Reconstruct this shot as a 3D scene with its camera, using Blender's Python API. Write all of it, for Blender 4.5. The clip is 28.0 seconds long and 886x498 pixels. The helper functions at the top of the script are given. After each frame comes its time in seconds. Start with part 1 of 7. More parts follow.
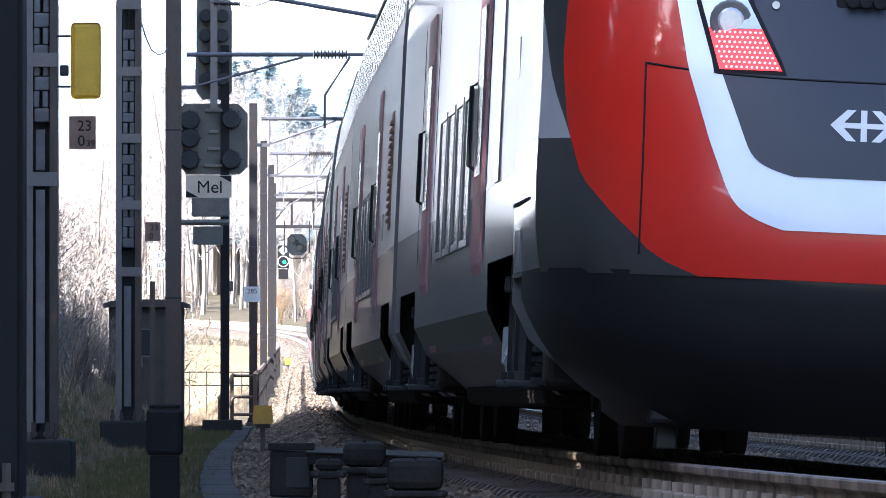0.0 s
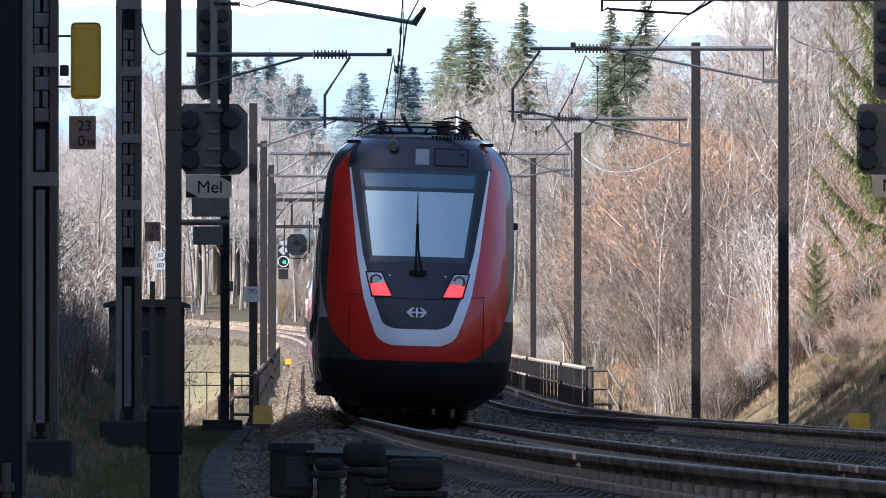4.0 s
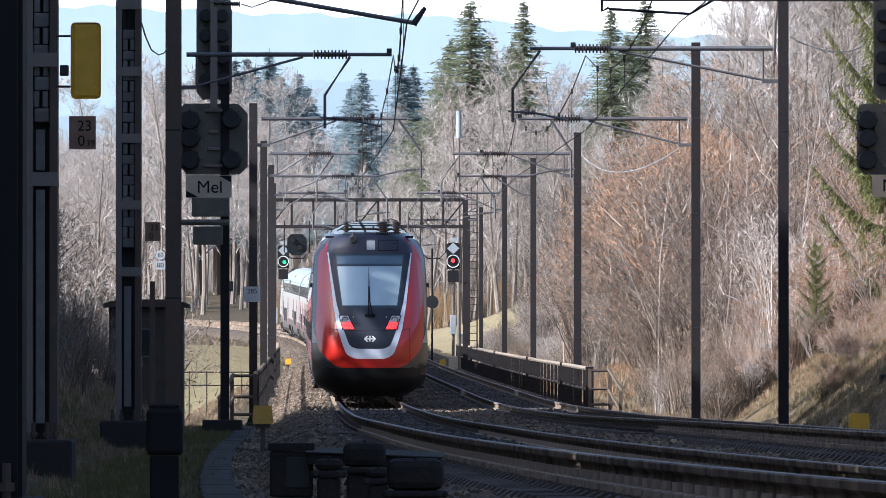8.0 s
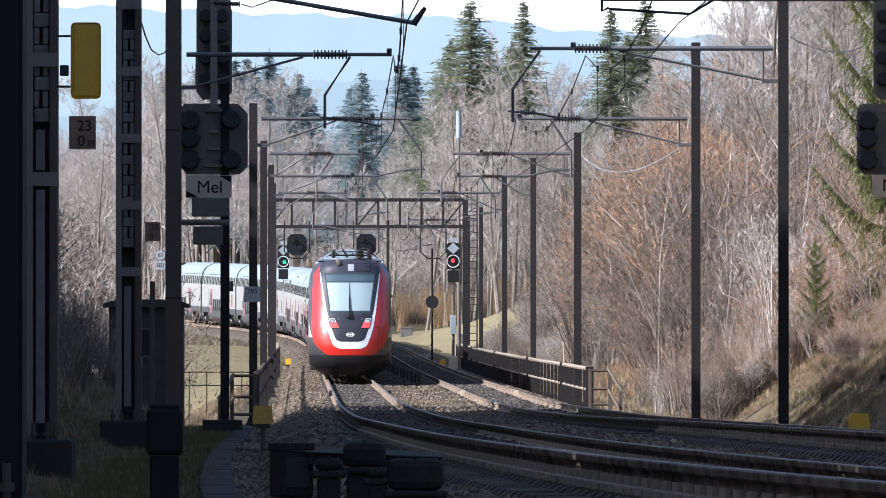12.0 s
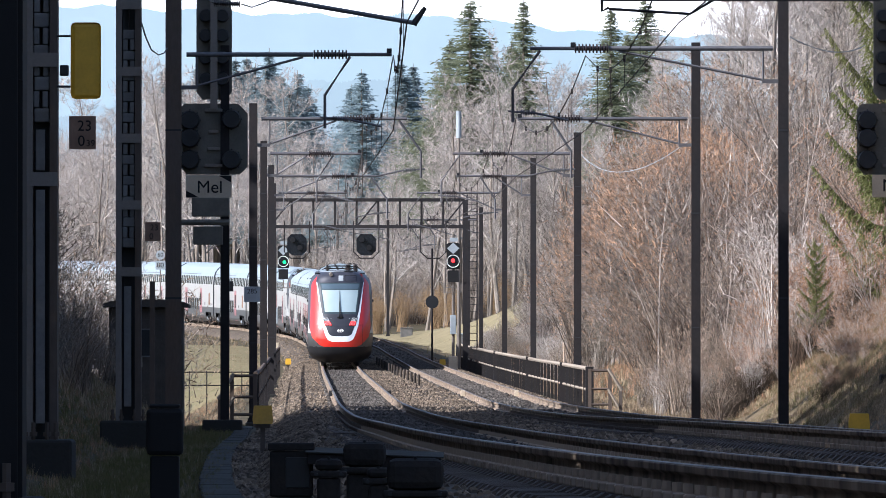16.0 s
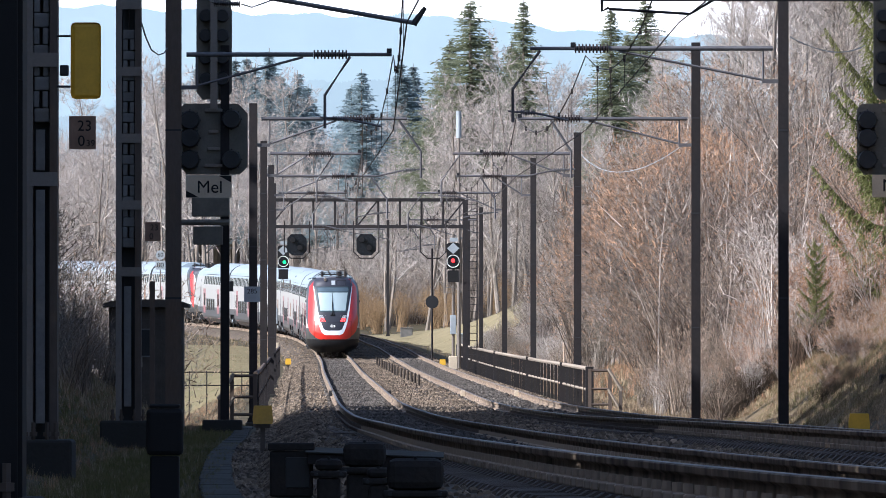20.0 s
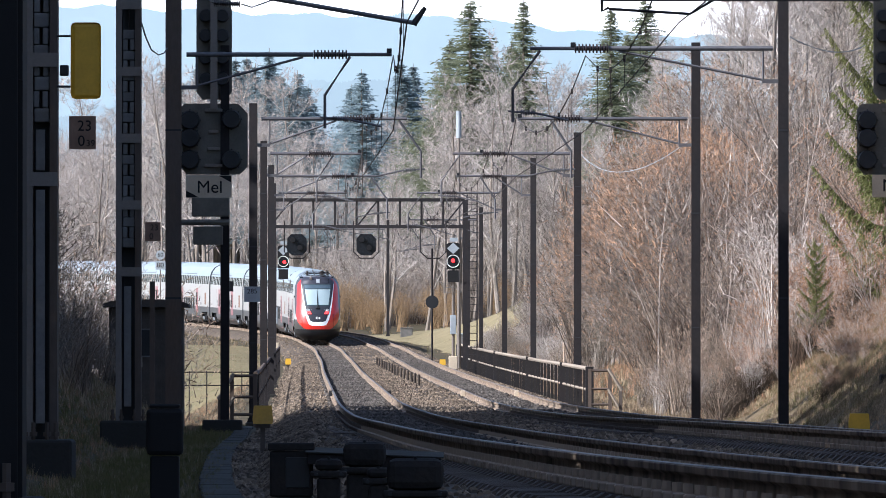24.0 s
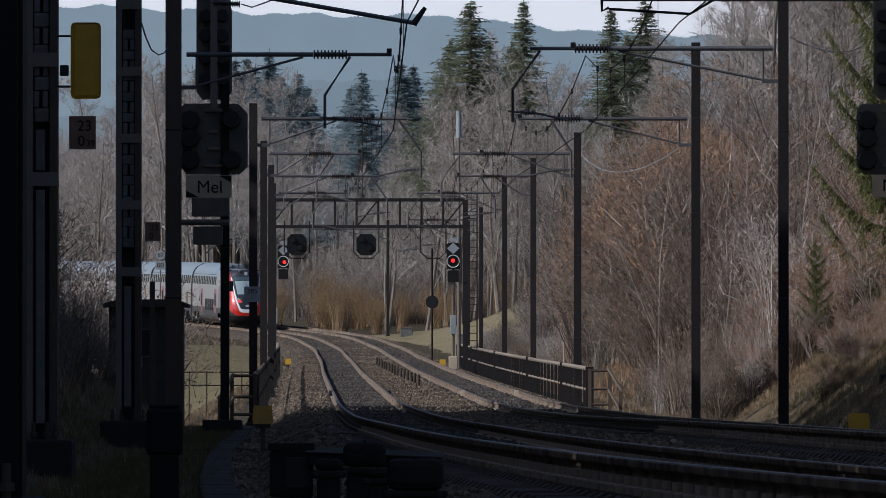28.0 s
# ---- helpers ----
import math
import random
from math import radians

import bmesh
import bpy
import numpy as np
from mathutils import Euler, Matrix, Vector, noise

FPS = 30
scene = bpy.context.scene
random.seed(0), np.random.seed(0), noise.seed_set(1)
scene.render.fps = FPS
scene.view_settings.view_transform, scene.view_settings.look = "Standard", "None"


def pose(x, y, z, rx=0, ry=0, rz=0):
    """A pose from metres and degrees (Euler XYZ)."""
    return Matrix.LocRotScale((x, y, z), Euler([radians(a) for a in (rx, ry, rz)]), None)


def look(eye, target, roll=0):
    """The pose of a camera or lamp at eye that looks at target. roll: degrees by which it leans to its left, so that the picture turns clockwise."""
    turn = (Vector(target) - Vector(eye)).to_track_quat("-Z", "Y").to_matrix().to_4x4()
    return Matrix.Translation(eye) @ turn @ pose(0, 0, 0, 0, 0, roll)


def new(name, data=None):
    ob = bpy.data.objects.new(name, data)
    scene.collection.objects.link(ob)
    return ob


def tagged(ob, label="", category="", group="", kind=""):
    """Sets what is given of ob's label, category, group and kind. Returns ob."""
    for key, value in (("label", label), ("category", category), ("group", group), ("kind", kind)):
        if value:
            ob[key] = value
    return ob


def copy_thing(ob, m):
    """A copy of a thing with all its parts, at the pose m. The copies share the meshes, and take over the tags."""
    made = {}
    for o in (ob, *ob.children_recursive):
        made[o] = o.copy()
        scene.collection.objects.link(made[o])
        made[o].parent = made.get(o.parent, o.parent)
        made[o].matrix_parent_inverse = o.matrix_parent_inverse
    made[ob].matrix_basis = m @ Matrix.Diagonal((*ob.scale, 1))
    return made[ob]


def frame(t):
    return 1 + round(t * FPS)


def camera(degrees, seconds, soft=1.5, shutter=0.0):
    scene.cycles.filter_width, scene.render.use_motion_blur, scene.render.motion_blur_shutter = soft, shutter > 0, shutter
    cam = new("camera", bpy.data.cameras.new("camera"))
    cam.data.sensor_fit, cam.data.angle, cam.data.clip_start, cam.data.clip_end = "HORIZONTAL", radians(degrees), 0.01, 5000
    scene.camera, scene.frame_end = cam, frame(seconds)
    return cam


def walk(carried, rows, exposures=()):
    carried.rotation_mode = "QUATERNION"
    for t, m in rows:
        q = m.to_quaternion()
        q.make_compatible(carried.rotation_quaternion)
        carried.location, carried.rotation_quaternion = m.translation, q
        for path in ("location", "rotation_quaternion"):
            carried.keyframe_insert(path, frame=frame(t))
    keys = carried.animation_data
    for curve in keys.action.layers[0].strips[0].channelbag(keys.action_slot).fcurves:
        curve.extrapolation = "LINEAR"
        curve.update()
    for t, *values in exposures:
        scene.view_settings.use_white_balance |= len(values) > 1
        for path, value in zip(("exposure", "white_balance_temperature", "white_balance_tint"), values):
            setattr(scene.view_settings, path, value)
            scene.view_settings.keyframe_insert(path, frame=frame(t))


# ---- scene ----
cam = camera(5.441, 28.0, soft=0.5)
EYE = (0.0, 0.0, 0.5475)
AIM = look(EYE, (0.0, 1000.0, 0.5475 + 13.88))
FADE = [(t, e + 0.64, 5600, 13) for t, e in ((0.0, 2.05), (1.0, 1.95), (2.0, 1.42), (3.0, 1.0), (3.5, 0.80), (6.0, 0.48), (9.0, 0.26), (13.0, 0.18), (24.4, 0.18), (25.0, 0.0), (26.0, -0.38), (27.0, -0.90), (28.0, -1.42))]
walk(cam, [(0.0, AIM), (28.0, AIM)], FADE)

# ---- world and sun ----
SUN_FROM = Vector((-0.80, -0.36, 0.62)).normalized()
world = bpy.data.worlds.new("sky")
scene.world = world
world.use_nodes = True
wn = world.node_tree.nodes
sky = wn.new("ShaderNodeTexSky")
sky.sky_type, sky.sun_disc = "NISHITA", False
sky.sun_elevation = math.asin(SUN_FROM.z)
sky.sun_rotation = math.atan2(SUN_FROM.x, SUN_FROM.y)
sky.air_density, sky.dust_density, sky.ozone_density = 1.0, 2.5, 1.0
wn["Background"].inputs["Strength"].default_value = 0.10
world.node_tree.links.new(sky.outputs[0], wn["Background"].inputs["Color"])
sun_data = bpy.data.lights.new("sun", "SUN")
sun_data.energy, sun_data.angle, sun_data.color = 5.0, radians(0.5), (1.0, 0.93, 0.82)
sun = new("sun", sun_data)
sun.matrix_world = look(SUN_FROM * 300, (0, 0, 0))


# ---- materials ----
def mat(name, col, rough=0.7, metal=0.0, vary=0.25, scale=6.0, fine=60.0, bump=0.15, glow=0.0, second=None, spread=0.5, per_object=0.0, per_island=0.0, clump=False, flow=1.0, thin=0.0, coat=0.0):
    """A procedural surface: two scales of noise on colour and relief, with an optional second colour in patches;
    a low flow draws the pattern out downwards, like streaks of rust,
    and thin lets that share of the light through leaves and twigs."""
    m = bpy.data.materials.new(name)
    m.use_nodes = True
    nt = m.node_tree
    b = nt.nodes["Principled BSDF"]
    b.inputs["Roughness"].default_value, b.inputs["Metallic"].default_value = rough, metal
    if rough > 0.6:
        b.inputs["Specular IOR Level"].default_value = 0.2
    tc = nt.nodes.new("ShaderNodeTexCoord")
    n1, n2 = nt.nodes.new("ShaderNodeTexNoise"), nt.nodes.new("ShaderNodeTexNoise")
    n1.inputs["Scale"].default_value, n2.inputs["Scale"].default_value = scale, fine
    n1.inputs["Detail"].default_value, n2.inputs["Detail"].default_value = 3, 2
    way = nt.nodes.new("ShaderNodeMapping")
    way.inputs["Scale"].default_value = (1.0, 1.0, flow)
    nt.links.new(tc.outputs["Object"], way.inputs["Vector"])
    for n in (n1, n2):
        nt.links.new(way.outputs[0], n.inputs["Vector"])
    ramp = nt.nodes.new("ShaderNodeMapRange")
    ramp.inputs["From Min"].default_value, ramp.inputs["From Max"].default_value = 0.5 - spread / 2, 0.5 + spread / 2
    nt.links.new(n1.outputs["Fac"], ramp.inputs["Value"])
    mix = nt.nodes.new("ShaderNodeMix")
    mix.data_type = "RGBA"
    other = second or tuple(c * (1 - vary) for c in col)
    mix.inputs[6].default_value, mix.inputs[7].default_value = (*col, 1), (*other, 1)
    if clump:
        info = nt.nodes.new("ShaderNodeObjectInfo")
        nt.links.new(info.outputs["Random"], mix.inputs[0])
    else:
        nt.links.new(ramp.outputs[0], mix.inputs[0])
    hsv = nt.nodes.new("ShaderNodeHueSaturation")
    val = nt.nodes.new("ShaderNodeMath")
    val.operation = "MULTIPLY_ADD"
    val.inputs[1].default_value, val.inputs[2].default_value = vary, 1 - vary / 2
    nt.links.new(n2.outputs["Fac"], val.inputs[0])
    last = val
    if per_object or per_island:
        src = nt.nodes.new("ShaderNodeObjectInfo" if per_object else "ShaderNodeNewGeometry")
        out = src.outputs["Random"] if per_object else src.outputs["Random Per Island"]
        k = per_object or per_island
        two = nt.nodes.new("ShaderNodeMath")
        two.operation = "MULTIPLY_ADD"
        two.inputs[1].default_value, two.inputs[2].default_value = k, 1 - k / 2
        nt.links.new(out, two.inputs[0])
        mul = nt.nodes.new("ShaderNodeMath")
        mul.operation = "MULTIPLY"
        nt.links.new(val.outputs[0], mul.inputs[0])
        nt.links.new(two.outputs[0], mul.inputs[1])
        last = mul
    nt.links.new(last.outputs[0], hsv.inputs["Value"])
    nt.links.new(mix.outputs[2], hsv.inputs["Color"])
    nt.links.new(hsv.outputs[0], b.inputs["Base Color"])
    if bump:
        bp = nt.nodes.new("ShaderNodeBump")
        bp.inputs["Strength"].default_value, bp.inputs["Distance"].default_value = bump, 0.02
        nt.links.new(n2.outputs["Fac"], bp.inputs["Height"])
        nt.links.new(bp.outputs[0], b.inputs["Normal"])
    if coat:
        b.inputs["Coat Weight"].default_value, b.inputs["Coat Roughness"].default_value = coat, 0.04
    if thin:
        leaf, both = nt.nodes.new("ShaderNodeBsdfTranslucent"), nt.nodes.new("ShaderNodeMixShader")
        both.inputs[0].default_value = thin
        nt.links.new(hsv.outputs[0], leaf.inputs["Color"])
        nt.links.new(b.outputs[0], both.inputs[1])
        nt.links.new(leaf.outputs[0], both.inputs[2])
        nt.links.new(both.outputs[0], nt.nodes["Material Output"].inputs["Surface"])
    if glow:
        b.inputs["Emission Color"].default_value = (*col, 1)
        b.inputs["Emission Strength"].default_value = glow
    return m


M_GRASS = mat("grass_soil", (0.05, 0.047, 0.024), 0.95, vary=0.4, scale=0.35, fine=9, bump=0.6, second=(0.085, 0.062, 0.04), spread=0.35)
M_BALLAST = mat("ballast_stone", (0.055, 0.045, 0.037), 0.9, vary=0.6, scale=1.2, fine=16, bump=1.0, second=(0.12, 0.094, 0.07))
M_STONES = mat("ballast_pieces", (0.06, 0.048, 0.039), 0.9, vary=0.3, scale=0.15, fine=30, bump=0.3, second=(0.22, 0.17, 0.122), per_island=1.2)
M_DUSTSTONES = mat("dusty_ballast", (0.045, 0.039, 0.035), 0.9, vary=0.3, scale=0.15, fine=30, bump=0.3, second=(0.125, 0.112, 0.10), per_island=1.0)
M_RUST = mat("rail_rust", (0.095, 0.068, 0.052), 0.8, vary=0.5, scale=2.6, fine=9, bump=0.2, second=(0.34, 0.265, 0.195), spread=0.30, flow=0.06)
M_RAILHEAD = mat("rail_polish", (0.24, 0.205, 0.18), 0.55, 0.75, vary=0.3, scale=2, fine=20, bump=0.02)
M_SLEEPER = mat("sleeper_steel", (0.11, 0.088, 0.074), 0.85, vary=0.4, scale=4, fine=30, per_object=0.4)
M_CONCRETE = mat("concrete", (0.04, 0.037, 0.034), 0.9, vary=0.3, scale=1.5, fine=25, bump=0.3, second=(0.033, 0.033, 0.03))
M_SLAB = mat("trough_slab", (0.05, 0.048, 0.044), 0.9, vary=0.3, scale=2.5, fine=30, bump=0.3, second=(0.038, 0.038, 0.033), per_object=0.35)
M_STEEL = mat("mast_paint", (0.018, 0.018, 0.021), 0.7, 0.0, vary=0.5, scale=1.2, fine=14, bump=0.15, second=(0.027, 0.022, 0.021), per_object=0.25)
M_ARM = mat("arm_zinc", (0.135, 0.135, 0.145), 0.55, 0.3, vary=0.35, scale=2.0, fine=18, bump=0.1, second=(0.085, 0.08, 0.085), per_object=0.3)
M_HUT = mat("hut_boards", (0.10, 0.083, 0.068), 0.85, vary=0.4, scale=3, fine=20, bump=0.3, second=(0.07, 0.06, 0.052))
M_GALV = mat("galvanised", (0.2, 0.165, 0.135), 0.55, 0.15, vary=0.35, scale=2.0, fine=25, bump=0.1, second=(0.165, 0.148, 0.135))
M_OLDSTEEL = mat("old_mast_rust", (0.12, 0.085, 0.062), 0.8, 0.1, vary=0.4, scale=2.0, fine=20, bump=0.3, second=(0.10, 0.085, 0.075), flow=0.3)
M_WEIGHT = mat("weight_block", (0.185, 0.178, 0.17), 0.8, vary=0.3, scale=5, fine=30, per_object=0.3)
M_DARK = mat("dark_metal", (0.018, 0.019, 0.022), 0.5, 0.2, vary=0.3, scale=3, fine=30, bump=0.1)
M_BLACK = mat("black_gloss", (0.012, 0.014, 0.018), 0.18, vary=0.2, scale=2, fine=20, bump=0.01)
M_SIGNALGREY = mat("signal_housing", (0.17, 0.155, 0.13), 0.65, 0.1, vary=0.35, scale=3, fine=25, bump=0.15, second=(0.11, 0.105, 0.09))
M_WHITE = mat("white_paint", (0.75, 0.75, 0.72), 0.5, vary=0.12, scale=4, fine=30, bump=0.05)
M_PALE = mat("pale_cabinet", (0.34, 0.38, 0.41), 0.55, vary=0.2, scale=3, fine=30, bump=0.05)
M_CAST = mat("cast_iron_box", (0.018, 0.017, 0.017), 0.8, vary=0.5, scale=5, fine=40, bump=0.25, second=(0.032, 0.027, 0.023))
M_BOARD = mat("letter_board", (0.55, 0.46, 0.34), 0.7, vary=0.3, scale=3, fine=30, bump=0.05, second=(0.45, 0.38, 0.29))
M_YELLOW = mat("yellow_paint", (0.72, 0.42, 0.03), 0.55, vary=0.2, scale=6, fine=30, bump=0.05)
M_BROWNPLATE = mat("weathered_plate", (0.30, 0.19, 0.135), 0.7, vary=0.3, scale=8, fine=40, bump=0.05)
M_POST = mat("weathered_post", (0.055, 0.045, 0.038), 0.8, vary=0.3, scale=8, fine=40, bump=0.1, per_object=0.3)
M_INK = mat("black_ink", (0.013, 0.013, 0.014), 0.7, vary=0.1, bump=0.0)
M_WOODGREY = mat("weathered_timber", (0.36, 0.30, 0.24), 0.85, vary=0.4, scale=5, fine=30, bump=0.3)
M_WIRE = mat("copper_wire", (0.07, 0.06, 0.055), 0.6, 0.5, vary=0.2, bump=0.0)
M_INSUL = mat("brown_insulator", (0.045, 0.033, 0.03), 0.3, vary=0.3, scale=8, bump=0.05)
M_BARK = mat("bark_grey", (0.22, 0.19, 0.165), 0.9, vary=0.4, scale=1.5, fine=14, bump=0.4, second=(0.26, 0.22, 0.18), per_object=0.5)
M_TWIG = mat("twig_brown", (0.36, 0.315, 0.285), 0.9, vary=0.3, scale=0.6, fine=8, bump=0.0, second=(0.47, 0.425, 0.39), per_island=0.8, clump=True, thin=0.12)
M_SHRUB = mat("dry_shrub", (0.265, 0.2, 0.15), 0.9, vary=0.3, scale=0.5, fine=8, bump=0.0, second=(0.2, 0.178, 0.152), per_island=1.4, clump=True, thin=0.12)
M_RUSSET = mat("russet_twigs", (0.45, 0.255, 0.14), 0.9, vary=0.3, scale=0.5, fine=8, bump=0.0, second=(0.2, 0.155, 0.125), per_island=1.5, thin=0.12)
M_CORE = mat("dull_inner_twigs", (0.2, 0.165, 0.14), 0.9, vary=0.3, scale=0.5, fine=8, bump=0.0, second=(0.27, 0.235, 0.205), per_island=1.5, thin=0.12)
M_DUSK = mat("dusky_twigs", (0.13, 0.11, 0.095), 0.9, vary=0.3, scale=0.5, fine=8, bump=0.0, second=(0.18, 0.15, 0.125), per_island=1.5, thin=0.12)
M_PALETWIG = mat("pale_stems", (0.38, 0.335, 0.295), 0.9, vary=0.3, scale=0.8, fine=8, bump=0.0, second=(0.27, 0.225, 0.19), per_island=1.1, clump=True, thin=0.12)
M_STRAW = mat("dry_straw", (0.36, 0.285, 0.19), 0.9, vary=0.3, scale=0.5, fine=8, bump=0.0, second=(0.24, 0.18, 0.115), per_island=0.9, thin=0.25)
M_OLIVE = mat("olive_needles", (0.14, 0.165, 0.06), 0.8, vary=0.4, scale=0.8, fine=10, bump=0.0, second=(0.2, 0.2, 0.08), per_island=0.8, thin=0.25)
# darker, less translucent needles, so the unseen shade trees cast deeper shade
M_SHADETREE = mat("shade_tree_needles", (0.06, 0.08, 0.04), 0.9, vary=0.3, scale=0.4, fine=6, bump=0.0, second=(0.09, 0.11, 0.055), thin=0.12)
# needle colour lightened to take in the haze at that distance
M_NEEDLE = mat("spruce_needles", (0.2, 0.225, 0.145), 0.9, vary=0.3, scale=0.4, fine=6, bump=0.0, second=(0.25, 0.265, 0.18), thin=0.5)
# bramble colour taken near black, with the shade of the slope's edge in it
M_BRAMBLE = mat("shade_dark_bramble", (0.05, 0.042, 0.03), 0.9, vary=0.4, scale=0.8, fine=10, bump=0.0, second=(0.075, 0.05, 0.035), per_island=0.8)
M_LEAFSOIL = mat("leaf_covered_soil", (0.28, 0.17, 0.11), 0.95, vary=0.5, scale=0.7, fine=14, bump=0.8, second=(0.18, 0.115, 0.078))
M_TURF = mat("winter_turf", (0.115, 0.09, 0.045), 0.95, vary=0.5, scale=0.5, fine=14, bump=0.8, second=(0.14, 0.1, 0.065))
# near-copy of the yellow, toned for the box that stands in shade
M_AMBER = mat("shade_toned_yellow", (0.7, 0.4, 0.06), 0.6, vary=0.3, scale=6, fine=30, bump=0.08, second=(0.58, 0.34, 0.07))
M_REED = mat("dry_reed", (0.38, 0.265, 0.15), 0.9, vary=0.4, scale=0.8, fine=10, bump=0.0, second=(0.29, 0.2, 0.12), per_island=0.6, thin=0.25)
M_LEAF = mat("dead_leaves", (0.31, 0.175, 0.10), 0.9, vary=0.4, scale=0.8, fine=10, bump=0.0, second=(0.39, 0.245, 0.155), per_island=1.0, thin=0.25)
M_FIELD = mat("field_grass", (0.115, 0.11, 0.05), 0.95, vary=0.5, scale=0.5, fine=8, bump=0.7, second=(0.2, 0.155, 0.09))
M_MEADOW = mat("dry_meadow", (0.26, 0.215, 0.125), 0.95, vary=0.4, scale=0.4, fine=6, bump=0.6, second=(0.17, 0.145, 0.08))
M_TUFT = mat("grass_blades", (0.085, 0.10, 0.03), 0.9, vary=0.4, scale=0.5, fine=8, bump=0.0, second=(0.20, 0.16, 0.085), per_island=0.6, thin=0.4)
# farthest spruces: blue distance haze mixed into the needle colour
M_HAZEFIR = mat("hazed_fir_needles", (0.225, 0.29, 0.31), 0.95, vary=0.2, scale=0.3, fine=4, bump=0.0, second=(0.27, 0.33, 0.35), per_object=0.3, thin=0.5)
# train
M_RED = mat("red_paint", (0.60, 0.022, 0.012), 0.3, vary=0.08, scale=1.2, fine=8, bump=0.0, coat=1.0)
M_SILVER = mat("silver_stripe", (0.82, 0.86, 0.92), 0.3, 0.0, vary=0.06, scale=1.5, fine=10, bump=0.0, coat=0.6)
M_TRAINWHITE = mat("coach_white", (0.46, 0.46, 0.455), 0.32, 0.1, vary=0.10, scale=0.7, fine=9, bump=0.0, coat=0.12)
M_TRAINGREY = mat("coach_grey", (0.095, 0.1, 0.108), 0.4, 0.1, vary=0.15, scale=0.9, fine=9, bump=0.0, coat=0.2)
M_ROOF = mat("coach_roof", (0.33, 0.39, 0.44), 0.45, 0.1, vary=0.15, scale=0.6, fine=7, bump=0.02)
M_CHEEK = mat("cheek_dark_grey", (0.055, 0.056, 0.058), 0.38, vary=0.2, scale=1.5, fine=9, bump=0.0, coat=0.7)
M_VISORPANEL = mat("visor_slate", (0.05, 0.052, 0.068), 0.3, 0.2, vary=0.12, scale=1.2, fine=9, bump=0.0)
M_MASK = mat("cab_mask", (0.024, 0.026, 0.036), 0.42, vary=0.1, scale=1.5, fine=9, bump=0.0)
M_COWL = mat("cowl_black", (0.012, 0.012, 0.014), 0.62, vary=0.25, scale=2.5, fine=12, bump=0.02, coat=0.25)
M_BOGIE = mat("bogie_dirt", (0.045, 0.038, 0.034), 0.8, 0.1, vary=0.4, scale=4, fine=25, bump=0.2)
M_WINDOW = mat("tinted_glass", (0.02, 0.025, 0.03), 0.2, vary=0.1, bump=0.0)
# pale tone of the mirrored sky is put into this colour
M_SHIELD = mat("blind_sky_tint", (0.54, 0.66, 0.66), 0.16, 0.5, vary=0.06, scale=0.9, fine=4, bump=0.0)
M_VISOR = mat("windscreen_band", (0.16, 0.22, 0.26), 0.12, 0.6, vary=0.1, scale=1, fine=5, bump=0.0)
M_DOOR = mat("door_red", (0.34, 0.15, 0.16), 0.4, vary=0.12, scale=2, fine=10, bump=0.0)
M_GLASSRIM = mat("dark_glass", (0.045, 0.065, 0.075), 0.12, vary=0.1, scale=1.2, fine=5, bump=0.0)
M_TAIL = mat("tail_lamp_red", (0.9, 0.03, 0.03), 0.4, glow=0.36, vary=0.3, scale=30, fine=60, bump=0.0)
M_DIODE = mat("diode_red", (1.0, 0.22, 0.22), 0.3, glow=0.7, vary=0.0, bump=0.0)
M_LENS = mat("lamp_lens", (0.62, 0.66, 0.7), 0.1, 0.3, vary=0.2, scale=12, bump=0.0)
M_GREENLIT = mat("signal_green", (0.03, 0.62, 0.12), 0.4, glow=1.5, vary=0.0, bump=0.0)
M_REDLIT = mat("signal_red", (1.0, 0.02, 0.02), 0.4, glow=2.2, vary=0.0, bump=0.0)
# both hill colours carry the air's haze, helped by a faint glow
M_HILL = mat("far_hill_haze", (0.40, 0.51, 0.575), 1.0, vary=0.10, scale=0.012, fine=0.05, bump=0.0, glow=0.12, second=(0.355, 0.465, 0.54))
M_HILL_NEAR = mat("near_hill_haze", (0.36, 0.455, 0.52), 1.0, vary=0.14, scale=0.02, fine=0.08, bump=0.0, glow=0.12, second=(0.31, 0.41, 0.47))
M_SKYGLOW = mat("hazy_white_sky", (1.0, 1.0, 1.0), 1.0, vary=0.0, bump=0.0, glow=0.43)


# ---- mesh helpers ----
def box(bm, x0, x1, y0, y1, z0, z1, bev=0.0):
    vs = [bm.verts.new((x, y, z)) for z in (z0, z1) for y in (y0, y1) for x in (x0, x1)]
    fs = [bm.faces.new([vs[i] for i in q]) for q in ((0, 2, 3, 1), (4, 5, 7, 6), (0, 1, 5, 4), (2, 6, 7, 3), (0, 4, 6, 2), (1, 3, 7, 5))]
    if bev:
        es = list({e for f in fs for e in f.edges})
        bmesh.ops.bevel(bm, geom=es, offset=bev, segments=2, affect="EDGES", profile=0.5)
    return bm


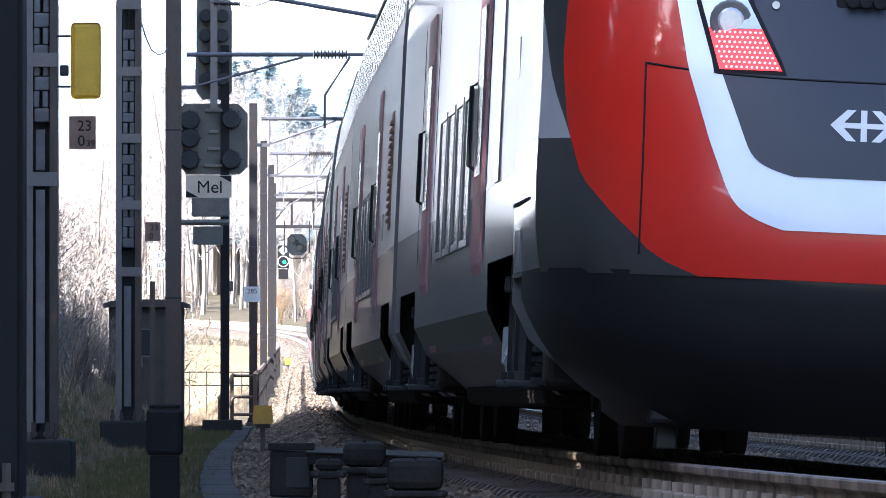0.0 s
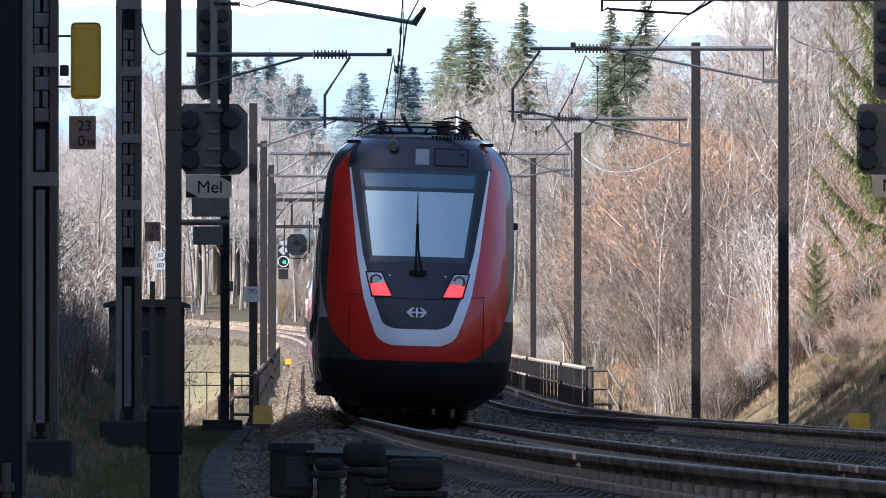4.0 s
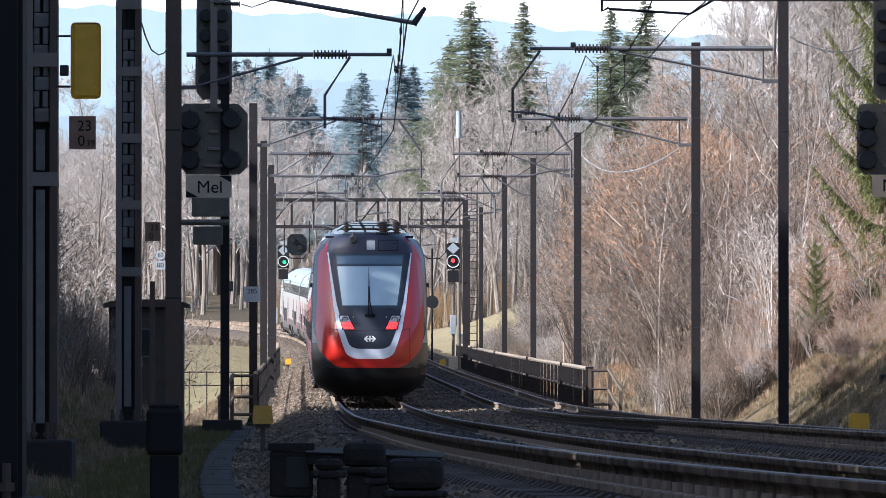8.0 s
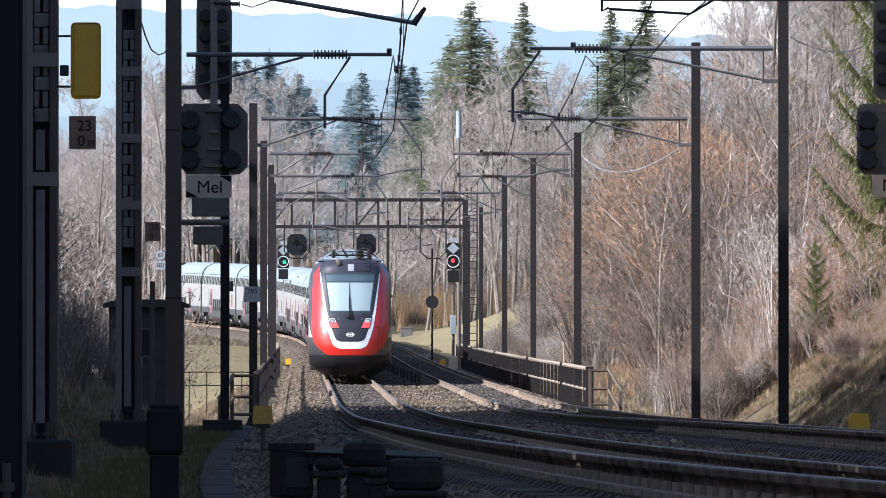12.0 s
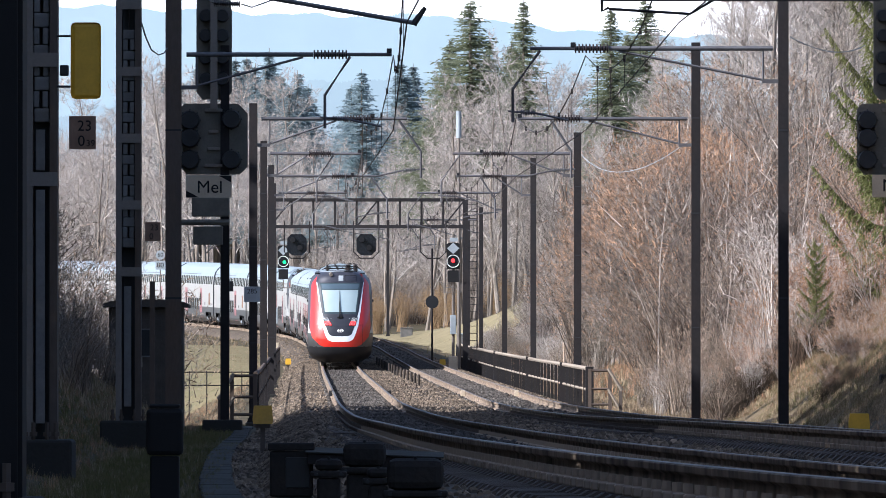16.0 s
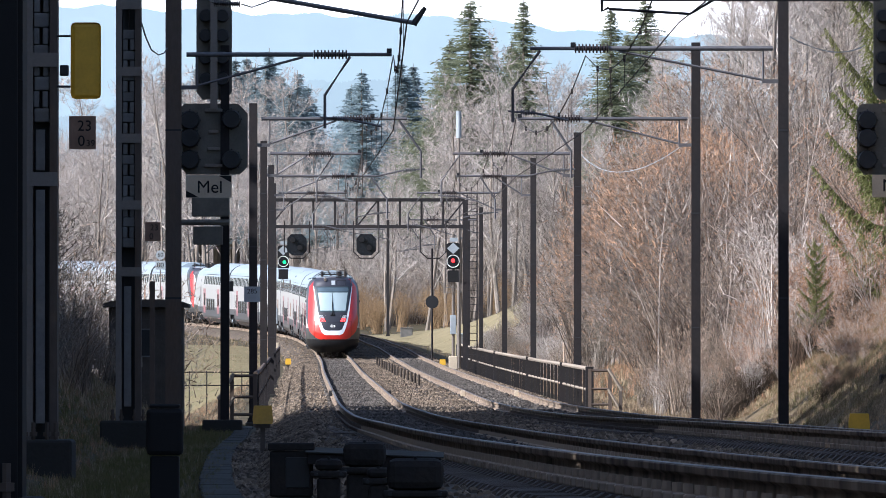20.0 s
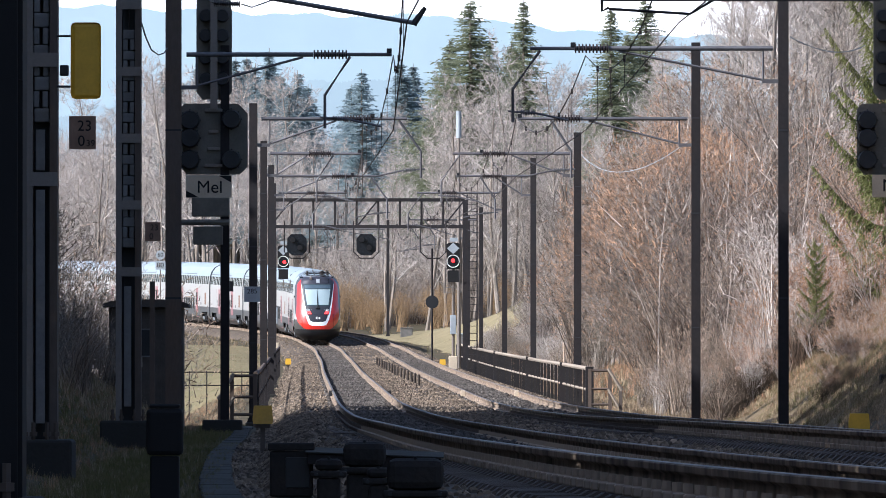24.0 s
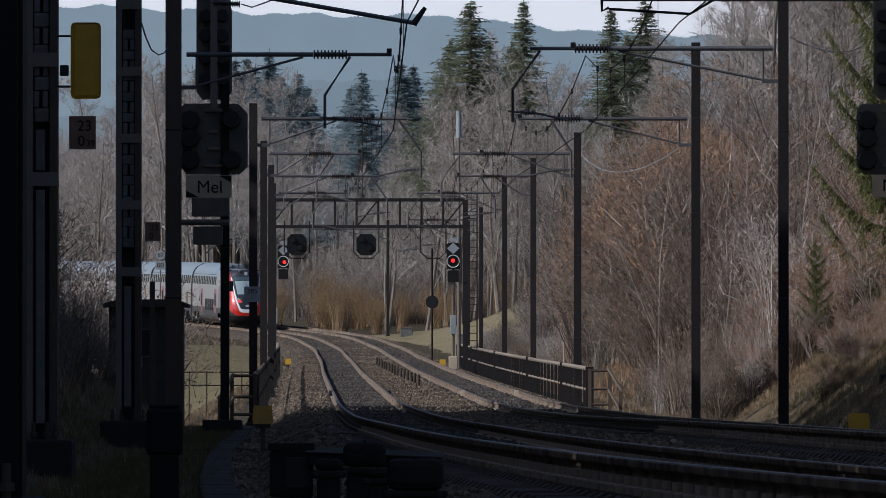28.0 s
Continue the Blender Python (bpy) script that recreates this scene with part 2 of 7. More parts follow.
def tube(bm, pts, r, n=8, caps=True):
    """A round bar through points; r is one radius or one for each point."""
    pts = [Vector(p) for p in pts]
    rs = r if isinstance(r, (list, tuple)) else [r] * len(pts)
    rings = []
    for i, p in enumerate(pts):
        d = (pts[min(i + 1, len(pts) - 1)] - pts[max(i - 1, 0)]).normalized()
        a = d.cross(Vector((0, 0, 1)) if abs(d.z) < 0.9 else Vector((1, 0, 0))).normalized()
        b = d.cross(a)
        rings.append([bm.verts.new(p + (a * math.cos(2 * math.pi * k / n) + b * math.sin(2 * math.pi * k / n)) * rs[i]) for k in range(n)])
    for u, v in zip(rings, rings[1:]):
        for k in range(n):
            bm.faces.new((u[k], u[(k + 1) % n], v[(k + 1) % n], v[k]))
    if caps and n > 2:
        bm.faces.new(rings[0][::-1])
        bm.faces.new(rings[-1])
    return bm


def prism(bm, outline, y0, y1):
    """An outline in x, z pushed from y0 to y1."""
    a = [bm.verts.new((x, y0, z)) for x, z in outline]
    b = [bm.verts.new((x, y1, z)) for x, z in outline]
    n = len(a)
    bm.faces.new(a)
    bm.faces.new(b[::-1])
    for i in range(n):
        bm.faces.new((a[i], b[i], b[(i + 1) % n], a[(i + 1) % n]))
    return bm


def BM():
    return bmesh.new()


def mesh_of(name, bm, material, smooth=False):
    me = bpy.data.meshes.new(name)
    bmesh.ops.recalc_face_normals(bm, faces=bm.faces)
    bm.to_mesh(me)
    bm.free()
    for m in material if isinstance(material, (list, tuple)) else [material]:
        me.materials.append(m)
    if smooth:
        me.shade_smooth()
    return me


def part(name, bm, material, parent, label="", at=None, smooth=False):
    me = bm if isinstance(bm, bpy.types.Mesh) else mesh_of(name, bm, material, smooth)
    ob = new(name, me)
    ob.parent = parent
    if at is not None:
        ob.matrix_basis = at
    if label:
        ob["label"] = label
    return ob


def thing(name, label, category, m=None, group="", kind=""):
    ob = new(name)
    ob.empty_display_size = 0.2
    if m is not None:
        ob.matrix_basis = m
    return tagged(ob, label, category, group, kind)


def arrays_mesh(name, verts, faces, material):
    me = bpy.data.meshes.new(name)
    me.from_pydata([tuple(v) for v in verts], [], [tuple(f) for f in faces])
    me.materials.append(material)
    return me


# ---- alignment of the line ----
LINE_D = np.array([-80, 0, 41.4, 64.5, 111.6, 180, 223, 289, 366, 491, 566, 619, 660, 693, 730, 780, 860, 1000, 1150.0])
LINE_X = np.array([11.0, 4.5, 1.835, 1.045, -0.03, -1.07, -1.73, -2.74, -3.91, -5.8, -7.4, -9.9, -14.0, -18.6, -25.0, -35.0, -54.0, -94.0, -145.0])
LINE_Z = np.array([0.3, 0.22, 0.13, 0.08, 0.0, -0.10, -0.04, 0.33, 0.82, 1.77, 2.6, 3.47, 4.15, 4.7, 5.2, 5.9, 7.0, 8.8, 10.5])


def smooth_line(d, v):
    """A cubic through the control points with gentle slopes at each."""
    k = np.gradient(v, d)

    def f(q):
        q = np.asarray(q, float)
        i = np.clip(np.searchsorted(d, q) - 1, 0, len(d) - 2)
        h = d[i + 1] - d[i]
        s = (q - d[i]) / h
        return ((1 + 2 * s) * (1 - s) ** 2 * v[i] + s * (1 - s) ** 2 * h * k[i] + s * s * (3 - 2 * s) * v[i + 1] + s * s * (s - 1) * h * k[i + 1])
    return f


line_x, line_z = smooth_line(LINE_D, LINE_X), smooth_line(LINE_D, LINE_Z)
DENSE = np.arange(-80, 1150, 1.0)
PATH = np.stack([line_x(DENSE), DENSE, line_z(DENSE)], 1)
ARC = np.concatenate([[0], np.cumsum(np.linalg.norm(np.diff(PATH, axis=0), axis=1))])
ARC -= np.interp(0.0, DENSE, ARC)


def on_line(s, side=0.0, up=0.0):
    """The point at arc length s, moved sideways (right positive) and up."""
    s = np.asarray(s, float)
    p = np.stack([np.interp(s, ARC, PATH[:, i]) for i in range(3)], -1)
    q = np.stack([np.interp(s + 1.0, ARC, PATH[:, i]) for i in range(3)], -1)
    t = q - p
    t[..., 2] = 0
    t /= np.linalg.norm(t, axis=-1, keepdims=True)
    right = np.stack([t[..., 1], -t[..., 0], np.zeros_like(t[..., 0])], -1)
    out = p + right * side
    out[..., 2] += up
    return out


def cant(d):
    """How far the outer rail stands above the inner one on the near curve."""
    return 0.07 * np.clip((190 - np.asarray(d, float)) / 90, 0, 1)


def arc_at(d):
    return float(np.interp(d, DENSE, ARC))


SECOND = 3.8  # distance between the two tracks


# ---- ground ----
def soft(a, b, q):
    t = np.clip((np.asarray(q, float) - a) / (b - a), 0, 1)
    return t * t * (3 - 2 * t)


def ground_z(x, d):
    x, d = np.asarray(x, float), np.asarray(d, float)
    dd = np.clip(d, -80, 1149)
    mid = line_x(dd) + SECOND / 2
    u = x - mid
    z = line_z(dd) - 0.62
    near = 1 - soft(195, 235, d)
    bridge = soft(200, 240, d) * (1 - soft(440, 520, d))
    left = np.clip(-u - 6.1, 0, None)
    z = z + near * np.minimum(left * 0.6, 6 + left * 0.1)
    z = z + 0.17 * near * soft(3.4, 4.4, -u)
    z = z - bridge * np.minimum(np.clip(-u - 5.6, 0, None) * 0.55, 2.6)
    right = np.clip(u - 6.6 - 0.9 * soft(170, 225, d) * (1 - soft(262, 330, d)), 0, None)
    hill = 1 - soft(560, 680, d)
    z = z + hill * np.minimum(right * (0.72 + 0.12 * soft(150, 200, d) * (1 - soft(262, 330, d))), 9 + right * 0.12)
    far = soft(560, 760, d)
    z = z + far * (np.clip(u - 6, 0, 60) * 0.03)
    z = z + 0.05 * np.sin(x * 0.9 + d * 0.05) * np.clip((np.abs(u) - 6) / 4, 0, 1)
    z = z + 14 * soft(900, 2500, d)
    return z


def build_ground():
    ds = np.concatenate([np.arange(-80, 240, 4), np.arange(240, 760, 8), np.arange(760, 1150, 26), [1200, 1400, 1700, 2100, 2700, 3400, 4200, 4900]])
    us = np.concatenate([[-2500, -1200, -600, -300, -160, -100, -70, -50, -38], np.arange(-30, -12, 2.0), np.arange(-12, 14, 0.32), np.arange(14, 40, 2.0), [45, 60, 80, 120, 200, 400, 900, 2500]])
    verts, faces = [], []
    for d in ds:
        mid = float(line_x(min(d, 1149.0))) + SECOND / 2
        x = mid + us
        z = ground_z(x, np.full_like(x, d))
        verts += [(a, d, c) for a, c in zip(x, z)]
    n = len(us)
    for i in range(len(ds) - 1):
        for j in range(n - 1):
            a = i * n + j
            faces.append((a, a + 1, a + n + 1, a + n))
    ob = new("ground", arrays_mesh("ground", verts, faces, M_GRASS))
    ob.data.shade_smooth()
    tagged(ob, "grassy winter ground with bare soil along the line", "ground", kind="structure")


build_ground()


def meadow(name, d0, d1, u0, u1, label, material=M_MEADOW, lift=0.09):
    """A patch of dry grass lying on the ground."""
    ds, us = np.linspace(d0, d1, 24), np.linspace(u0, u1, 14)
    verts, faces = [], []
    for i, d in enumerate(ds):
        for j, u in enumerate(us):
            x = float(line_x(d)) + SECOND / 2 + u + 0.35 * math.sin(i * 1.7 + j)
            edge_in = min(i, 23 - i, j, 13 - j) > 0
            verts.append((x, d, float(ground_z(x, d)) + (lift + 0.03 * math.sin(i * 2.3 + j * 1.9) if edge_in else -0.08)))
    n = len(us)
    for i in range(23):
        for j in range(n - 1):
            q = i * n + j
            faces.append((q, q + 1, q + n + 1, q + n))
    ob = new(name, arrays_mesh(name, verts, faces, material))
    ob.data.shade_smooth()
    tagged(ob, label, "meadow", kind="structure")


meadow("meadow", 548, 662, 5.8, 13, "sunlit strip of straw-coloured meadow beside the curve")
meadow("path_slope", 556, 573, 6.6, 12, "bare tan path climbing the slope")
meadow("bank_grass", 430, 612, -24, -4.9, "yellow-green sunlit grass on the outer bank", M_FIELD, 0.10)
meadow("leaf_slope", 243, 305, 7.6, 22, "slope covered with rust-brown fallen leaves", M_LEAFSOIL)
meadow("turf_slope", 150, 238, 6.9, 15, "rough winter turf on the cutting slope", M_TURF, 0.05)


def sweep(name, outline, sides, d0, d1, step, material, label, category, closed=True, lean=True):
    """An outline (side, up) swept along the line."""
    verts, faces = [], []
    ds = np.arange(d0, d1 + step, step)
    m = len(outline)
    for d in ds:
        s = arc_at(d)
        c = float(cant(d)) if lean else 0.0
        for a, b in outline:
            p = on_line(s, sides + a, b - c * (sides % SECOND + a if sides < 2 else sides - SECOND + a) / 1.5)
            verts.append(tuple(p))
    for i in range(len(ds) - 1):
        for j in range(m if closed else m - 1):
            k = (j + 1) % m
            faces.append((i * m + j, i * m + k, (i + 1) * m + k, (i + 1) * m + j))
    return arrays_mesh(name, verts, faces, material)


bed = [(-2.55, -0.75), (-2.0, -0.36), (-1.55, -0.19), (-0.9, -0.172), (0.0, -0.174), (0.9, -0.172), (1.9, -0.22), (2.9, -0.172), (3.8, -0.174), (4.7, -0.172), (5.35, -0.20), (5.8, -0.36), (6.4, -0.75)]
ballast = new("ballast_bed", sweep("ballast_bed", bed, 0.0, -60, 1140, 3.0, M_BALLAST, "", "", closed=False, lean=False))
tagged(ballast, "grey-brown crushed stone ballast under both tracks", "ballast", kind="structure")

RAIL = [(-0.075, -0.165), (0.075, -0.165), (0.07, -0.145), (0.012, -0.125), (0.010, -0.05), (0.034, -0.035), (0.036, -0.006), (0.03, 0.0), (-0.03, 0.0), (-0.036, -0.006), (-0.034, -0.035), (-0.010, -0.05), (-0.012, -0.125), (-0.07, -0.145)]
HEAD = [(-0.031, 0.001), (0.031, 0.001), (0.025, 0.004), (-0.025, 0.004)]


def build_rails():
    for side in (0.0, SECOND):
        for off in (-0.7525, 0.7525):
            pro = [(off + a, b) for a, b in RAIL]
            ob = new("rail", sweep("rail", pro, side, -60, 1130, 2.0, M_RUST, "", ""))
            tagged(ob, "rusty steel rail with a polished running head", "rail", "rails of the two tracks", "structure")
            part("running_head", sweep("running_head", [(off + a, b) for a, b in HEAD], side, -60, 1130, 2.0, M_RAILHEAD, "", ""), None, ob, "bright polished running surface")


build_rails()


# ---- train ----
CAR = 24.1  # pitch of the coaches, which are drawn 25 m long and set 3.6 per cent shorter
SIDE = [(0.98, 0.30), (1.30, 0.55), (1.39, 0.72), (1.395, 0.96), (1.40, 1.35), (1.40, 2.10), (1.40, 2.75), (1.385, 3.10), (1.335, 3.55), (1.22, 3.90), (0.98, 4.20), (0.55, 4.43), (0.0, 4.50)]


def ring(grow=0.0):
    right = [(x + (grow if x > 0.1 else 0), z) for x, z in SIDE]
    return right + [(-x, z) for x, z in right[-2::-1]]


def car_body(y0, y1, wells, low=-1.0):
    """The shell of a coach with grey skirt, white sides and pale roof; the skirt is cut away over the bogies."""
    bm = BM()
    pro = ring()
    n = len(pro)
    ys = sorted({y0, y1, *([low - 0.02, low] if low > 0 else []), *[y for w in wells for y in w if y0 < y < y1], *np.linspace(y0, y1, 7)[1:-1]})
    rings = [[bm.verts.new((x, y, min(z, 4.10) if y < low else z)) for x, z in pro] for y in ys]
    for a, b, ya, yb in zip(rings, rings[1:], ys, ys[1:]):
        open_here = any(w[0] - 0.01 <= (ya + yb) / 2 <= w[1] + 0.01 for w in wells)
        for k in range(n - 1):
            z = (pro[k][1] + pro[k + 1][1]) / 2
            if open_here and z < 0.96:
                continue
            f = bm.faces.new((a[k], a[k + 1], b[k + 1], b[k]))
            f.material_index = 1 if z < 1.34 else (0 if z < 3.7 else 2)
        if not open_here:
            bm.faces.new((a[-1], a[0], b[0], b[-1])).material_index = 1
    for r, q in ((rings[0], 1), (rings[-1], 1)):
        bm.faces.new(r).material_index = q
    return mesh_of("body", bm, [M_TRAINWHITE, M_TRAINGREY, M_ROOF])


def side_x(z):
    zs = [b for _, b in SIDE]
    return float(np.interp(z, zs, [a for a, _ in SIDE]))


def side_panel(name, y0, y1, z0, z1, proud, material, sgn=-1, steps=3, rim=0.0):
    """A panel that follows the coach side between two heights, standing proud of it."""
    bm = BM()
    zs = np.linspace(z0, z1, steps + 1)
    out = [[bm.verts.new((sgn * (side_x(z) + proud), y, z)) for y in (y0, y1)] for z in zs]
    inn = [[bm.verts.new((sgn * (side_x(z) - 0.02), y, z)) for y in (y0, y1)] for z in zs]
    for a, b in zip(out, out[1:]):
        bm.faces.new((a[0], a[1], b[1], b[0]))
    for i in range(steps):
        for k in (0, 1):
            bm.faces.new((out[i][k], out[i + 1][k], inn[i + 1][k], inn[i][k]))
    bm.faces.new((out[0][0], out[0][1], inn[0][1], inn[0][0]))
    bm.faces.new((out[-1][0], out[-1][1], inn[-1][1], inn[-1][0]))
    return mesh_of(name, bm, material)


def bogie_meshes():
    bm = BM()
    for sx in (-1, 1):
        box(bm, sx * 1.02 - 0.09, sx * 1.02 + 0.09, -1.75, 1.75, 0.50, 0.70, 0.03)
        for y in (-1.25, 1.25):
            box(bm, sx * 1.08 - 0.13, sx * 1.08 + 0.13, y - 0.2, y + 0.2, 0.32, 0.62, 0.04)
        tube(bm, [(sx * 1.15, -0.75, 0.38), (sx * 1.15, 0.75, 0.42)], 0.05)
    box(bm, -1.0, 1.0, -0.35, 0.35, 0.45, 0.72, 0.04)
    frame_me = mesh_of("bogie_frame", bm, M_BOGIE)
    bm = BM()
    for sx in (-1, 1):
        tube(bm, [(sx * 0.68, 0, 0), (sx * 0.82, 0, 0)], 0.43, 20)
        tube(bm, [(sx * 0.82, 0, 0), (sx * 0.85, 0, 0)], 0.2, 14)
    tube(bm, [(-0.7, 0, 0), (0.7, 0, 0)], 0.085, 10)
    wheels = mesh_of("wheelset", bm, M_BOGIE)
    bm = BM()
    pts, rs = [], []
    for i in range(6):
        for f, k in ((0.0, 0.09), (0.01, 0.13), (0.035, 0.13), (0.045, 0.09)):
            pts.append((0, 0, i * 0.05 + f))
            rs.append(k)
    tube(bm, pts, rs, 12)
    spring = mesh_of("coil_spring", bm, M_DARK)
    bm = BM()
    tube(bm, [(0, -0.36, -0.05), (0, 0.0, 0.0), (0, 0.001, 0.0), (0, 0.55, 0.06)], [0.06, 0.06, 0.03, 0.03], 10)
    box(bm, -0.05, 0.05, 0.5, 0.62, -0.06, 0.14, 0.015)
    tube(bm, [(0, -0.37, -0.052), (0, -0.30, -0.04)], 0.075, 12)
    damper = mesh_of("yaw_damper", bm, M_PALE)
    bm = BM()
    pts, rs = [], []
    for i in range(3):
        for f, k in ((0.0, 0.17), (0.02, 0.215), (0.065, 0.215), (0.085, 0.17)):
            pts.append((0, 0, i * 0.09 + f))
            rs.append(k)
    tube(bm, pts, rs, 14)
    bag = mesh_of("air_spring", bm, M_CAST, True)
    bm = BM()
    tube(bm, [(0, 0, 0.36), (0, 0, 0.40), (0, 0, 0.401), (0, 0, 0.95)], [0.085, 0.085, 0.055, 0.055], 10)
    box(bm, -0.10, 0.10, -0.10, 0.10, 0.32, 0.36, 0.01)
    box(bm, -0.08, 0.08, -0.07, 0.07, 0.80, 0.88, 0.01)
    strut = mesh_of("vertical_damper", bm, M_DARK)
    bm = BM()
    tube(bm, [(0, -0.5, 0.62), (0, -0.2, 0.40), (0, 0.3, 0.36), (0, 0.6, 0.58)], 0.022, 6)
    hose = mesh_of("brake_hose", bm, M_CAST)
    return frame_me, wheels, spring, damper, bag, strut, hose


BOGIE = bogie_meshes()


def add_bogie(car, y):
    f, w, s, d, bag, strut, hose = BOGIE
    b = part("bogie", f, None, car, at=pose(0, y, 0.0))
    for dy in (-1.25, 1.25):
        part("wheelset", w, None, b, "worn steel wheels on an axle", at=pose(0, dy, 0.43))
    for sx in (-1, 1):
        for dy in (-0.75, 0.75):
            part("coil_spring", s, None, b, at=pose(sx * 1.12, dy, 0.34))
        part("air_spring", bag, None, b, "black rubber air spring", at=pose(sx * 1.02, 0, 0.70))
        for dy in (-0.42, 0.45):
            part("vertical_damper", strut, None, b, at=pose(sx * 1.27, dy, 0))
        part("brake_hose", hose, None, b, at=pose(sx * 1.24, 1.0, 0))
        part("yaw_damper", d, None, b, "pale grey damper cylinder", at=pose(sx * 1.25, -1.2 * sx, 0.50))
    return b


nose_profile = smooth_line(np.array([0.15, 0.45, 0.8, 1.3, 1.77, 2.3, 3.0, 3.63, 4.12, 4.5]), np.array([0.55, 0.16, 0.02, 0.0, 0.12, 0.42, 0.88, 1.32, 1.75, 2.9]))
nose_width = smooth_line(np.array([0.15, 0.4, 0.84, 1.8, 2.85, 3.3, 3.63, 3.98, 4.13, 4.5]), np.array([0.85, 1.24, 1.37, 1.40, 1.39, 1.37, 1.32, 1.10, 0.85, 0.5]))


def nose_back(x, z):
    """How far the nose surface lies behind its foremost point."""
    u = min(abs(x) / nose_half(z), 1.0)
    return float(nose_profile(z)) + 0.62 * u ** 2.6 + 0.35 * u ** 9


def nose_half(z):
    return float(nose_width(z))


def nose_patch(name, lo, hi, z0, z1, material, out=0.006, nx=8, nz=12, parent=None, label="", depth=0.03, ease=1.0):
    """A patch on the nose between two curves x = lo(z), hi(z); out is how far it stands proud."""
    bm = BM()
    grid, back = [], []
    for z in z0 + (z1 - z0) * np.linspace(0, 1, nz + 1) ** ease:
        a, b = lo(z), hi(z)
        xs = np.linspace(a, b, nx + 1)
        grid.append([bm.verts.new((x, nose_back(x, z) - out, z)) for x in xs])
        back.append([bm.verts.new((x, nose_back(x, z) + depth, z)) for x in xs])
    for i in range(nz):
        for j in range(nx):
            bm.faces.new((grid[i][j], grid[i][j + 1], grid[i + 1][j + 1], grid[i + 1][j]))
        for j in (0, nx):
            bm.faces.new((grid[i][j], grid[i + 1][j], back[i + 1][j], back[i][j]))
    for i in (0, nz):
        for j in range(nx):
            bm.faces.new((grid[i][j], grid[i][j + 1], back[i][j + 1], back[i][j]))
    bmesh.ops.remove_doubles(bm, verts=bm.verts, dist=0.0005)
    bmesh.ops.recalc_face_normals(bm, faces=bm.faces)
    bm.normal_update()
    bmesh.ops.split_edges(bm, edges=[e for e in bm.edges if len(e.link_faces) == 2 and e.calc_face_angle(0.0) > 0.8])
    return part(name, mesh_of(name, bm, material, True), None, parent, label)


def lerp(zs, xs):
    return lambda z: float(np.interp(z, zs, xs))


def rounded(z0, x0, z1, zs, xs):
    """The half width of a panel with a flat foot, rounded lower corners and sides through the given points."""
    side = lerp(zs, xs)
    return lambda z: side(z) - (side(z0) - x0) * max(0.0, (z1 - z) / (z1 - z0)) ** 5


MASK_EDGE = rounded(1.30, 0.30, 1.50, [1.30, 1.46, 1.77, 2.38, 3.0, 3.64], [0.465, 0.525, 0.64, 0.80, 0.90, 1.00])
STRIPE_EDGE = rounded(1.06, 0.34, 1.36, [1.06, 1.28, 1.45, 1.77, 2.38, 3.0, 3.64, 3.9], [0.535, 0.615, 0.68, 0.78, 0.885, 0.955, 1.025, 0.98])


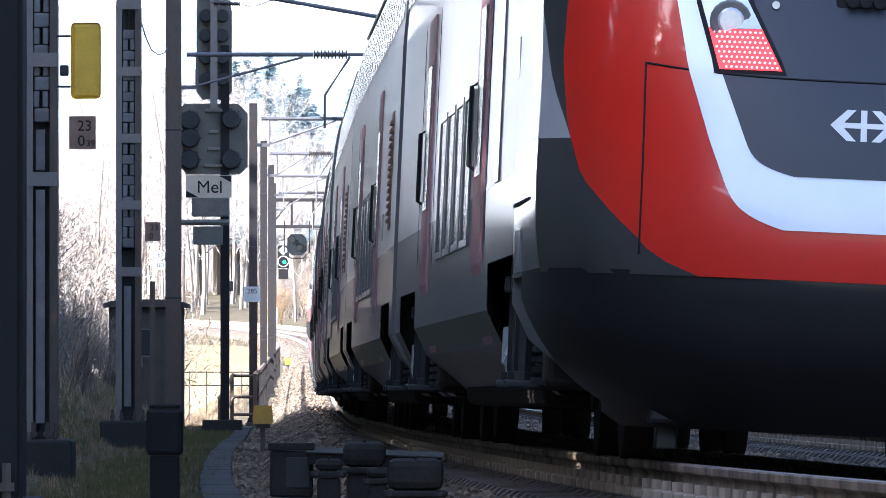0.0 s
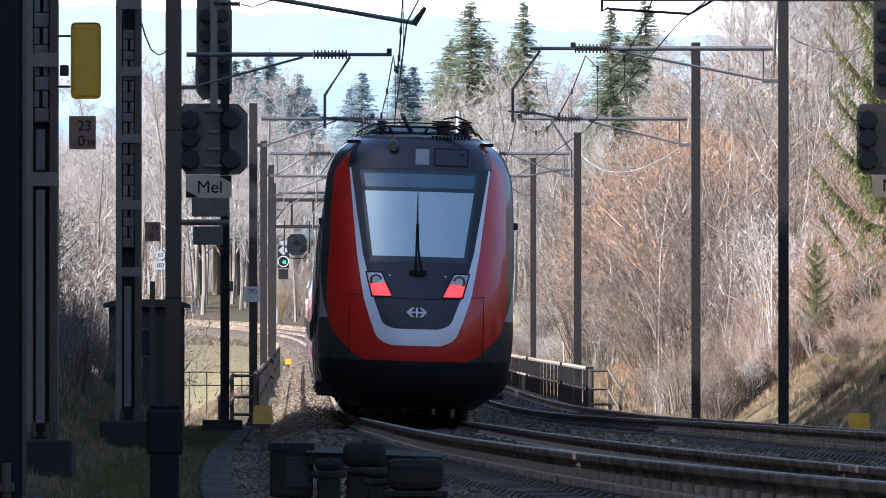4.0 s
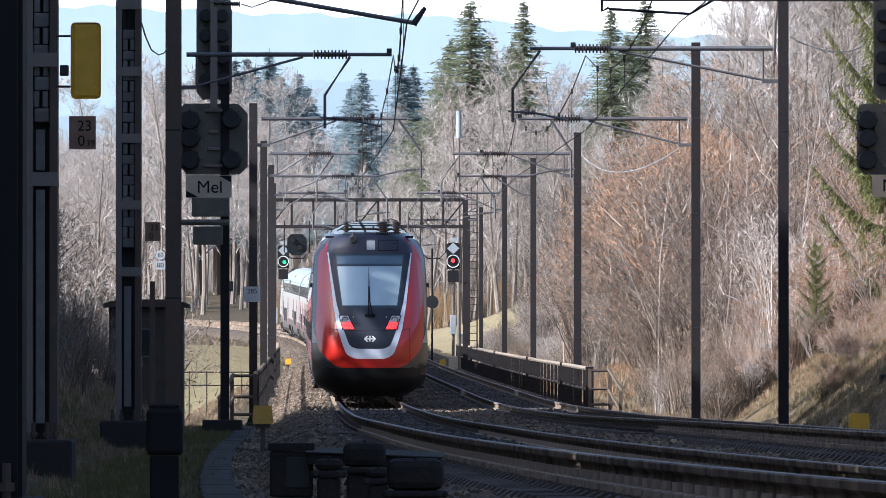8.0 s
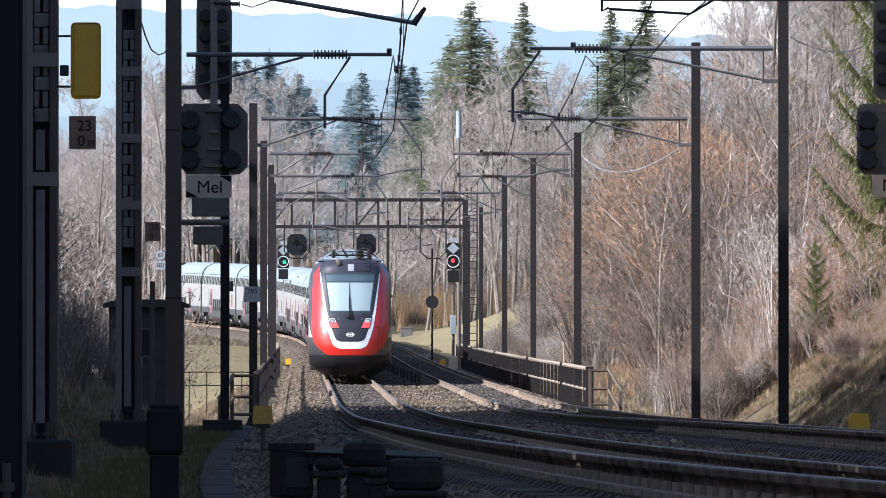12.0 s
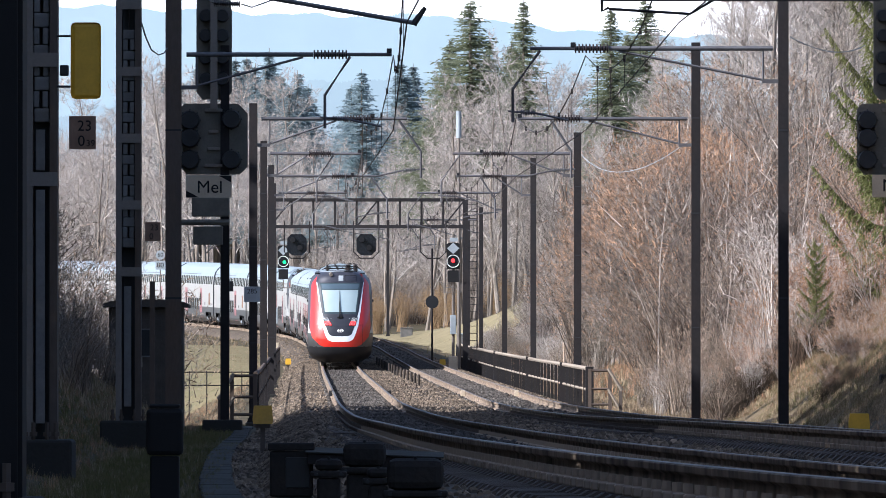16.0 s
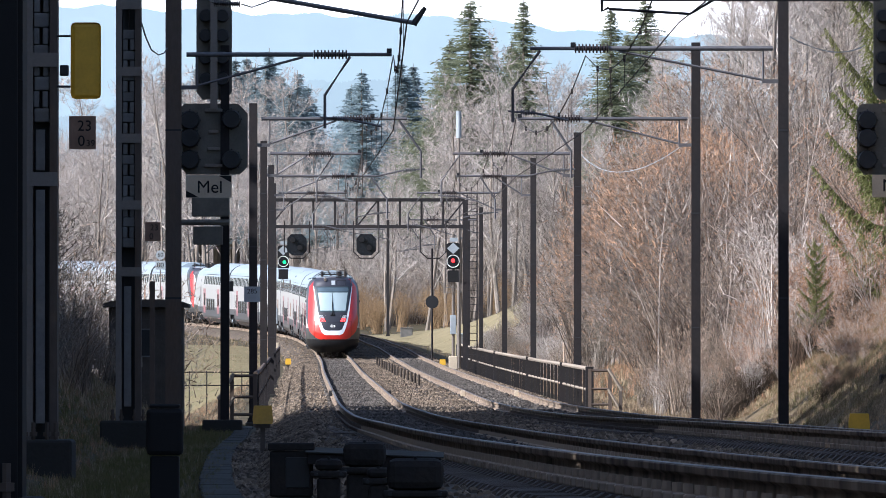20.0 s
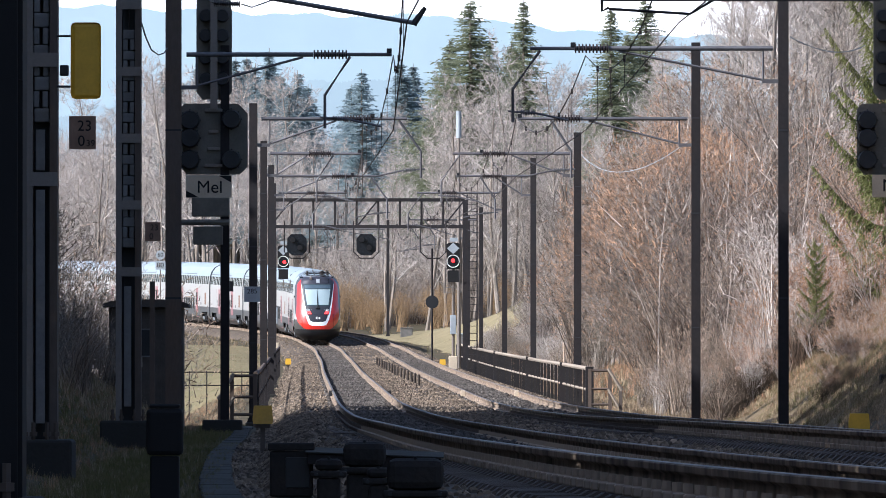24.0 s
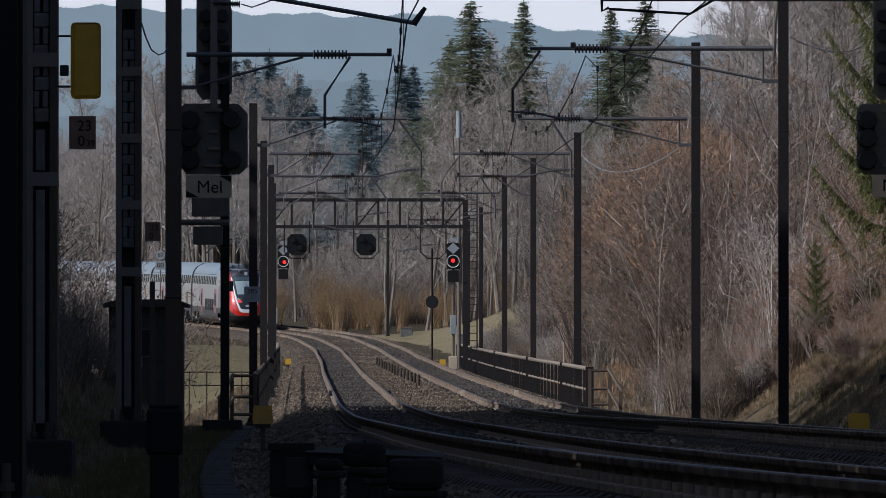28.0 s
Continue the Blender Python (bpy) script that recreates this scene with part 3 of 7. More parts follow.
def build_nose(car):
    """Cab end: red shell, silver stripe, dark mask with windscreen and lamps, black cowl."""
    # front surface in three bands: red in the middle, dark grey towards the corners
    edge_x = lerp([0.84, 0.92, 1.0, 1.1, 1.27, 1.5, 1.8, 2.4, 3.0, 3.6, 4.12], [0.70, 0.90, 0.97, 1.08, 1.225, 1.29, 1.315, 1.285, 1.275, 1.24, 0.84])
    zs = np.concatenate([np.linspace(0.84, 1.3, 9), np.linspace(1.35, 4.12, 30)])
    bm = BM()
    rows = [[bm.verts.new((min(edge_x(z), nose_half(z)) * u, nose_back(min(edge_x(z), nose_half(z)) * u, z), z)) for u in np.linspace(-1, 1, 33)] for z in zs]
    for a, b in zip(rows, rows[1:]):
        for j in range(32):
            bm.faces.new((a[j], a[j + 1], b[j + 1], b[j]))
    part("nose_shell", mesh_of("nose_shell", bm, M_RED, True), None, car, "glossy red cab front")
    for sx in (-1, 1):
        bm = BM()
        grid = []
        for z in zs:
            e, w = min(edge_x(z), nose_half(z)), nose_half(z)
            edge = e + (w - e) * float(np.interp(z, [1.50, 1.7, 2.05], [0.0, 0.5, 1.0]))
            xs = [*np.linspace(e, edge + 0.0001, 4), *np.linspace(edge + 0.0002, w + 0.0003, 4)]
            grid.append([bm.verts.new((sx * x, nose_back(x, z), z)) for x in xs])
        for a, b in zip(grid, grid[1:]):
            for j in range(7):
                f = bm.faces.new((a[j], a[j + 1], b[j + 1], b[j]))
                f.material_index = 1 if j > 2 and (a[j].co.z + b[j].co.z) / 2 > 1.47 else 0
        part("corner_band", mesh_of("corner_band", bm, [M_CHEEK, M_TRAINWHITE], True), None, car, "dark grey band beside the red front")
        bm = BM()
        grid = []
        for z in zs:
            w, r = nose_half(z), side_x(z)
            yb = nose_back(w, z)
            k = float(np.interp(z, [1.5, 1.9, 2.3, 3.6], [0.005, 0.03, 0.4, 0.95]))
            ys = [yb, yb + k, yb + k + 0.02, yb + (3.62 - yb) * 0.8, 3.62]
            grid.append([bm.verts.new((sx * (w + (r - w) * (y - yb) / (3.62 - yb)), y, z)) for y in ys])
        for a, b in zip(grid, grid[1:]):
            for j in range(4):
                f = bm.faces.new((a[j], a[j + 1], b[j + 1], b[j]))
                zc = (a[j].co.z + b[j].co.z) / 2
                f.material_index = 0 if zc < 1.47 or j == 0 else (2 if zc > 3.75 else 1)
        part("side_cheek", mesh_of("side_cheek", bm, [M_CHEEK, M_TRAINWHITE, M_ROOF], True), None, car, "white cab side over a grey skirt")
        seam = side_panel("cheek_seam", 1.6, 3.5, 1.18, 1.195, 0.012, M_INK, sx, 1)
        part("cheek_seam", seam, None, car)
    # cowl below
    bm = BM()
    zs = np.linspace(0.16, 0.86, 12)
    rows = [[bm.verts.new((nose_half(z) * u, nose_back(nose_half(z) * u, z) + (0.02 if z > 0.8 else 0), z)) for u in np.linspace(-1, 1, 25)] for z in zs]
    for i in range(11):
        for j in range(24):
            bm.faces.new((rows[i][j], rows[i][j + 1], rows[i + 1][j + 1], rows[i + 1][j]))
        for j, sx in ((0, -1), (24, 1)):
            z0, z1 = zs[i], zs[i + 1]
            p = bm.verts.new((sx * min(side_x(max(z0, 0.31)), nose_half(z0) + 0.03), 2.5, z0))
            q = bm.verts.new((sx * min(side_x(max(z1, 0.31)), nose_half(z1) + 0.03), 2.5, z1))
            bm.faces.new((rows[i][j], p, q, rows[i + 1][j]))
    bmesh.ops.remove_doubles(bm, verts=bm.verts, dist=0.001)
    part("front_cowl", mesh_of("front_cowl", bm, M_COWL, True), None, car, "black lower cowl with coupler cover")
    # top visor and roof lip
    nose_patch("visor_panel", lambda z: -float(np.interp(z, [3.6, 4.0, 4.12], [1.06, 0.99, 0.84])), lambda z: float(np.interp(z, [3.6, 4.0, 4.12], [1.06, 0.99, 0.84])), 3.635, 4.10, M_VISORPANEL, 0.012, 16, 6, car, "dark grey panel above the windscreen")
    # silver stripe in three pieces: left, right, bottom
    for sx in (-1, 1):
        lo = (lambda z: -STRIPE_EDGE(z)) if sx < 0 else (lambda z: MASK_EDGE(z) - 0.01)
        hi = (lambda z: -MASK_EDGE(z) + 0.01) if sx < 0 else (lambda z: STRIPE_EDGE(z))
        nose_patch("silver_stripe", lo, hi, 1.30, 3.64, M_SILVER, 0.008, 2, 40, car, "silver stripe", ease=1.8)
    nose_patch("silver_chin", lambda z: -STRIPE_EDGE(z), lambda z: STRIPE_EDGE(z), 1.06, 1.302, M_SILVER, 0.008, 16, 16, car, "silver stripe under the mask", ease=2.0)
    nose_patch("cab_mask", lambda z: -MASK_EDGE(z), lambda z: MASK_EDGE(z), 1.30, 3.64, M_MASK, 0.012, 16, 44, car, "black front mask", ease=2.0)
    nose_patch("glass_rim", lerp([2.26, 3.61], [-0.70, -0.875]), lerp([2.26, 3.61], [0.70, 0.875]), 2.26, 3.61, M_GLASSRIM, 0.015, 14, 16, car, "dark tinted border of the windscreen")
    # windscreen: mask as dark rim; blind-covered glass, sky reflection in its colour; upper band
    nose_patch("windscreen", lerp([2.35, 3.30], [-0.66, -0.79]), lerp([2.35, 3.30], [0.66, 0.79]), 2.35, 3.30, M_SHIELD, 0.018, 14, 12, car, "windscreen with a pale blue reflection")
    nose_patch("windscreen_band", lerp([3.34, 3.58], [-0.78, -0.82]), lerp([3.34, 3.58], [0.78, 0.82]), 3.36, 3.56, M_VISOR, 0.018, 14, 4, car, "tinted upper strip of the windscreen")
    nose_patch("number_light", lambda z: -0.07, lambda z: 0.13, 3.70, 3.93, M_PALE, 0.022, 2, 2, car, "white upper marker lamp")
    nose_patch("hatch_gap", lambda z: 0.20, lambda z: 0.70, 3.68, 3.95, M_INK, 0.018, 4, 3, car)
    nose_patch("hatch", lambda z: 0.22, lambda z: 0.68, 3.70, 3.93, M_VISORPANEL, 0.024, 4, 2, car)
    # hood line and vertical seams
    xs = np.linspace(-0.965, 0.965, 41)
    rise = lambda x: 1.735 + 0.055 * abs(x / 0.965) ** 3
    part("hood_seam", tube(BM(), [(x, nose_back(x, rise(x)) - 0.012 * (abs(x) < 0.66), rise(x)) for x in xs], 0.0055, 6), M_INK, car)
    for sx in (-1, 1):
        part("bumper_seam", tube(BM(), [(sx * 0.965, nose_back(0.965, z), z) for z in np.linspace(0.93, 1.785, 12)], 0.0055, 6), M_INK, car)
        # tail lamps
        a, b = (-0.655, -0.40) if sx < 0 else (0.40, 0.655)
        if sx < 0:
            lo, hi = lerp([1.77, 2.10], [-0.645, -0.735]), lerp([1.77, 2.10], [-0.37, -0.53])
        else:
            lo, hi = lerp([1.77, 2.10], [0.37, 0.53]), lerp([1.77, 2.10], [0.645, 0.735])
        lamp = nose_patch("tail_lamp", lo, hi, 1.77, 1.955, M_TAIL, 0.022, 4, 3, car, "glowing red tail lamp")
        nose_patch("headlamp", lo, hi, 1.957, 2.10, M_LENS, 0.022, 4, 3, lamp, "clear headlamp lens")
        nose_patch("lamp_surround", lambda z, f=lo: f(z) - 0.022, lambda z, f=hi: f(z) + 0.022, 1.752, 2.122, M_INK, 0.0165, 4, 6, lamp, "black rim round the lamp")
        bm = BM()
        cx = sx * 0.60
        tube(bm, [(cx, nose_back(cx, 1.99) - 0.026, 1.99), (cx, nose_back(cx, 1.99) - 0.035, 1.99)], [0.095, 0.085], 18)
        part("reflector", bm, M_WEIGHT, lamp)
        part("inner_reflector", tube(BM(), [(cx, nose_back(cx, 1.99) - 0.036, 1.99), (cx, nose_back(cx, 1.99) - 0.044, 1.99)], [0.06, 0.05], 16), M_LENS, lamp)
        bm = BM()
        for r in range(8):
            z = 1.782 + r * 0.0225
            x0, x1 = sorted((abs(lo(z)), abs(hi(z))))
            for q in np.arange(x0 + 0.015, x1 - 0.012, 0.0225):
                x = sx * float(q)
                tube(bm, [(x, nose_back(x, z) - 0.021, z), (x, nose_back(x, z) - 0.029, z)], [0.0065, 0.0045], 6)
        part("diode_panel", bm, M_DIODE, lamp, "rows of small bright red diodes")
        bm = BM()
        cx = sx * 0.40
        tube(bm, [(cx, nose_back(cx, 2.07) - 0.015, 2.07), (cx, nose_back(cx, 2.07) - 0.03, 2.07)], 0.018, 10)
        part("washer_nozzle", bm, M_LENS, car)
        # rear-view camera pods
        bm = BM()
        box(bm, sx * 1.41 - 0.04, sx * 1.41 + 0.04, 1.75, 1.9, 2.79, 2.90, 0.025)
        part("camera_pod", bm, M_DARK, car)
    # plain arrow-like emblem
    bm = BM()
    y = nose_back(0, 1.54) - 0.016
    for sx in (-1, 1):
        for s in (-1, 1):
            vs = [(sx * 0.15, 0.0), (sx * 0.075, s * 0.07), (sx * 0.035, s * 0.07), (sx * 0.10, s * 0.0)]
            bm.faces.new([bm.verts.new((a, nose_back(a, 1.54 + b) - 0.016, 1.54 + b)) for a, b in (vs if sx * s > 0 else vs[::-1])])
    for x0, x1, z0, z1 in ((-0.10, 0.10, -0.012, 0.012), (-0.014, 0.014, -0.07, 0.07)):
        bm.faces.new([bm.verts.new((a, nose_back(a, 1.54 + b) - 0.0165, 1.54 + b)) for a, b in ((x0, z0), (x1, z0), (x1, z1), (x0, z1))])
    part("emblem", bm, M_WHITE, car, "white double arrow emblem")
    # wiper: a double arm on a pivot block, with a thin blade
    bm = BM()
    for x0, x1 in ((-0.035, -0.03), (0.055, 0.0)):
        tube(bm, [(x0, nose_back(0, 2.14) - 0.06, 2.14), (x1, nose_back(0, 2.45) - 0.065, 2.45), (x1 * 0.6 - 0.01, nose_back(0, 2.82) - 0.05, 2.82)], [0.018, 0.014, 0.012], 6)
    tube(bm, [(-0.02, nose_back(0, 2.50) - 0.035, 2.50), (-0.02, nose_back(0, 2.85) - 0.05, 2.85), (-0.022, nose_back(0, 3.28) - 0.03, 3.28)], [0.010, 0.012, 0.006], 6)
    for x in (-0.06, 0.0, 0.06):
        tube(bm, [(x, nose_back(0, 2.10) - 0.07, 2.10), (x, nose_back(0, 2.10) + 0.01, 2.10)], 0.028, 8)
    box(bm, -0.13, 0.13, nose_back(0, 2.1) - 0.03, nose_back(0, 2.1) + 0.02, 2.06, 2.15, 0.015)
    part("windscreen_wiper", bm, M_INK, car)
    # horn pod on the brow
    bm = BM()
    tube(bm, [(-0.40, 1.42, 3.96), (-0.40, 1.80, 4.0)], [0.075, 0.09], 12)
    tube(bm, [(-0.40, 1.50, 3.98), (-0.40, 1.53, 4.13)], [0.05, 0.012], 8)
    part("horn_pod", bm, M_GALV, car)
    bm = BM()
    for i in range(11):
        box(bm, 0.16 + i * 0.052, 0.198 + i * 0.052, 1.70, 1.76, 4.085, 4.13)
    part("roof_grille", bm, M_INK, car)
    bm = BM()
    us = np.linspace(-1, 1, 17)
    front = [Vector((0.86 * u, nose_back(0.86 * u, 4.10) - 0.01, 4.115 + 0.03 * (1 - u * u))) for u in us]
    back = [Vector((0.99 * u, 3.7, 4.105 + 0.03 * (1 - u * u))) for u in us]
    rows = [[bm.verts.new(p.lerp(q, f)) for p, q in zip(front, back)] for f in (0, 0.5, 1)]
    rows.insert(0, [bm.verts.new(p - Vector((0, 0, 0.04))) for p in front])
    for r, s in zip(rows, rows[1:]):
        for k in range(16):
            bm.faces.new((r[k], r[k + 1], s[k + 1], s[k]))
    part("roof_lip", bm, M_ROOF, car, "pale roof lip over the cab")
    for sx in (-1, 1):
        part("shoulder_vent", box(BM(), sx * 0.97 - 0.1, sx * 0.97 + 0.1, 2.05, 2.12, 4.0, 4.05), M_INK, car)
    # lifeguard bar and undergear
    bm = BM()
    for sx in (-1, 1):
        box(bm, sx * 0.75 - 0.05, sx * 0.75 + 0.05, 1.2, 1.35, 0.06, 0.35, 0.01)
    box(bm, -0.85, 0.85, 0.9, 1.4, 0.18, 0.30, 0.02)
    part("lifeguard", bm, M_DARK, car)


def pantograph_well(car, y):
    """Folded current collector and its gear in the low part of the roof."""
    pan = part("pantograph", box(BM(), -0.6, 0.6, y, y + 2.9, 4.12, 4.18, 0.02), M_DARK, car, "folded current collector on the roof")
    pan.location.z, pan.scale = 4.12 * 0.26, (1.0, 1.0, 0.74)
    hoop = [(-0.95, y, 4.12), (-0.88, y, 4.28), (-0.66, y, 4.43), (-0.2, y, 4.47), (0.3, y, 4.46), (0.66, y, 4.40), (0.88, y, 4.26), (0.95, y, 4.12)]
    part("guard_hoop", tube(BM(), hoop, 0.017, 6), M_DARK, pan)
    for x, r, y2 in ((-0.45, 0.028, 2.6), (0.45, 0.028, 2.6), (-0.12, 0.022, 2.2), (0.12, 0.022, 2.2)):
        part("lower_arm", tube(BM(), [(x, y + 0.2, 4.38), (x * 0.8, y + y2, 4.30)], r, 6), M_DARK, pan)
    for yy in (0.25, 0.55):
        part("collector_strip", tube(BM(), [(-0.78, y + yy, 4.22), (-0.55, y + yy, 4.40), (0.55, y + yy, 4.40), (0.78, y + yy, 4.22)], 0.02, 6), M_DARK, pan)
    part("damper_rod", tube(BM(), [(-0.26, y - 0.15, 4.62), (-0.08, y + 0.9, 4.22)], 0.035, 8), M_GALV, pan)
    part("cross_tube", tube(BM(), [(-0.7, y + 1.2, 4.30), (0.75, y + 1.2, 4.30)], 0.04, 8), M_DARK, pan)
    for x, r, yy in ((0.36, 0.17, 0.35), (0.68, 0.11, 0.2), (-0.55, 0.08, 0.9)):
        pts, rs = [], []
        for i in range(6):
            for f, k in ((0.0, 0.6), (0.012, 1.0), (0.035, 1.0), (0.047, 0.6)):
                pts.append((x, y + yy, 4.14 + i * 0.07 + f))
                rs.append(r * k)
        part("roof_insulator", tube(BM(), pts, rs, 12), M_INSUL, pan, "brown ribbed insulator")
    part("cable", tube(BM(), [(0.36, y + 0.35, 4.57), (0.55, y + 0.25, 4.62), (0.70, y + 0.2, 4.54), (0.85, y + 0.3, 4.25)], 0.02, 6), M_DARK, pan)


def coach_details(car, cab):
    """Doors, windows, louvres and seams on both sides of a coach; the cab end is at y = 0."""
    y_first = 5.6 if cab else 1.6
    for sgn in (-1, 1):
        for yd in ((7.9, 17.3) if cab else (7.4, 16.9)):
            d = part("door", DOOR[sgn], None, car, "red double door", at=pose(0, yd, 0))
            part("door_window", DOORWIN[sgn], None, d)
        n = 0
        for y in np.arange(y_first + 2.6 if cab else 1.0, 24.3, 1.13):
            part("upper_window", WIN_UP[sgn], None, car, at=pose(0, y, 0))
        for y in np.arange(10.0 if cab else 9.6, 15.6, 1.45):
            w = part("lower_window", WIN_LOW[sgn], None, car, at=pose(0, y, 0))
            part("window_frame", RIM[sgn], None, w)
        if cab:
            part("cab_door", CABDOOR[sgn], None, car, "narrow cab door with dark frame", at=pose(0, 5.75, 0))
            part("access_flap", FLAP[sgn], None, car, at=pose(0, 2.7, 0))
            part("access_flap", FLAP[sgn], None, car, at=pose(0, 3.7, 0.95))
        else:
            lv = part("louvre", LOUVRE[sgn], None, car, "tan ventilation louvre", at=pose(0, 2.4, 0))
            for k in range(14):
                part("louvre_slat", SLAT[sgn], None, lv, at=pose(0, 0, 1.55 + k * 0.055))
            part("access_flap", FLAP[sgn], None, car, at=pose(0, 5.3, 0.6))
        for yd in ((9.35, 18.75) if cab else (8.85, 18.35)):
            part("grab_handle", HANDLE[sgn], None, car, at=pose(0, yd, 0))
        for yj in (7.6, 16.6, 19.6):
            part("body_seam", SEAM[sgn], None, car, at=pose(0, yj, 0))
        part("rain_gutter", GUTTER[sgn], None, car)


WIN_UP = {s: side_panel("upper_window", 0, 0.82, 2.98, 3.56, 0.006, M_WINDOW, s, 3) for s in (-1, 1)}
WIN_LOW = {s: side_panel("lower_window", 0, 1.1, 1.14, 1.92, 0.006, M_WINDOW, s, 1) for s in (-1, 1)}
def rim_mesh(s):
    """A slim frame round a lower window."""
    bm = BM()
    x0, x1 = sorted((s * 1.395, s * 1.414))
    box(bm, x0, x1, -0.04, 0.0, 1.10, 1.96)
    box(bm, x0, x1, 1.1, 1.14, 1.10, 1.96)
    box(bm, x0, x1, 0.0, 1.1, 1.10, 1.14)
    box(bm, x0, x1, 0.0, 1.1, 1.92, 1.96)
    return mesh_of("window_frame", bm, M_TRAINGREY)


RIM = {s: rim_mesh(s) for s in (-1, 1)}
DOOR = {s: side_panel("door", 0, 1.35, 0.56, 2.66, 0.012, M_DOOR, s, 5) for s in (-1, 1)}
DOORWIN = {s: side_panel("door_window", 0.3, 1.05, 1.45, 2.35, 0.018, M_WINDOW, s, 2) for s in (-1, 1)}
LOUVRE = {s: side_panel("louvre", 0, 0.8, 1.5, 2.36, 0.006, M_BROWNPLATE, s, 1) for s in (-1, 1)}
SLAT = {s: mesh_of("louvre_slat", box(BM(), *sorted((s * 1.40, s * 1.425)), 0.05, 0.75, 0, 0.022), M_BROWNPLATE) for s in (-1, 1)}
CABDOOR = {s: side_panel("cab_door", 0, 0.5, 1.36, 3.3, 0.008, M_TRAINGREY, s, 3) for s in (-1, 1)}
FLAP = {s: side_panel("access_flap", 0, 0.55, 0.86, 1.06, 0.008, M_TRAINGREY, s, 1) for s in (-1, 1)}
HANDLE = {s: mesh_of("grab_handle", tube(BM(), [(s * 1.40, 0, 1.5), (s * 1.44, 0, 1.52), (s * 1.44, 0, 1.95), (s * 1.40, 0, 1.97)], 0.014, 6), M_INK) for s in (-1, 1)}
SEAM = {s: side_panel("body_seam", 0, 0.02, 0.6, 3.6, 0.003, M_INK, s, 6) for s in (-1, 1)}
GUTTER = {s: mesh_of("rain_gutter", tube(BM(), [(s * 1.30, 9.1, 3.70), (s * 1.30, 24.5, 3.70)], 0.018, 6), M_TRAINGREY) for s in (-1, 1)}
WELLS = {True: [(3.4, 7.0), (19.9, 23.3)], False: [(1.6, 5.0), (19.9, 23.3)]}
BODY_CAB, BODY_MID = car_body(3.6, 24.55, WELLS[True], 9.0), car_body(0.45, 24.55, WELLS[False])
bm0 = BM()
box(bm0, -1.15, 1.15, -0.46, 0.46, 0.75, 4.1, 0.05)
GANGWAY = mesh_of("gangway", bm0, M_DARK)
bm0 = BM()
box(bm0, -1.1, 1.1, 3.0, 24.0, 0.80, 1.2, 0.05)
box(bm0, -1.05, 1.05, 7.6, 19.3, 0.24, 0.618, 0.05)
UNDER = mesh_of("underframe", bm0, M_BOGIE)


def build_coach(cab):
    car = thing("train_coach", "double-deck coach, white with grey skirt and red doors" if not cab else "double-deck cab coach with glossy red nose and grey skirt", "train", group="coaches of the train")
    part("body", BODY_CAB if cab else BODY_MID, None, car)
    part("underframe", UNDER, None, car)
    part("gangway", GANGWAY, None, car, at=pose(0, 25.0, 0))
    add_bogie(car, 5.2 if cab else 3.3)
    add_bogie(car, 21.6)
    coach_details(car, cab)
    if cab:
        build_nose(car)
        pantograph_well(car, 3.95)
    return car


proto_cab, proto_mid = build_coach(True), build_coach(False)
COACHES = []
for unit in range(2):
    for k in range(8):
        first = unit == 0 and k == 0
        src = proto_cab if k in (0, 7) else proto_mid
        car = src if (first or (unit == 0 and k == 1)) else copy_thing(src, Matrix())
        # offset of the coach's own origin behind the last buffer, and whether it is turned round
        car.scale = (1.0, CAR / 25.0, 1.0)
        start = unit * (8 * CAR + 0.8) + k * CAR
        COACHES.append((car, start, k == 7))


def train_s(t):
    return arc_at(41.4) + 23.35 * t - 0.046 * t * t


def coach_pose(t, start, turned):
    s = train_s(t) + start
    a, b = on_line(s + 3.7), on_line(s + 20.4)
    way = Vector(b - a).normalized()
    base = Vector(a) - way * 3.7
    if turned:
        base, way = base + way * CAR, -way
    right = way.cross(Vector((0, 0, 1))).normalized()
    lean = float(cant(base.y)) / 1.5 * (-1 if not turned else 1)
    up = right.cross(way).normalized()
    m = Matrix((right, way, up)).transposed().to_4x4()
    m = Matrix.Translation(base) @ m @ Matrix.Rotation(-lean, 4, "Y")
    return m


def motions():
    for car, start, turned in COACHES:
        walk(car, [(t, coach_pose(t, start, turned)) for t in [i * 0.5 for i in range(57)]])
    turn = lambda a: pose(0.06, -0.1, 4.64, 0, 0, a)
    walk(SWITCH_DISC, [(0.0, turn(0)), (22.3, turn(0)), (22.4, turn(60)), (22.5, turn(120)), (22.6, turn(180)), (28.0, turn(180))])


# ---- line-side steelwork ----
def mid_x(d):
    return float(line_x(d))


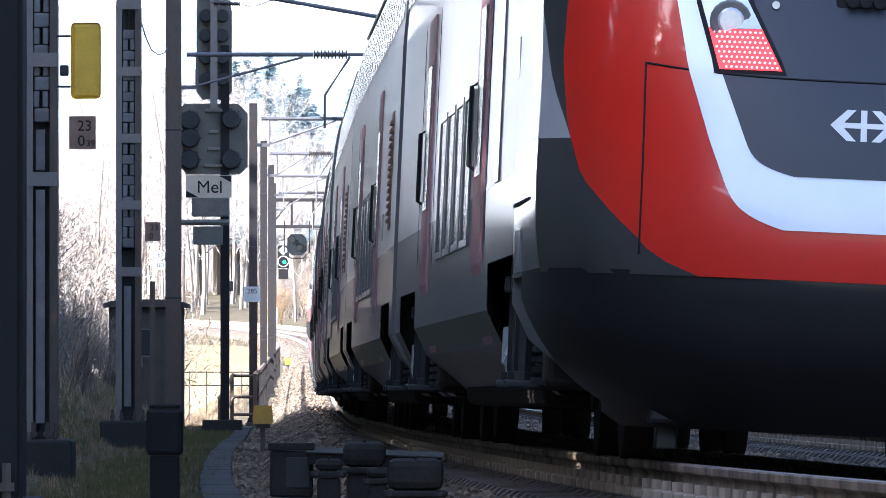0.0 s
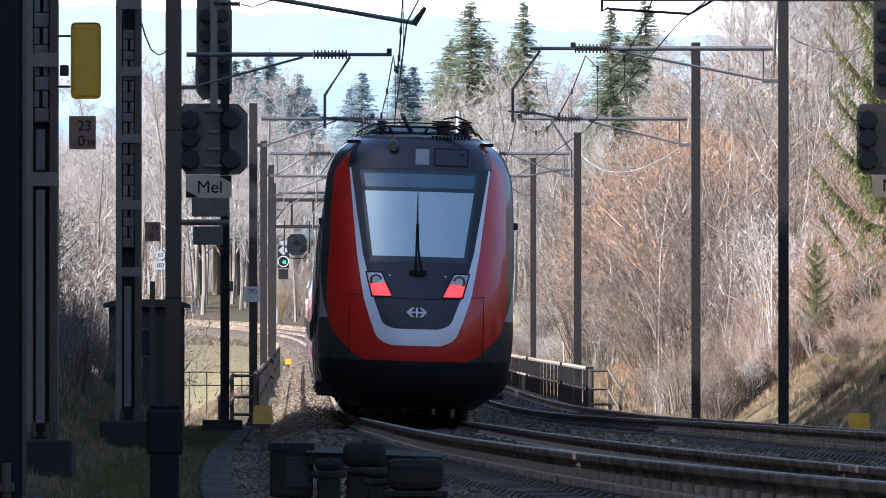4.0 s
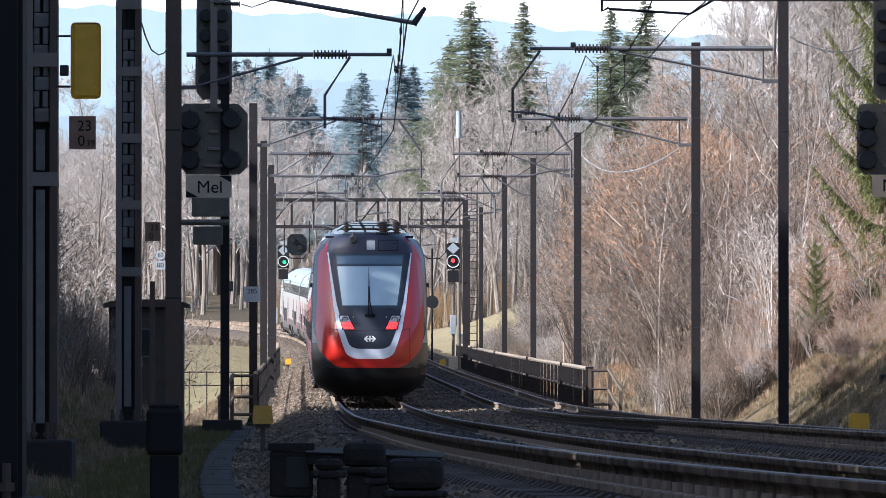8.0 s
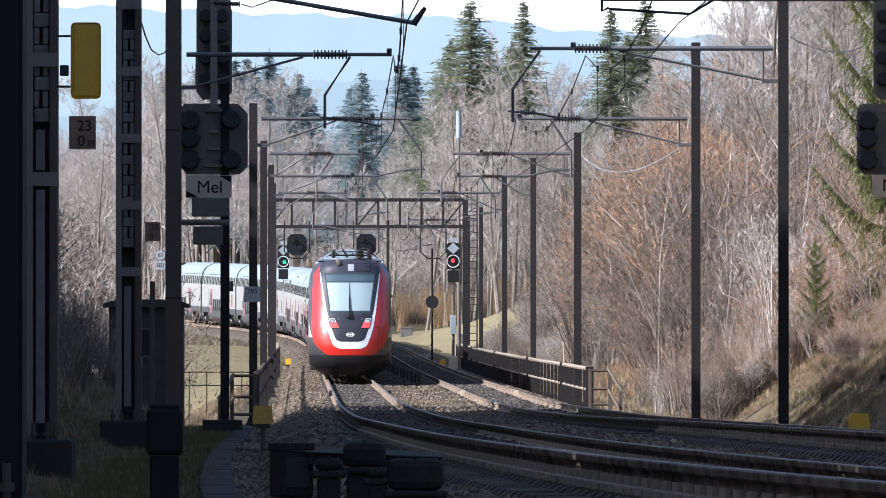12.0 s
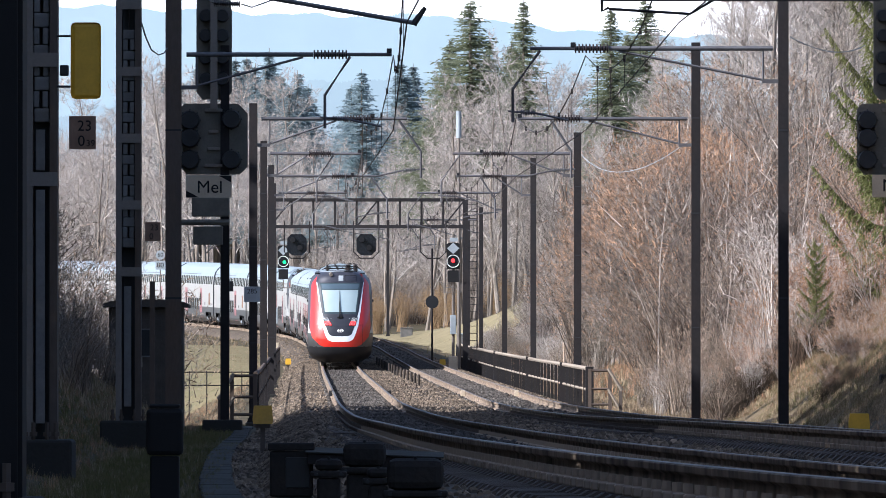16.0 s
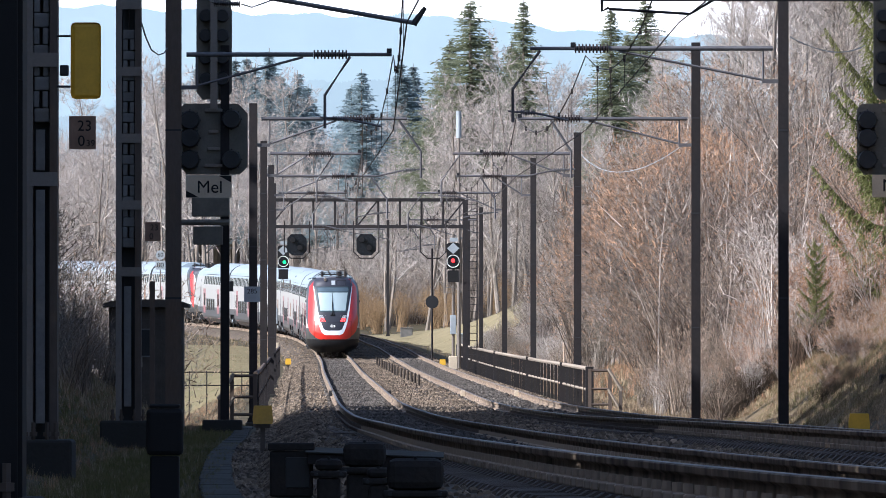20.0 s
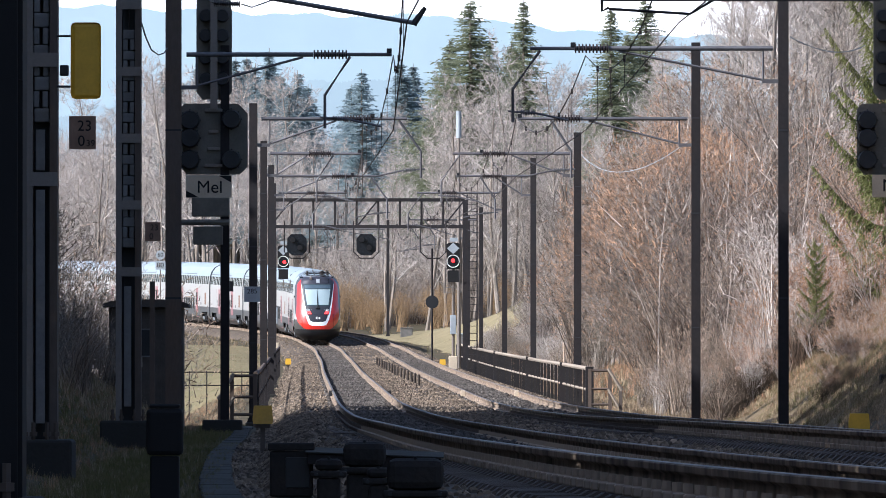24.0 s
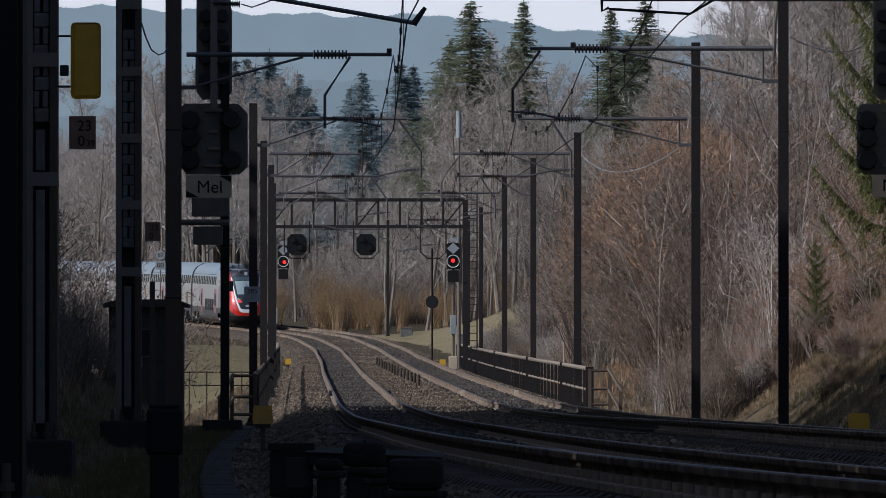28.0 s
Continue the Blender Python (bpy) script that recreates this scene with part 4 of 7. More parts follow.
def h_mast(name_label, x, d, z0, z1, w, material=M_STEEL):
    """A wide-flange steel mast on a concrete footing."""
    m = thing("catenary_mast", name_label, "mast", pose(x, d, z0), "catenary masts")
    h = z1 - z0
    bm = BM()
    t, q = w * 0.08, w / 2
    pro = [(-q, -q), (q, -q), (q, -q + t), (t / 2, -q + t), (t / 2, q - t), (q, q - t), (q, q), (-q, q), (-q, q - t), (-t / 2, q - t), (-t / 2, -q + t), (-q, -q + t)]
    lo, hi = ([bm.verts.new((x, y, z)) for x, y in pro] for z in (0, h))
    for k in range(12):
        bm.faces.new((lo[k], lo[(k + 1) % 12], hi[(k + 1) % 12], hi[k]))
    bm.faces.new(hi)
    part("post", bm, material, m)
    bm = BM()
    box(bm, -w * 0.95, w * 0.95, -w * 0.95, w * 0.95, -0.6, 0.03, 0.03)
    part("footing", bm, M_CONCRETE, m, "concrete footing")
    bm = BM()
    box(bm, -w * 0.75, w * 0.75, -w * 0.75, w * 0.75, 0.03, 0.06)
    for sx in (-1, 1):
        for sy in (-1, 1):
            tube(bm, [(sx * w * 0.6, sy * w * 0.6, 0.06), (sx * w * 0.6, sy * w * 0.6, 0.14)], 0.018, 6)
    part("base_plate", bm, M_STEEL, m)
    for z in (h * 0.25, h * 0.55, h * 0.8):
        bm = BM()
        box(bm, -w / 2 - 0.005, w / 2 + 0.005, -w / 2 - 0.005, w / 2 + 0.005, z, z + 0.035)
        part("band", bm, M_DARK, m)
    return m


def insulator(bm, p, q, r=0.095, n=10):
    """One turned piece with ribs."""
    p, q = Vector(p), Vector(q)
    pts, rs = [], []
    for i in range(n):
        for f, k in ((0.05, 0.5), (0.12, 1.0), (0.5, 1.0), (0.57, 0.5)):
            pts.append(p.lerp(q, (i + f) / n))
            rs.append(r * k)
    tube(bm, pts, rs, 10)


def cantilever(x_mast, x_track, d, z_rail, outward=False, tone=M_ARM, lift=0.0):
    """A catenary arm from a mast to over its track: tube, insulator, brace, drop bracket and steady arm, which pulls
    either from the mast's side or, outward, from beyond the wire."""
    s = 1 if x_track > x_mast else -1
    L = abs(x_track - x_mast) + (0.95 if outward else 0.12)
    arm = thing("cantilever_arm", "grey steel catenary arm with ribbed insulator", "catenary arm", pose(x_mast, d, z_rail + 6.97 + lift), "catenary arms")
    bm = BM()
    tube(bm, [(s * 0.1, 0, 0), (s * (L - 1.55), 0, 0)], 0.045, 8)
    part("arm_tube", bm, tone, arm)
    bm = BM()
    insulator(bm, (s * (L - 1.55), 0, 0), (s * (L - 0.85), 0, 0))
    part("insulator", bm, M_INSUL, arm, "dark ribbed insulator")
    bm = BM()
    tube(bm, [(s * (L - 0.9), 0, 0), (s * L, 0, 0)], 0.036, 8)
    part("arm_end", bm, tone, arm)
    bm = BM()
    wire = L - (0.85 if outward else 0.05)
    box(bm, s * wire - 0.05, s * wire + 0.05, -0.05, 0.05, 0.03, 0.12, 0.01)
    part("wire_clamp", bm, M_DARK, arm)
    bm = BM()
    tube(bm, [(s * 0.3, 0.02, -0.62), (s * max(1.2, L - 1.75), 0.02, -0.05)], 0.028, 6)
    part("brace", bm, tone, arm)
    part("stay_post", tube(BM(), [(s * 0.3, 0, 0.0), (s * 0.3, 0, -0.64)], 0.025, 6), tone, arm)
    part("mast_bracket", box(BM(), *sorted((s * -0.06, s * 0.32)), -0.05, 0.05, -0.69, -0.61), tone, arm)
    knee = L + 0.34 if outward else L - 1.32
    bm = BM()
    tube(bm, [(s * (L - (0.2 if outward else 0.82)), 0, -0.04), (s * knee, 0, -0.80), (s * knee, 0, -1.46)], 0.034, 6)
    part("drop_bracket", bm, tone, arm)
    bm = BM()
    e = -1 if outward else 1
    a = knee - e * 0.1
    pts, rs = [(s * a, 0, -1.24)], [0.022]
    for k in range(6):
        for q, r in ((0.0, 0.022), (0.01, 0.05), (0.03, 0.05), (0.04, 0.022)):
            pts.append((s * (a + e * (0.25 + k * 0.05 + q)), 0, -1.26 - k * 0.003))
            rs.append(r)
    pts.append((s * (a + e * 1.2), 0, -1.42))
    rs.append(0.02)
    tube(bm, pts, rs, 7)
    part("steady_arm", bm, tone, arm)
    return arm


def plate(name, label, category, x, d, z, w, h, material, words=(), group="", thick=0.012):
    """A flat sign that faces down the line toward the near end."""
    p = thing(name, label, category, pose(x, d, z), group)
    bm = BM()
    box(bm, -w / 2, w / 2, 0, thick, -h / 2, h / 2, 0.004)
    part("panel", bm, material, p)
    for text, tx, tz, size in words:
        part("lettering", letters(text, size), None, p, at=pose(tx, -0.004, tz, 90))
    return p


def letters(text, size):
    cu = bpy.data.curves.new("lettering", "FONT")
    cu.body, cu.size, cu.align_x, cu.align_y, cu.extrude = text, size, "CENTER", "CENTER", 0.002
    cu.materials.append(M_INK)
    ob = bpy.data.objects.new("lettering_source", cu)
    scene.collection.objects.link(ob)
    bpy.context.view_layer.update()
    me = bpy.data.meshes.new_from_object(ob.evaluated_get(bpy.context.evaluated_depsgraph_get()))
    bpy.data.objects.remove(ob)
    if not me.materials:
        me.materials.append(M_INK)
    return me


def weight_mast(x, d, z0, z1, w, blocks, footing, strips, solid=False, rungs=(0.9, 1.02), shift=0.0, tones=(M_GALV, M_OLDSTEEL)):
    """Two upright channels joined by battens, with a stack of tension weights hanging between them."""
    m = thing("tensioning_mast", "battened steel mast with a stack of grey tension weights", "mast", pose(x, d, z0), "tensioning masts")
    h = z1 - z0
    cw = w * 0.24
    for sx in (-1, 1):
        bm = BM()
        a, b = sorted((sx * w / 2, sx * (w / 2 - cw)))
        box(bm, a, b, -w / 2, w / 2, 0, h)
        part("channel", bm, tones[0] if sx < 0 else tones[1], m)
    for z in np.arange(rungs[0], h, rungs[1]):
        bm = BM()
        box(bm, -w / 2, w / 2, -w / 2 - 0.012, -w / 2, z, z + 0.13)
        part("batten", bm, tones[0], m)
        bm = BM()
        box(bm, -w / 2, w / 2, w / 2, w / 2 + 0.012, z, z + 0.13)
        part("batten", bm, tones[0], m)
    bm = BM()
    box(bm, -w / 2 + cw, w / 2 - cw, w * 0.36, w * 0.40, 0, h if solid else blocks[0])
    part("back_web", bm, M_DARK, m, "dark steel web at the back")
    bw = w / 2 - cw - 0.008
    rng = random.Random(int(d))
    z = blocks[0]
    k = 0
    full, half = mesh_of("tension_weight", box(BM(), -bw, bw, -w * 0.42, w * 0.3, 0, 0.13, 0.012), M_WEIGHT), mesh_of("tension_weight", box(BM(), -bw, -0.014, -w * 0.42, w * 0.3, 0, 0.155, 0.012), M_WEIGHT)
    while z < blocks[1]:
        off = rng.uniform(-0.005, 0.005)
        if k % 2:
            part("tension_weight", half, None, m, at=pose(off, 0, z))
            part("tension_weight", half, None, m, at=pose(bw + 0.014 + off, 0, z))
        else:
            part("tension_weight", full, None, m, at=pose(off, 0, z))
        z += 0.160 if k % 2 else 0.135
        k += 1
    bm = BM()
    tube(bm, [(0, 0, blocks[1]), (0, 0, h)], 0.012, 6)
    part("weight_rope", bm, M_WIRE, m)
    for a, b in strips:
        bm = BM()
        box(bm, -w * 0.16, w * 0.12, -w / 2 - 0.03, -w / 2 - 0.014, a, b, 0.005)
        part("guide_cover", bm, M_WEIGHT, m, "pale vertical guide strip")
    bm = BM()
    fx, fz = footing
    box(bm, shift - fx, shift + fx, -0.45, 0.45, -fz, 0, 0.03)
    part("footing", bm, M_CONCRETE, m, "concrete footing block")
    bm = BM()
    for sx in (-0.8, -0.35, 0.35, 0.8):
        part("anchor_bolt", tube(BM(), [(sx * fx * 0.6, -0.35, 0), (sx * fx * 0.6, -0.35, 0.03), (sx * fx * 0.6, -0.35, 0.031), (sx * fx * 0.6, -0.35, 0.07), (sx * fx * 0.6, -0.35, 0.071), (sx * fx * 0.6, -0.35, 0.16)], [0.022, 0.022, 0.04, 0.04, 0.022, 0.022], 6), M_OLDSTEEL, m)
    return m


# masts of the open line: left and right, with arms over the two tracks
for d, xl, xr, ll, rr in ((184, -5.32, 6.72, 0.31, 0.20), (230, -4.68, 6.24, 0.20, 0.22), (277, -5.33, 4.0, 0.2, 0.22), (320, -5.9, 3.1, 0.2, 0.2), (363, -6.6, 2.4, 0.2, 0.2)):
    zr = float(line_z(d))
    h_mast("dark steel catenary mast with rusty lower part" if d < 200 else "dark steel catenary mast at the outer side of the line", xl, d, zr - 0.55, zr + (10.5 if d < 200 else 7.35), ll, M_STEEL if d > 200 else M_OLDSTEEL)
    h_mast("dark steel catenary mast on the hill side of the line", xr, d, zr - 0.55, zr + (10.5 if d < 200 else 8.85 if d < 240 else 7.6), rr)
    flip = d in (230, 320)
    cantilever(xl + ll / 2, mid_x(d), d, zr, flip, lift=0.07 if d < 200 else 0.0)
    cantilever(xr - rr / 2, mid_x(d) + SECOND, d, zr, not flip, lift=0.19 if d < 200 else 0.0)
for pts, name in (([(-4.28, 132, 6.25), (-0.40, 132, 5.58)], "a"), ([(6.2, 132, 5.92), (2.25, 132, 5.92)], "b")):
    reg = thing("registration_arm", "long dark registration tube of a catenary support", "catenary arm", group="registration arms")
    part("tube", tube(BM(), pts, 0.032, 8), M_ARM, reg)
    e = pts[1]
    if name == "a":
        part("tip_strut", tube(BM(), [(e[0] - 0.02, 132, e[2] - 0.02), (e[0] + 0.15, 132, e[2] + 0.22)], [0.05, 0.03], 8), M_DARK, reg)
    else:
        part("tip_strut", tube(BM(), [(e[0], 132, e[2]), (e[0], 132, e[2] - 0.17), (e[0] + 0.1, 132, e[2] - 0.12)], 0.025, 6), M_STEEL, reg)
        part("steady_arm", tube(BM(), [(e[0] + 0.1, 132, e[2] - 0.14), (e[0] + 1.25, 132, e[2] - 0.21), (e[0] + 1.65, 132, e[2] + 0.03)], 0.022, 6), M_STEEL, reg)
h_mast("dark steel catenary mast on the hill side of the line", 7.3, 132, -0.6, 9.0, 0.22)
for d, off in ((470, 3.55), (520, 3.9), (650, 5.2)):
    x, zr = mid_x(d) + SECOND + off, float(line_z(d))
    h_mast("slim steel catenary mast in front of the winter wood", x, d, zr - 0.5, zr + 7.6, 0.2)
    cantilever(x - 0.1, mid_x(d) + SECOND, d, zr)

weight_mast(-3.735, 86.8, -0.02, 7.0, 0.30, (2.95, 5.2), (0.30, 0.55), [(0.15, 2.32), (2.5, 2.88)], True, (2.355, 1.11))
weight_mast(-4.45, 132, -0.05, 9.0, 0.355, (2.45, 5.5), (0.45, 0.40), [(0.2, 1.9)], True, (2.04, 0.945), 0.06)
MAST_ZERO = weight_mast(-2.14, 43.0, 0.0, 5.0, 0.42, (3.0, 4.0), (0.3, 0.5), [], True, tones=(M_INK, M_INK))
# sheet added to make this nearest mast look plain black
part("blackening_plate", box(BM(), -0.3, 0.19, -0.26, -0.24, -0.3, 5.0, 0.01), M_INK, MAST_ZERO, "added black sheet over the mast face")
MAST_ZERO["label"] = "dark battened mast close to the lens"


bm1 = BM()
tube(bm1, [(-4.28, 132, 5.61), (-4.53, 142, 5.75), (-4.85, 155, 6.01), (-5.13, 168, 6.38), (-5.33, 178, 6.76), (-5.44, 183.8, 7.06)], 0.012, 5)
for pts in ([(4.1, 277, 7.2), (4.5, 263, 6.45), (4.9, 253, 6.15), (5.5, 240, 6.15), (6.05, 230.2, 6.4)], [(6.85, 184.2, 7.3), (7.3, 185.5, 7.13), (7.8, 187, 7.1), (8.55, 189, 7.3)]):
    p0, p1, p2 = (Vector(pts[i]) for i in (0, 2, -1))
    low = p1 * 2 - (p0 + p2) / 2
    pts = [p0 * (1 - f) ** 2 + low * 2 * f * (1 - f) + p2 * f * f for f in np.linspace(0, 1, 17)]
    fw = new("feeder_cable", mesh_of("feeder_cable", tube(BM(), pts, 0.010, 5), M_PALE))
    tagged(fw, "thin pale feeder cable sagging between masts", "cable", "feeder cables")
lw = new("bonding_cable", mesh_of("bonding_cable", bm1, M_WIRE))
tagged(lw, "thin dark bonding cable sagging between two masts", "cable")


ti = thing("tension_insulator", "brown ribbed insulator string in a tensioned wire", "insulator", group="tension insulators")
rod = BM()
insulator(rod, (-3.69, 150, 6.59), (-3.25, 150, 6.57), 0.06, 12)
part("ribbed_rod", rod, M_INSUL, ti)
part("wire_end", tube(BM(), [(-4.30, 132.3, 6.55), (-3.70, 150, 6.59)], 0.012, 5), M_WIRE, ti)
part("wire_end", tube(BM(), [(-3.24, 150, 6.57), (-3.12, 152, 6.60), (-2.6, 165, 7.4)], 0.012, 5), M_WIRE, ti)


# ---- overhead wires ----
def wires():
    for side, name in ((0.0, "left"), (SECOND, "right")):
        spots = [43, 87, 130, 184, 230, 277, 320, 363, 405, 470, 520, 570, 610, 650, 700, 760]
        bm = BM()
        for a, b in zip(spots, spots[1:]):
            pts = []
            for i in range(7):
                f = i / 6
                d = a + (b - a) * f
                p = on_line(arc_at(d), side + 0.15 * (1 if spots.index(a) % 2 else -1) * (1 - 2 * f))
                pts.append((p[0], p[1], p[2] + 7.02 - 1.1 * 4 * f * (1 - f) * (b - a) / 60))
            tube(bm, pts, 0.012, 4, False)
            tube(bm, [(p[0], p[1], on_line(arc_at(p[1]))[2] + 5.55) for p in (pts[0], pts[3], pts[6])], 0.012, 4, False)
            for i in (1, 2, 3, 4, 5):
                x, y, z = pts[i]
                tube(bm, [(x, y, z), (x, y, on_line(arc_at(y))[2] + 5.55)], 0.006, 3, False)
                tube(bm, [(x, y, z - 0.06), (x, y, z + 0.05)], 0.025, 5)
        ob = new("overhead_wire", mesh_of("overhead_wire", bm, M_WIRE))
        tagged(ob, "dark catenary and contact wire with droppers", "overhead wire", "overhead wires")


wires()


# ---- signals ----
def near_signal(x, d, z_base, label="grey backs of a two-head colour light signal on a post"):
    """A tall distant and main signal seen from behind, on a slim post, with its letter board."""
    s = thing("railway_signal", label, "signal", pose(x, d, z_base), "near signals")
    z = lambda v: v - z_base
    bm = BM()
    box(bm, -0.09, 0.09, -0.09, 0.09, 0, z(7.3))
    part("post", bm, M_STEEL, s)
    bm = BM()
    box(bm, -0.45, 0.35, -0.4, 0.4, -0.5, 0.03, 0.03)
    part("footing", bm, M_CONCRETE, s)
    ex, ux = -0.23, -0.22
    # lower six-lamp board
    a, b, c, e = -0.69 + ex, 0.69 + ex, 4.68, 6.12
    bm = BM()
    prism(bm, [(a, z(c + 0.18)), (a + 0.14, z(c)), (b - 0.16, z(c)), (b, z(c + 0.16)), (b, z(e - 0.2)), (b - 0.2, z(e)), (a + 0.1, z(e)), (a, z(e - 0.12))], -0.05, 0.03)
    main = part("lower_board", bm, M_SIGNALGREY, s, "weathered grey signal board")
    for cx, cz in ((-0.48, 5.78), (-0.48, 5.42), (-0.48, 4.98), (0.36, 5.80), (0.36, 4.98)):
        bm = BM()
        tube(bm, [(cx + ex, -0.05, z(cz)), (cx + ex, -0.32, z(cz))], [0.20, 0.175], 16)
        for k in range(8):
            w = k * math.pi / 4
            tube(bm, [(cx + ex + 0.21 * math.cos(w), -0.04, z(cz) + 0.21 * math.sin(w)), (cx + ex + 0.21 * math.cos(w), -0.12, z(cz) + 0.21 * math.sin(w))], 0.018, 5)
        part("lamp_housing", bm, M_DARK, main, "round black lamp housing")
    for cz, w in ((5.98, 0.36), (5.55, 0.2), (5.2, 0.26), (4.86, 0.36)):
        bm = BM()
        box(bm, ex - w / 2, ex + w / 2, -0.11, -0.05, z(cz) - 0.035, z(cz) + 0.035, 0.01)
        part("clamp", bm, M_GALV, main)
    # upper narrow board
    bm = BM()
    prism(bm, [(ux + a, z(b)) for a, b in ((-0.36, 6.35), (-0.24, 6.2), (0.24, 6.2), (0.36, 6.35), (0.36, 8.0), (0.28, 8.4), (-0.28, 8.4), (-0.36, 8.3))], -0.05, 0.03)
    up = part("upper_board", bm, M_SIGNALGREY, s, "narrow weathered grey signal board")
    for cz in (7.9, 7.5, 7.05, 6.62):
        for cx in (-0.17, 0.17):
            bm = BM()
            tube(bm, [(ux + cx, -0.05, z(cz)), (ux + cx, -0.22, z(cz))], [0.14, 0.12], 14)
            part("lamp_housing", bm, M_DARK, up)
    bm = BM()
    box(bm, ux - 0.07, ux + 0.07, -0.30, -0.22, z(6.0), z(8.6))
    part("back_rail", bm, M_GALV, s)
    return s


near_signal(-4.42, 189, -0.32)
bm1 = BM()
mel = plate("signal_board", "grey-white letter board on the signal", "signal board", -4.74, 188.6, 4.43, 0.93, 0.46, M_BOARD)
part("lettering", letters("Mel", 0.36), None, mel, at=pose(0.02, -0.006, -0.02, 90))
part("corner_mark", prism(BM(), [(-0.46, -0.22), (-0.2, -0.22), (-0.46, -0.08)], -0.006, -0.001), M_INK, mel)
part("corner_mark", prism(BM(), [(0.46, 0.22), (0.2, 0.22), (0.46, 0.08)], -0.006, -0.001), M_INK, mel)
bm1 = BM()
box(bm1, -0.38, 0.38, -0.02, 0.2, 3.82, 4.2, 0.02)
box(bm1, -0.35, 0.25, -0.02, 0.2, 3.25, 3.62, 0.02)
tube(bm1, [(-0.85, 0.0, 3.7), (0.38, 0.0, 3.7)], 0.06, 8)
jb = new("relay_box", mesh_of("relay_box", bm1, M_SIGNALGREY))
jb.matrix_basis = pose(-4.7, 188.4, 0)
tagged(jb, "dark relay boxes hung under the signal on a steel arm", "relay box")
near_signal(9.31, 189, 0.6, "grey signal backs on a post beside the cutting slope")
plate("signal_board", "pale letter board on the signal by the slope", "signal board", 9.15, 188.6, 4.44, 0.93, 0.46, M_BOARD, [("Mel", 0.0, 0.0, 0.36)])

plate("kilometre_plate", "weathered brown kilometre plate on the mast", "sign", -3.35, 86.6, 2.83, 0.25, 0.31, M_BROWNPLATE, [("23", 0.02, 0.06, 0.14), ("0", -0.01, -0.08, 0.14), ("39", 0.075, -0.10, 0.085)], "kilometre plates")
plate("kilometre_plate", "small weathered kilometre plate on the second mast", "sign", -4.10, 131.7, 2.62, 0.22, 0.27, M_BROWNPLATE, [("23", 0.02, 0.055, 0.12), ("0", -0.02, -0.07, 0.12)], "kilometre plates")
bm1 = BM()
box(bm1, -0.14, 0.14, 0, 0.03, -0.355, 0.355, 0.04)
yp = thing("yellow_board", "blank yellow board with rounded corners on the mast", "sign", pose(-3.32, 86.6, 3.50))
part("panel", bm1, M_YELLOW, yp)
bm1 = BM()
for z in (0.23, -0.24):
    tube(bm1, [(-0.27, 0.04, z), (0.0, 0.04, z)], 0.012, 6)
box(bm1, -0.24, -0.16, 0.0, 0.1, -0.14, -0.04, 0.01)
part("bracket", bm1, M_DARK, yp)
plate("mast_number_plate", "pale mast number plate, lower half grey", "sign", -4.70, 229.6, 2.62, 0.40, 0.38, M_PALE, [("285", 0.0, 0.07, 0.17)])
plate("mast_box", "small dark box on a bracket", "box", -5.05, 220, 2.72, 0.2, 0.24, M_DARK, thick=0.12)


def far_signal(x, d, z0, post, label):
    s = thing("main_signal", label, "signal", pose(x, d, z0), "main signals at the gantry")
    bm = BM()
    tube(bm, [(post, 0.1, -0.9), (post, 0.1, 5.9)], 0.07, 10)
    tube(bm, [(post, 0.1, 4.4), (0, 0.06, 4.4)], 0.04, 6)
    part("post", bm, M_GALV, s)
    bm = BM()
    prism(bm, [(-0.29, 4.32), (0.29, 4.32), (0.29, 5.42), (0.2, 5.5), (-0.2, 5.5), (-0.29, 5.42)], -0.05, 0.05)
    part("signal_screen", bm, M_INK, s, "black signal screen")
    bm = BM()
    prism(bm, [(-0.25, 3.76), (0.25, 3.76), (0.25, 4.28), (-0.25, 4.28)], -0.08, 0.12)
    part("lower_box", bm, M_INK, s)
    bm = BM()
    prism(bm, [(0, 5.0), (0.27, 5.25), (0, 5.5), (-0.27, 5.25)], -0.062, -0.052)
    part("white_diamond", bm, M_PALE, s, "white diamond plate")
    bm = BM()
    box(bm, -0.15, 0.2, -0.03, 0.0, 5.55, 5.72)
    part("number_board", bm, M_PALE, s)
    bm = BM()
    prev = [(0.27 * math.cos(w), -0.075, 4.68 + 0.27 * math.sin(w)) for w in np.linspace(0, 2 * math.pi, 25)]
    tube(bm, prev, 0.022, 6, False)
    part("lens", tube(BM(), [(0, -0.07, 4.68), (0, -0.052, 4.68)], 0.25, 24), M_BLACK, s, "dark glass lens")
    part("lamp_ring", bm, M_WHITE, s, "grey ring round the lamp")
    bm = BM()
    box(bm, post - 0.13, post + 0.13, -0.2, 0.25, 1.46, 2.31, 0.02)
    part("post_cabinet", bm, M_PALE, s, "pale grey cabinet on the post")
    part("footing", box(BM(), post - 0.2, post + 0.2, -0.25, 0.25, -0.9, 0.5, 0.03), M_BOARD, s, "pale concrete foot")
    bm = BM()
    for z in (3.3, 3.5):
        box(bm, -0.45, 0.4, -0.02, 0.02, z, z + 0.04)
    for q in (-0.4, 0.0, 0.35):
        box(bm, q - 0.03, q + 0.03, -0.02, 0.02, 3.3, 3.74)
    part("platform_rail", bm, M_GALV, s)
    return s


sig_r = far_signal(0.45, 411, 1.03, 0.0, "main signal at danger with red lamp and white diamond")
part("red_lamp", tube(BM(), [(-0.01, -0.11, 4.71), (-0.01, -0.09, 4.71)], 0.085, 18), M_REDLIT, sig_r, "lit red lamp")
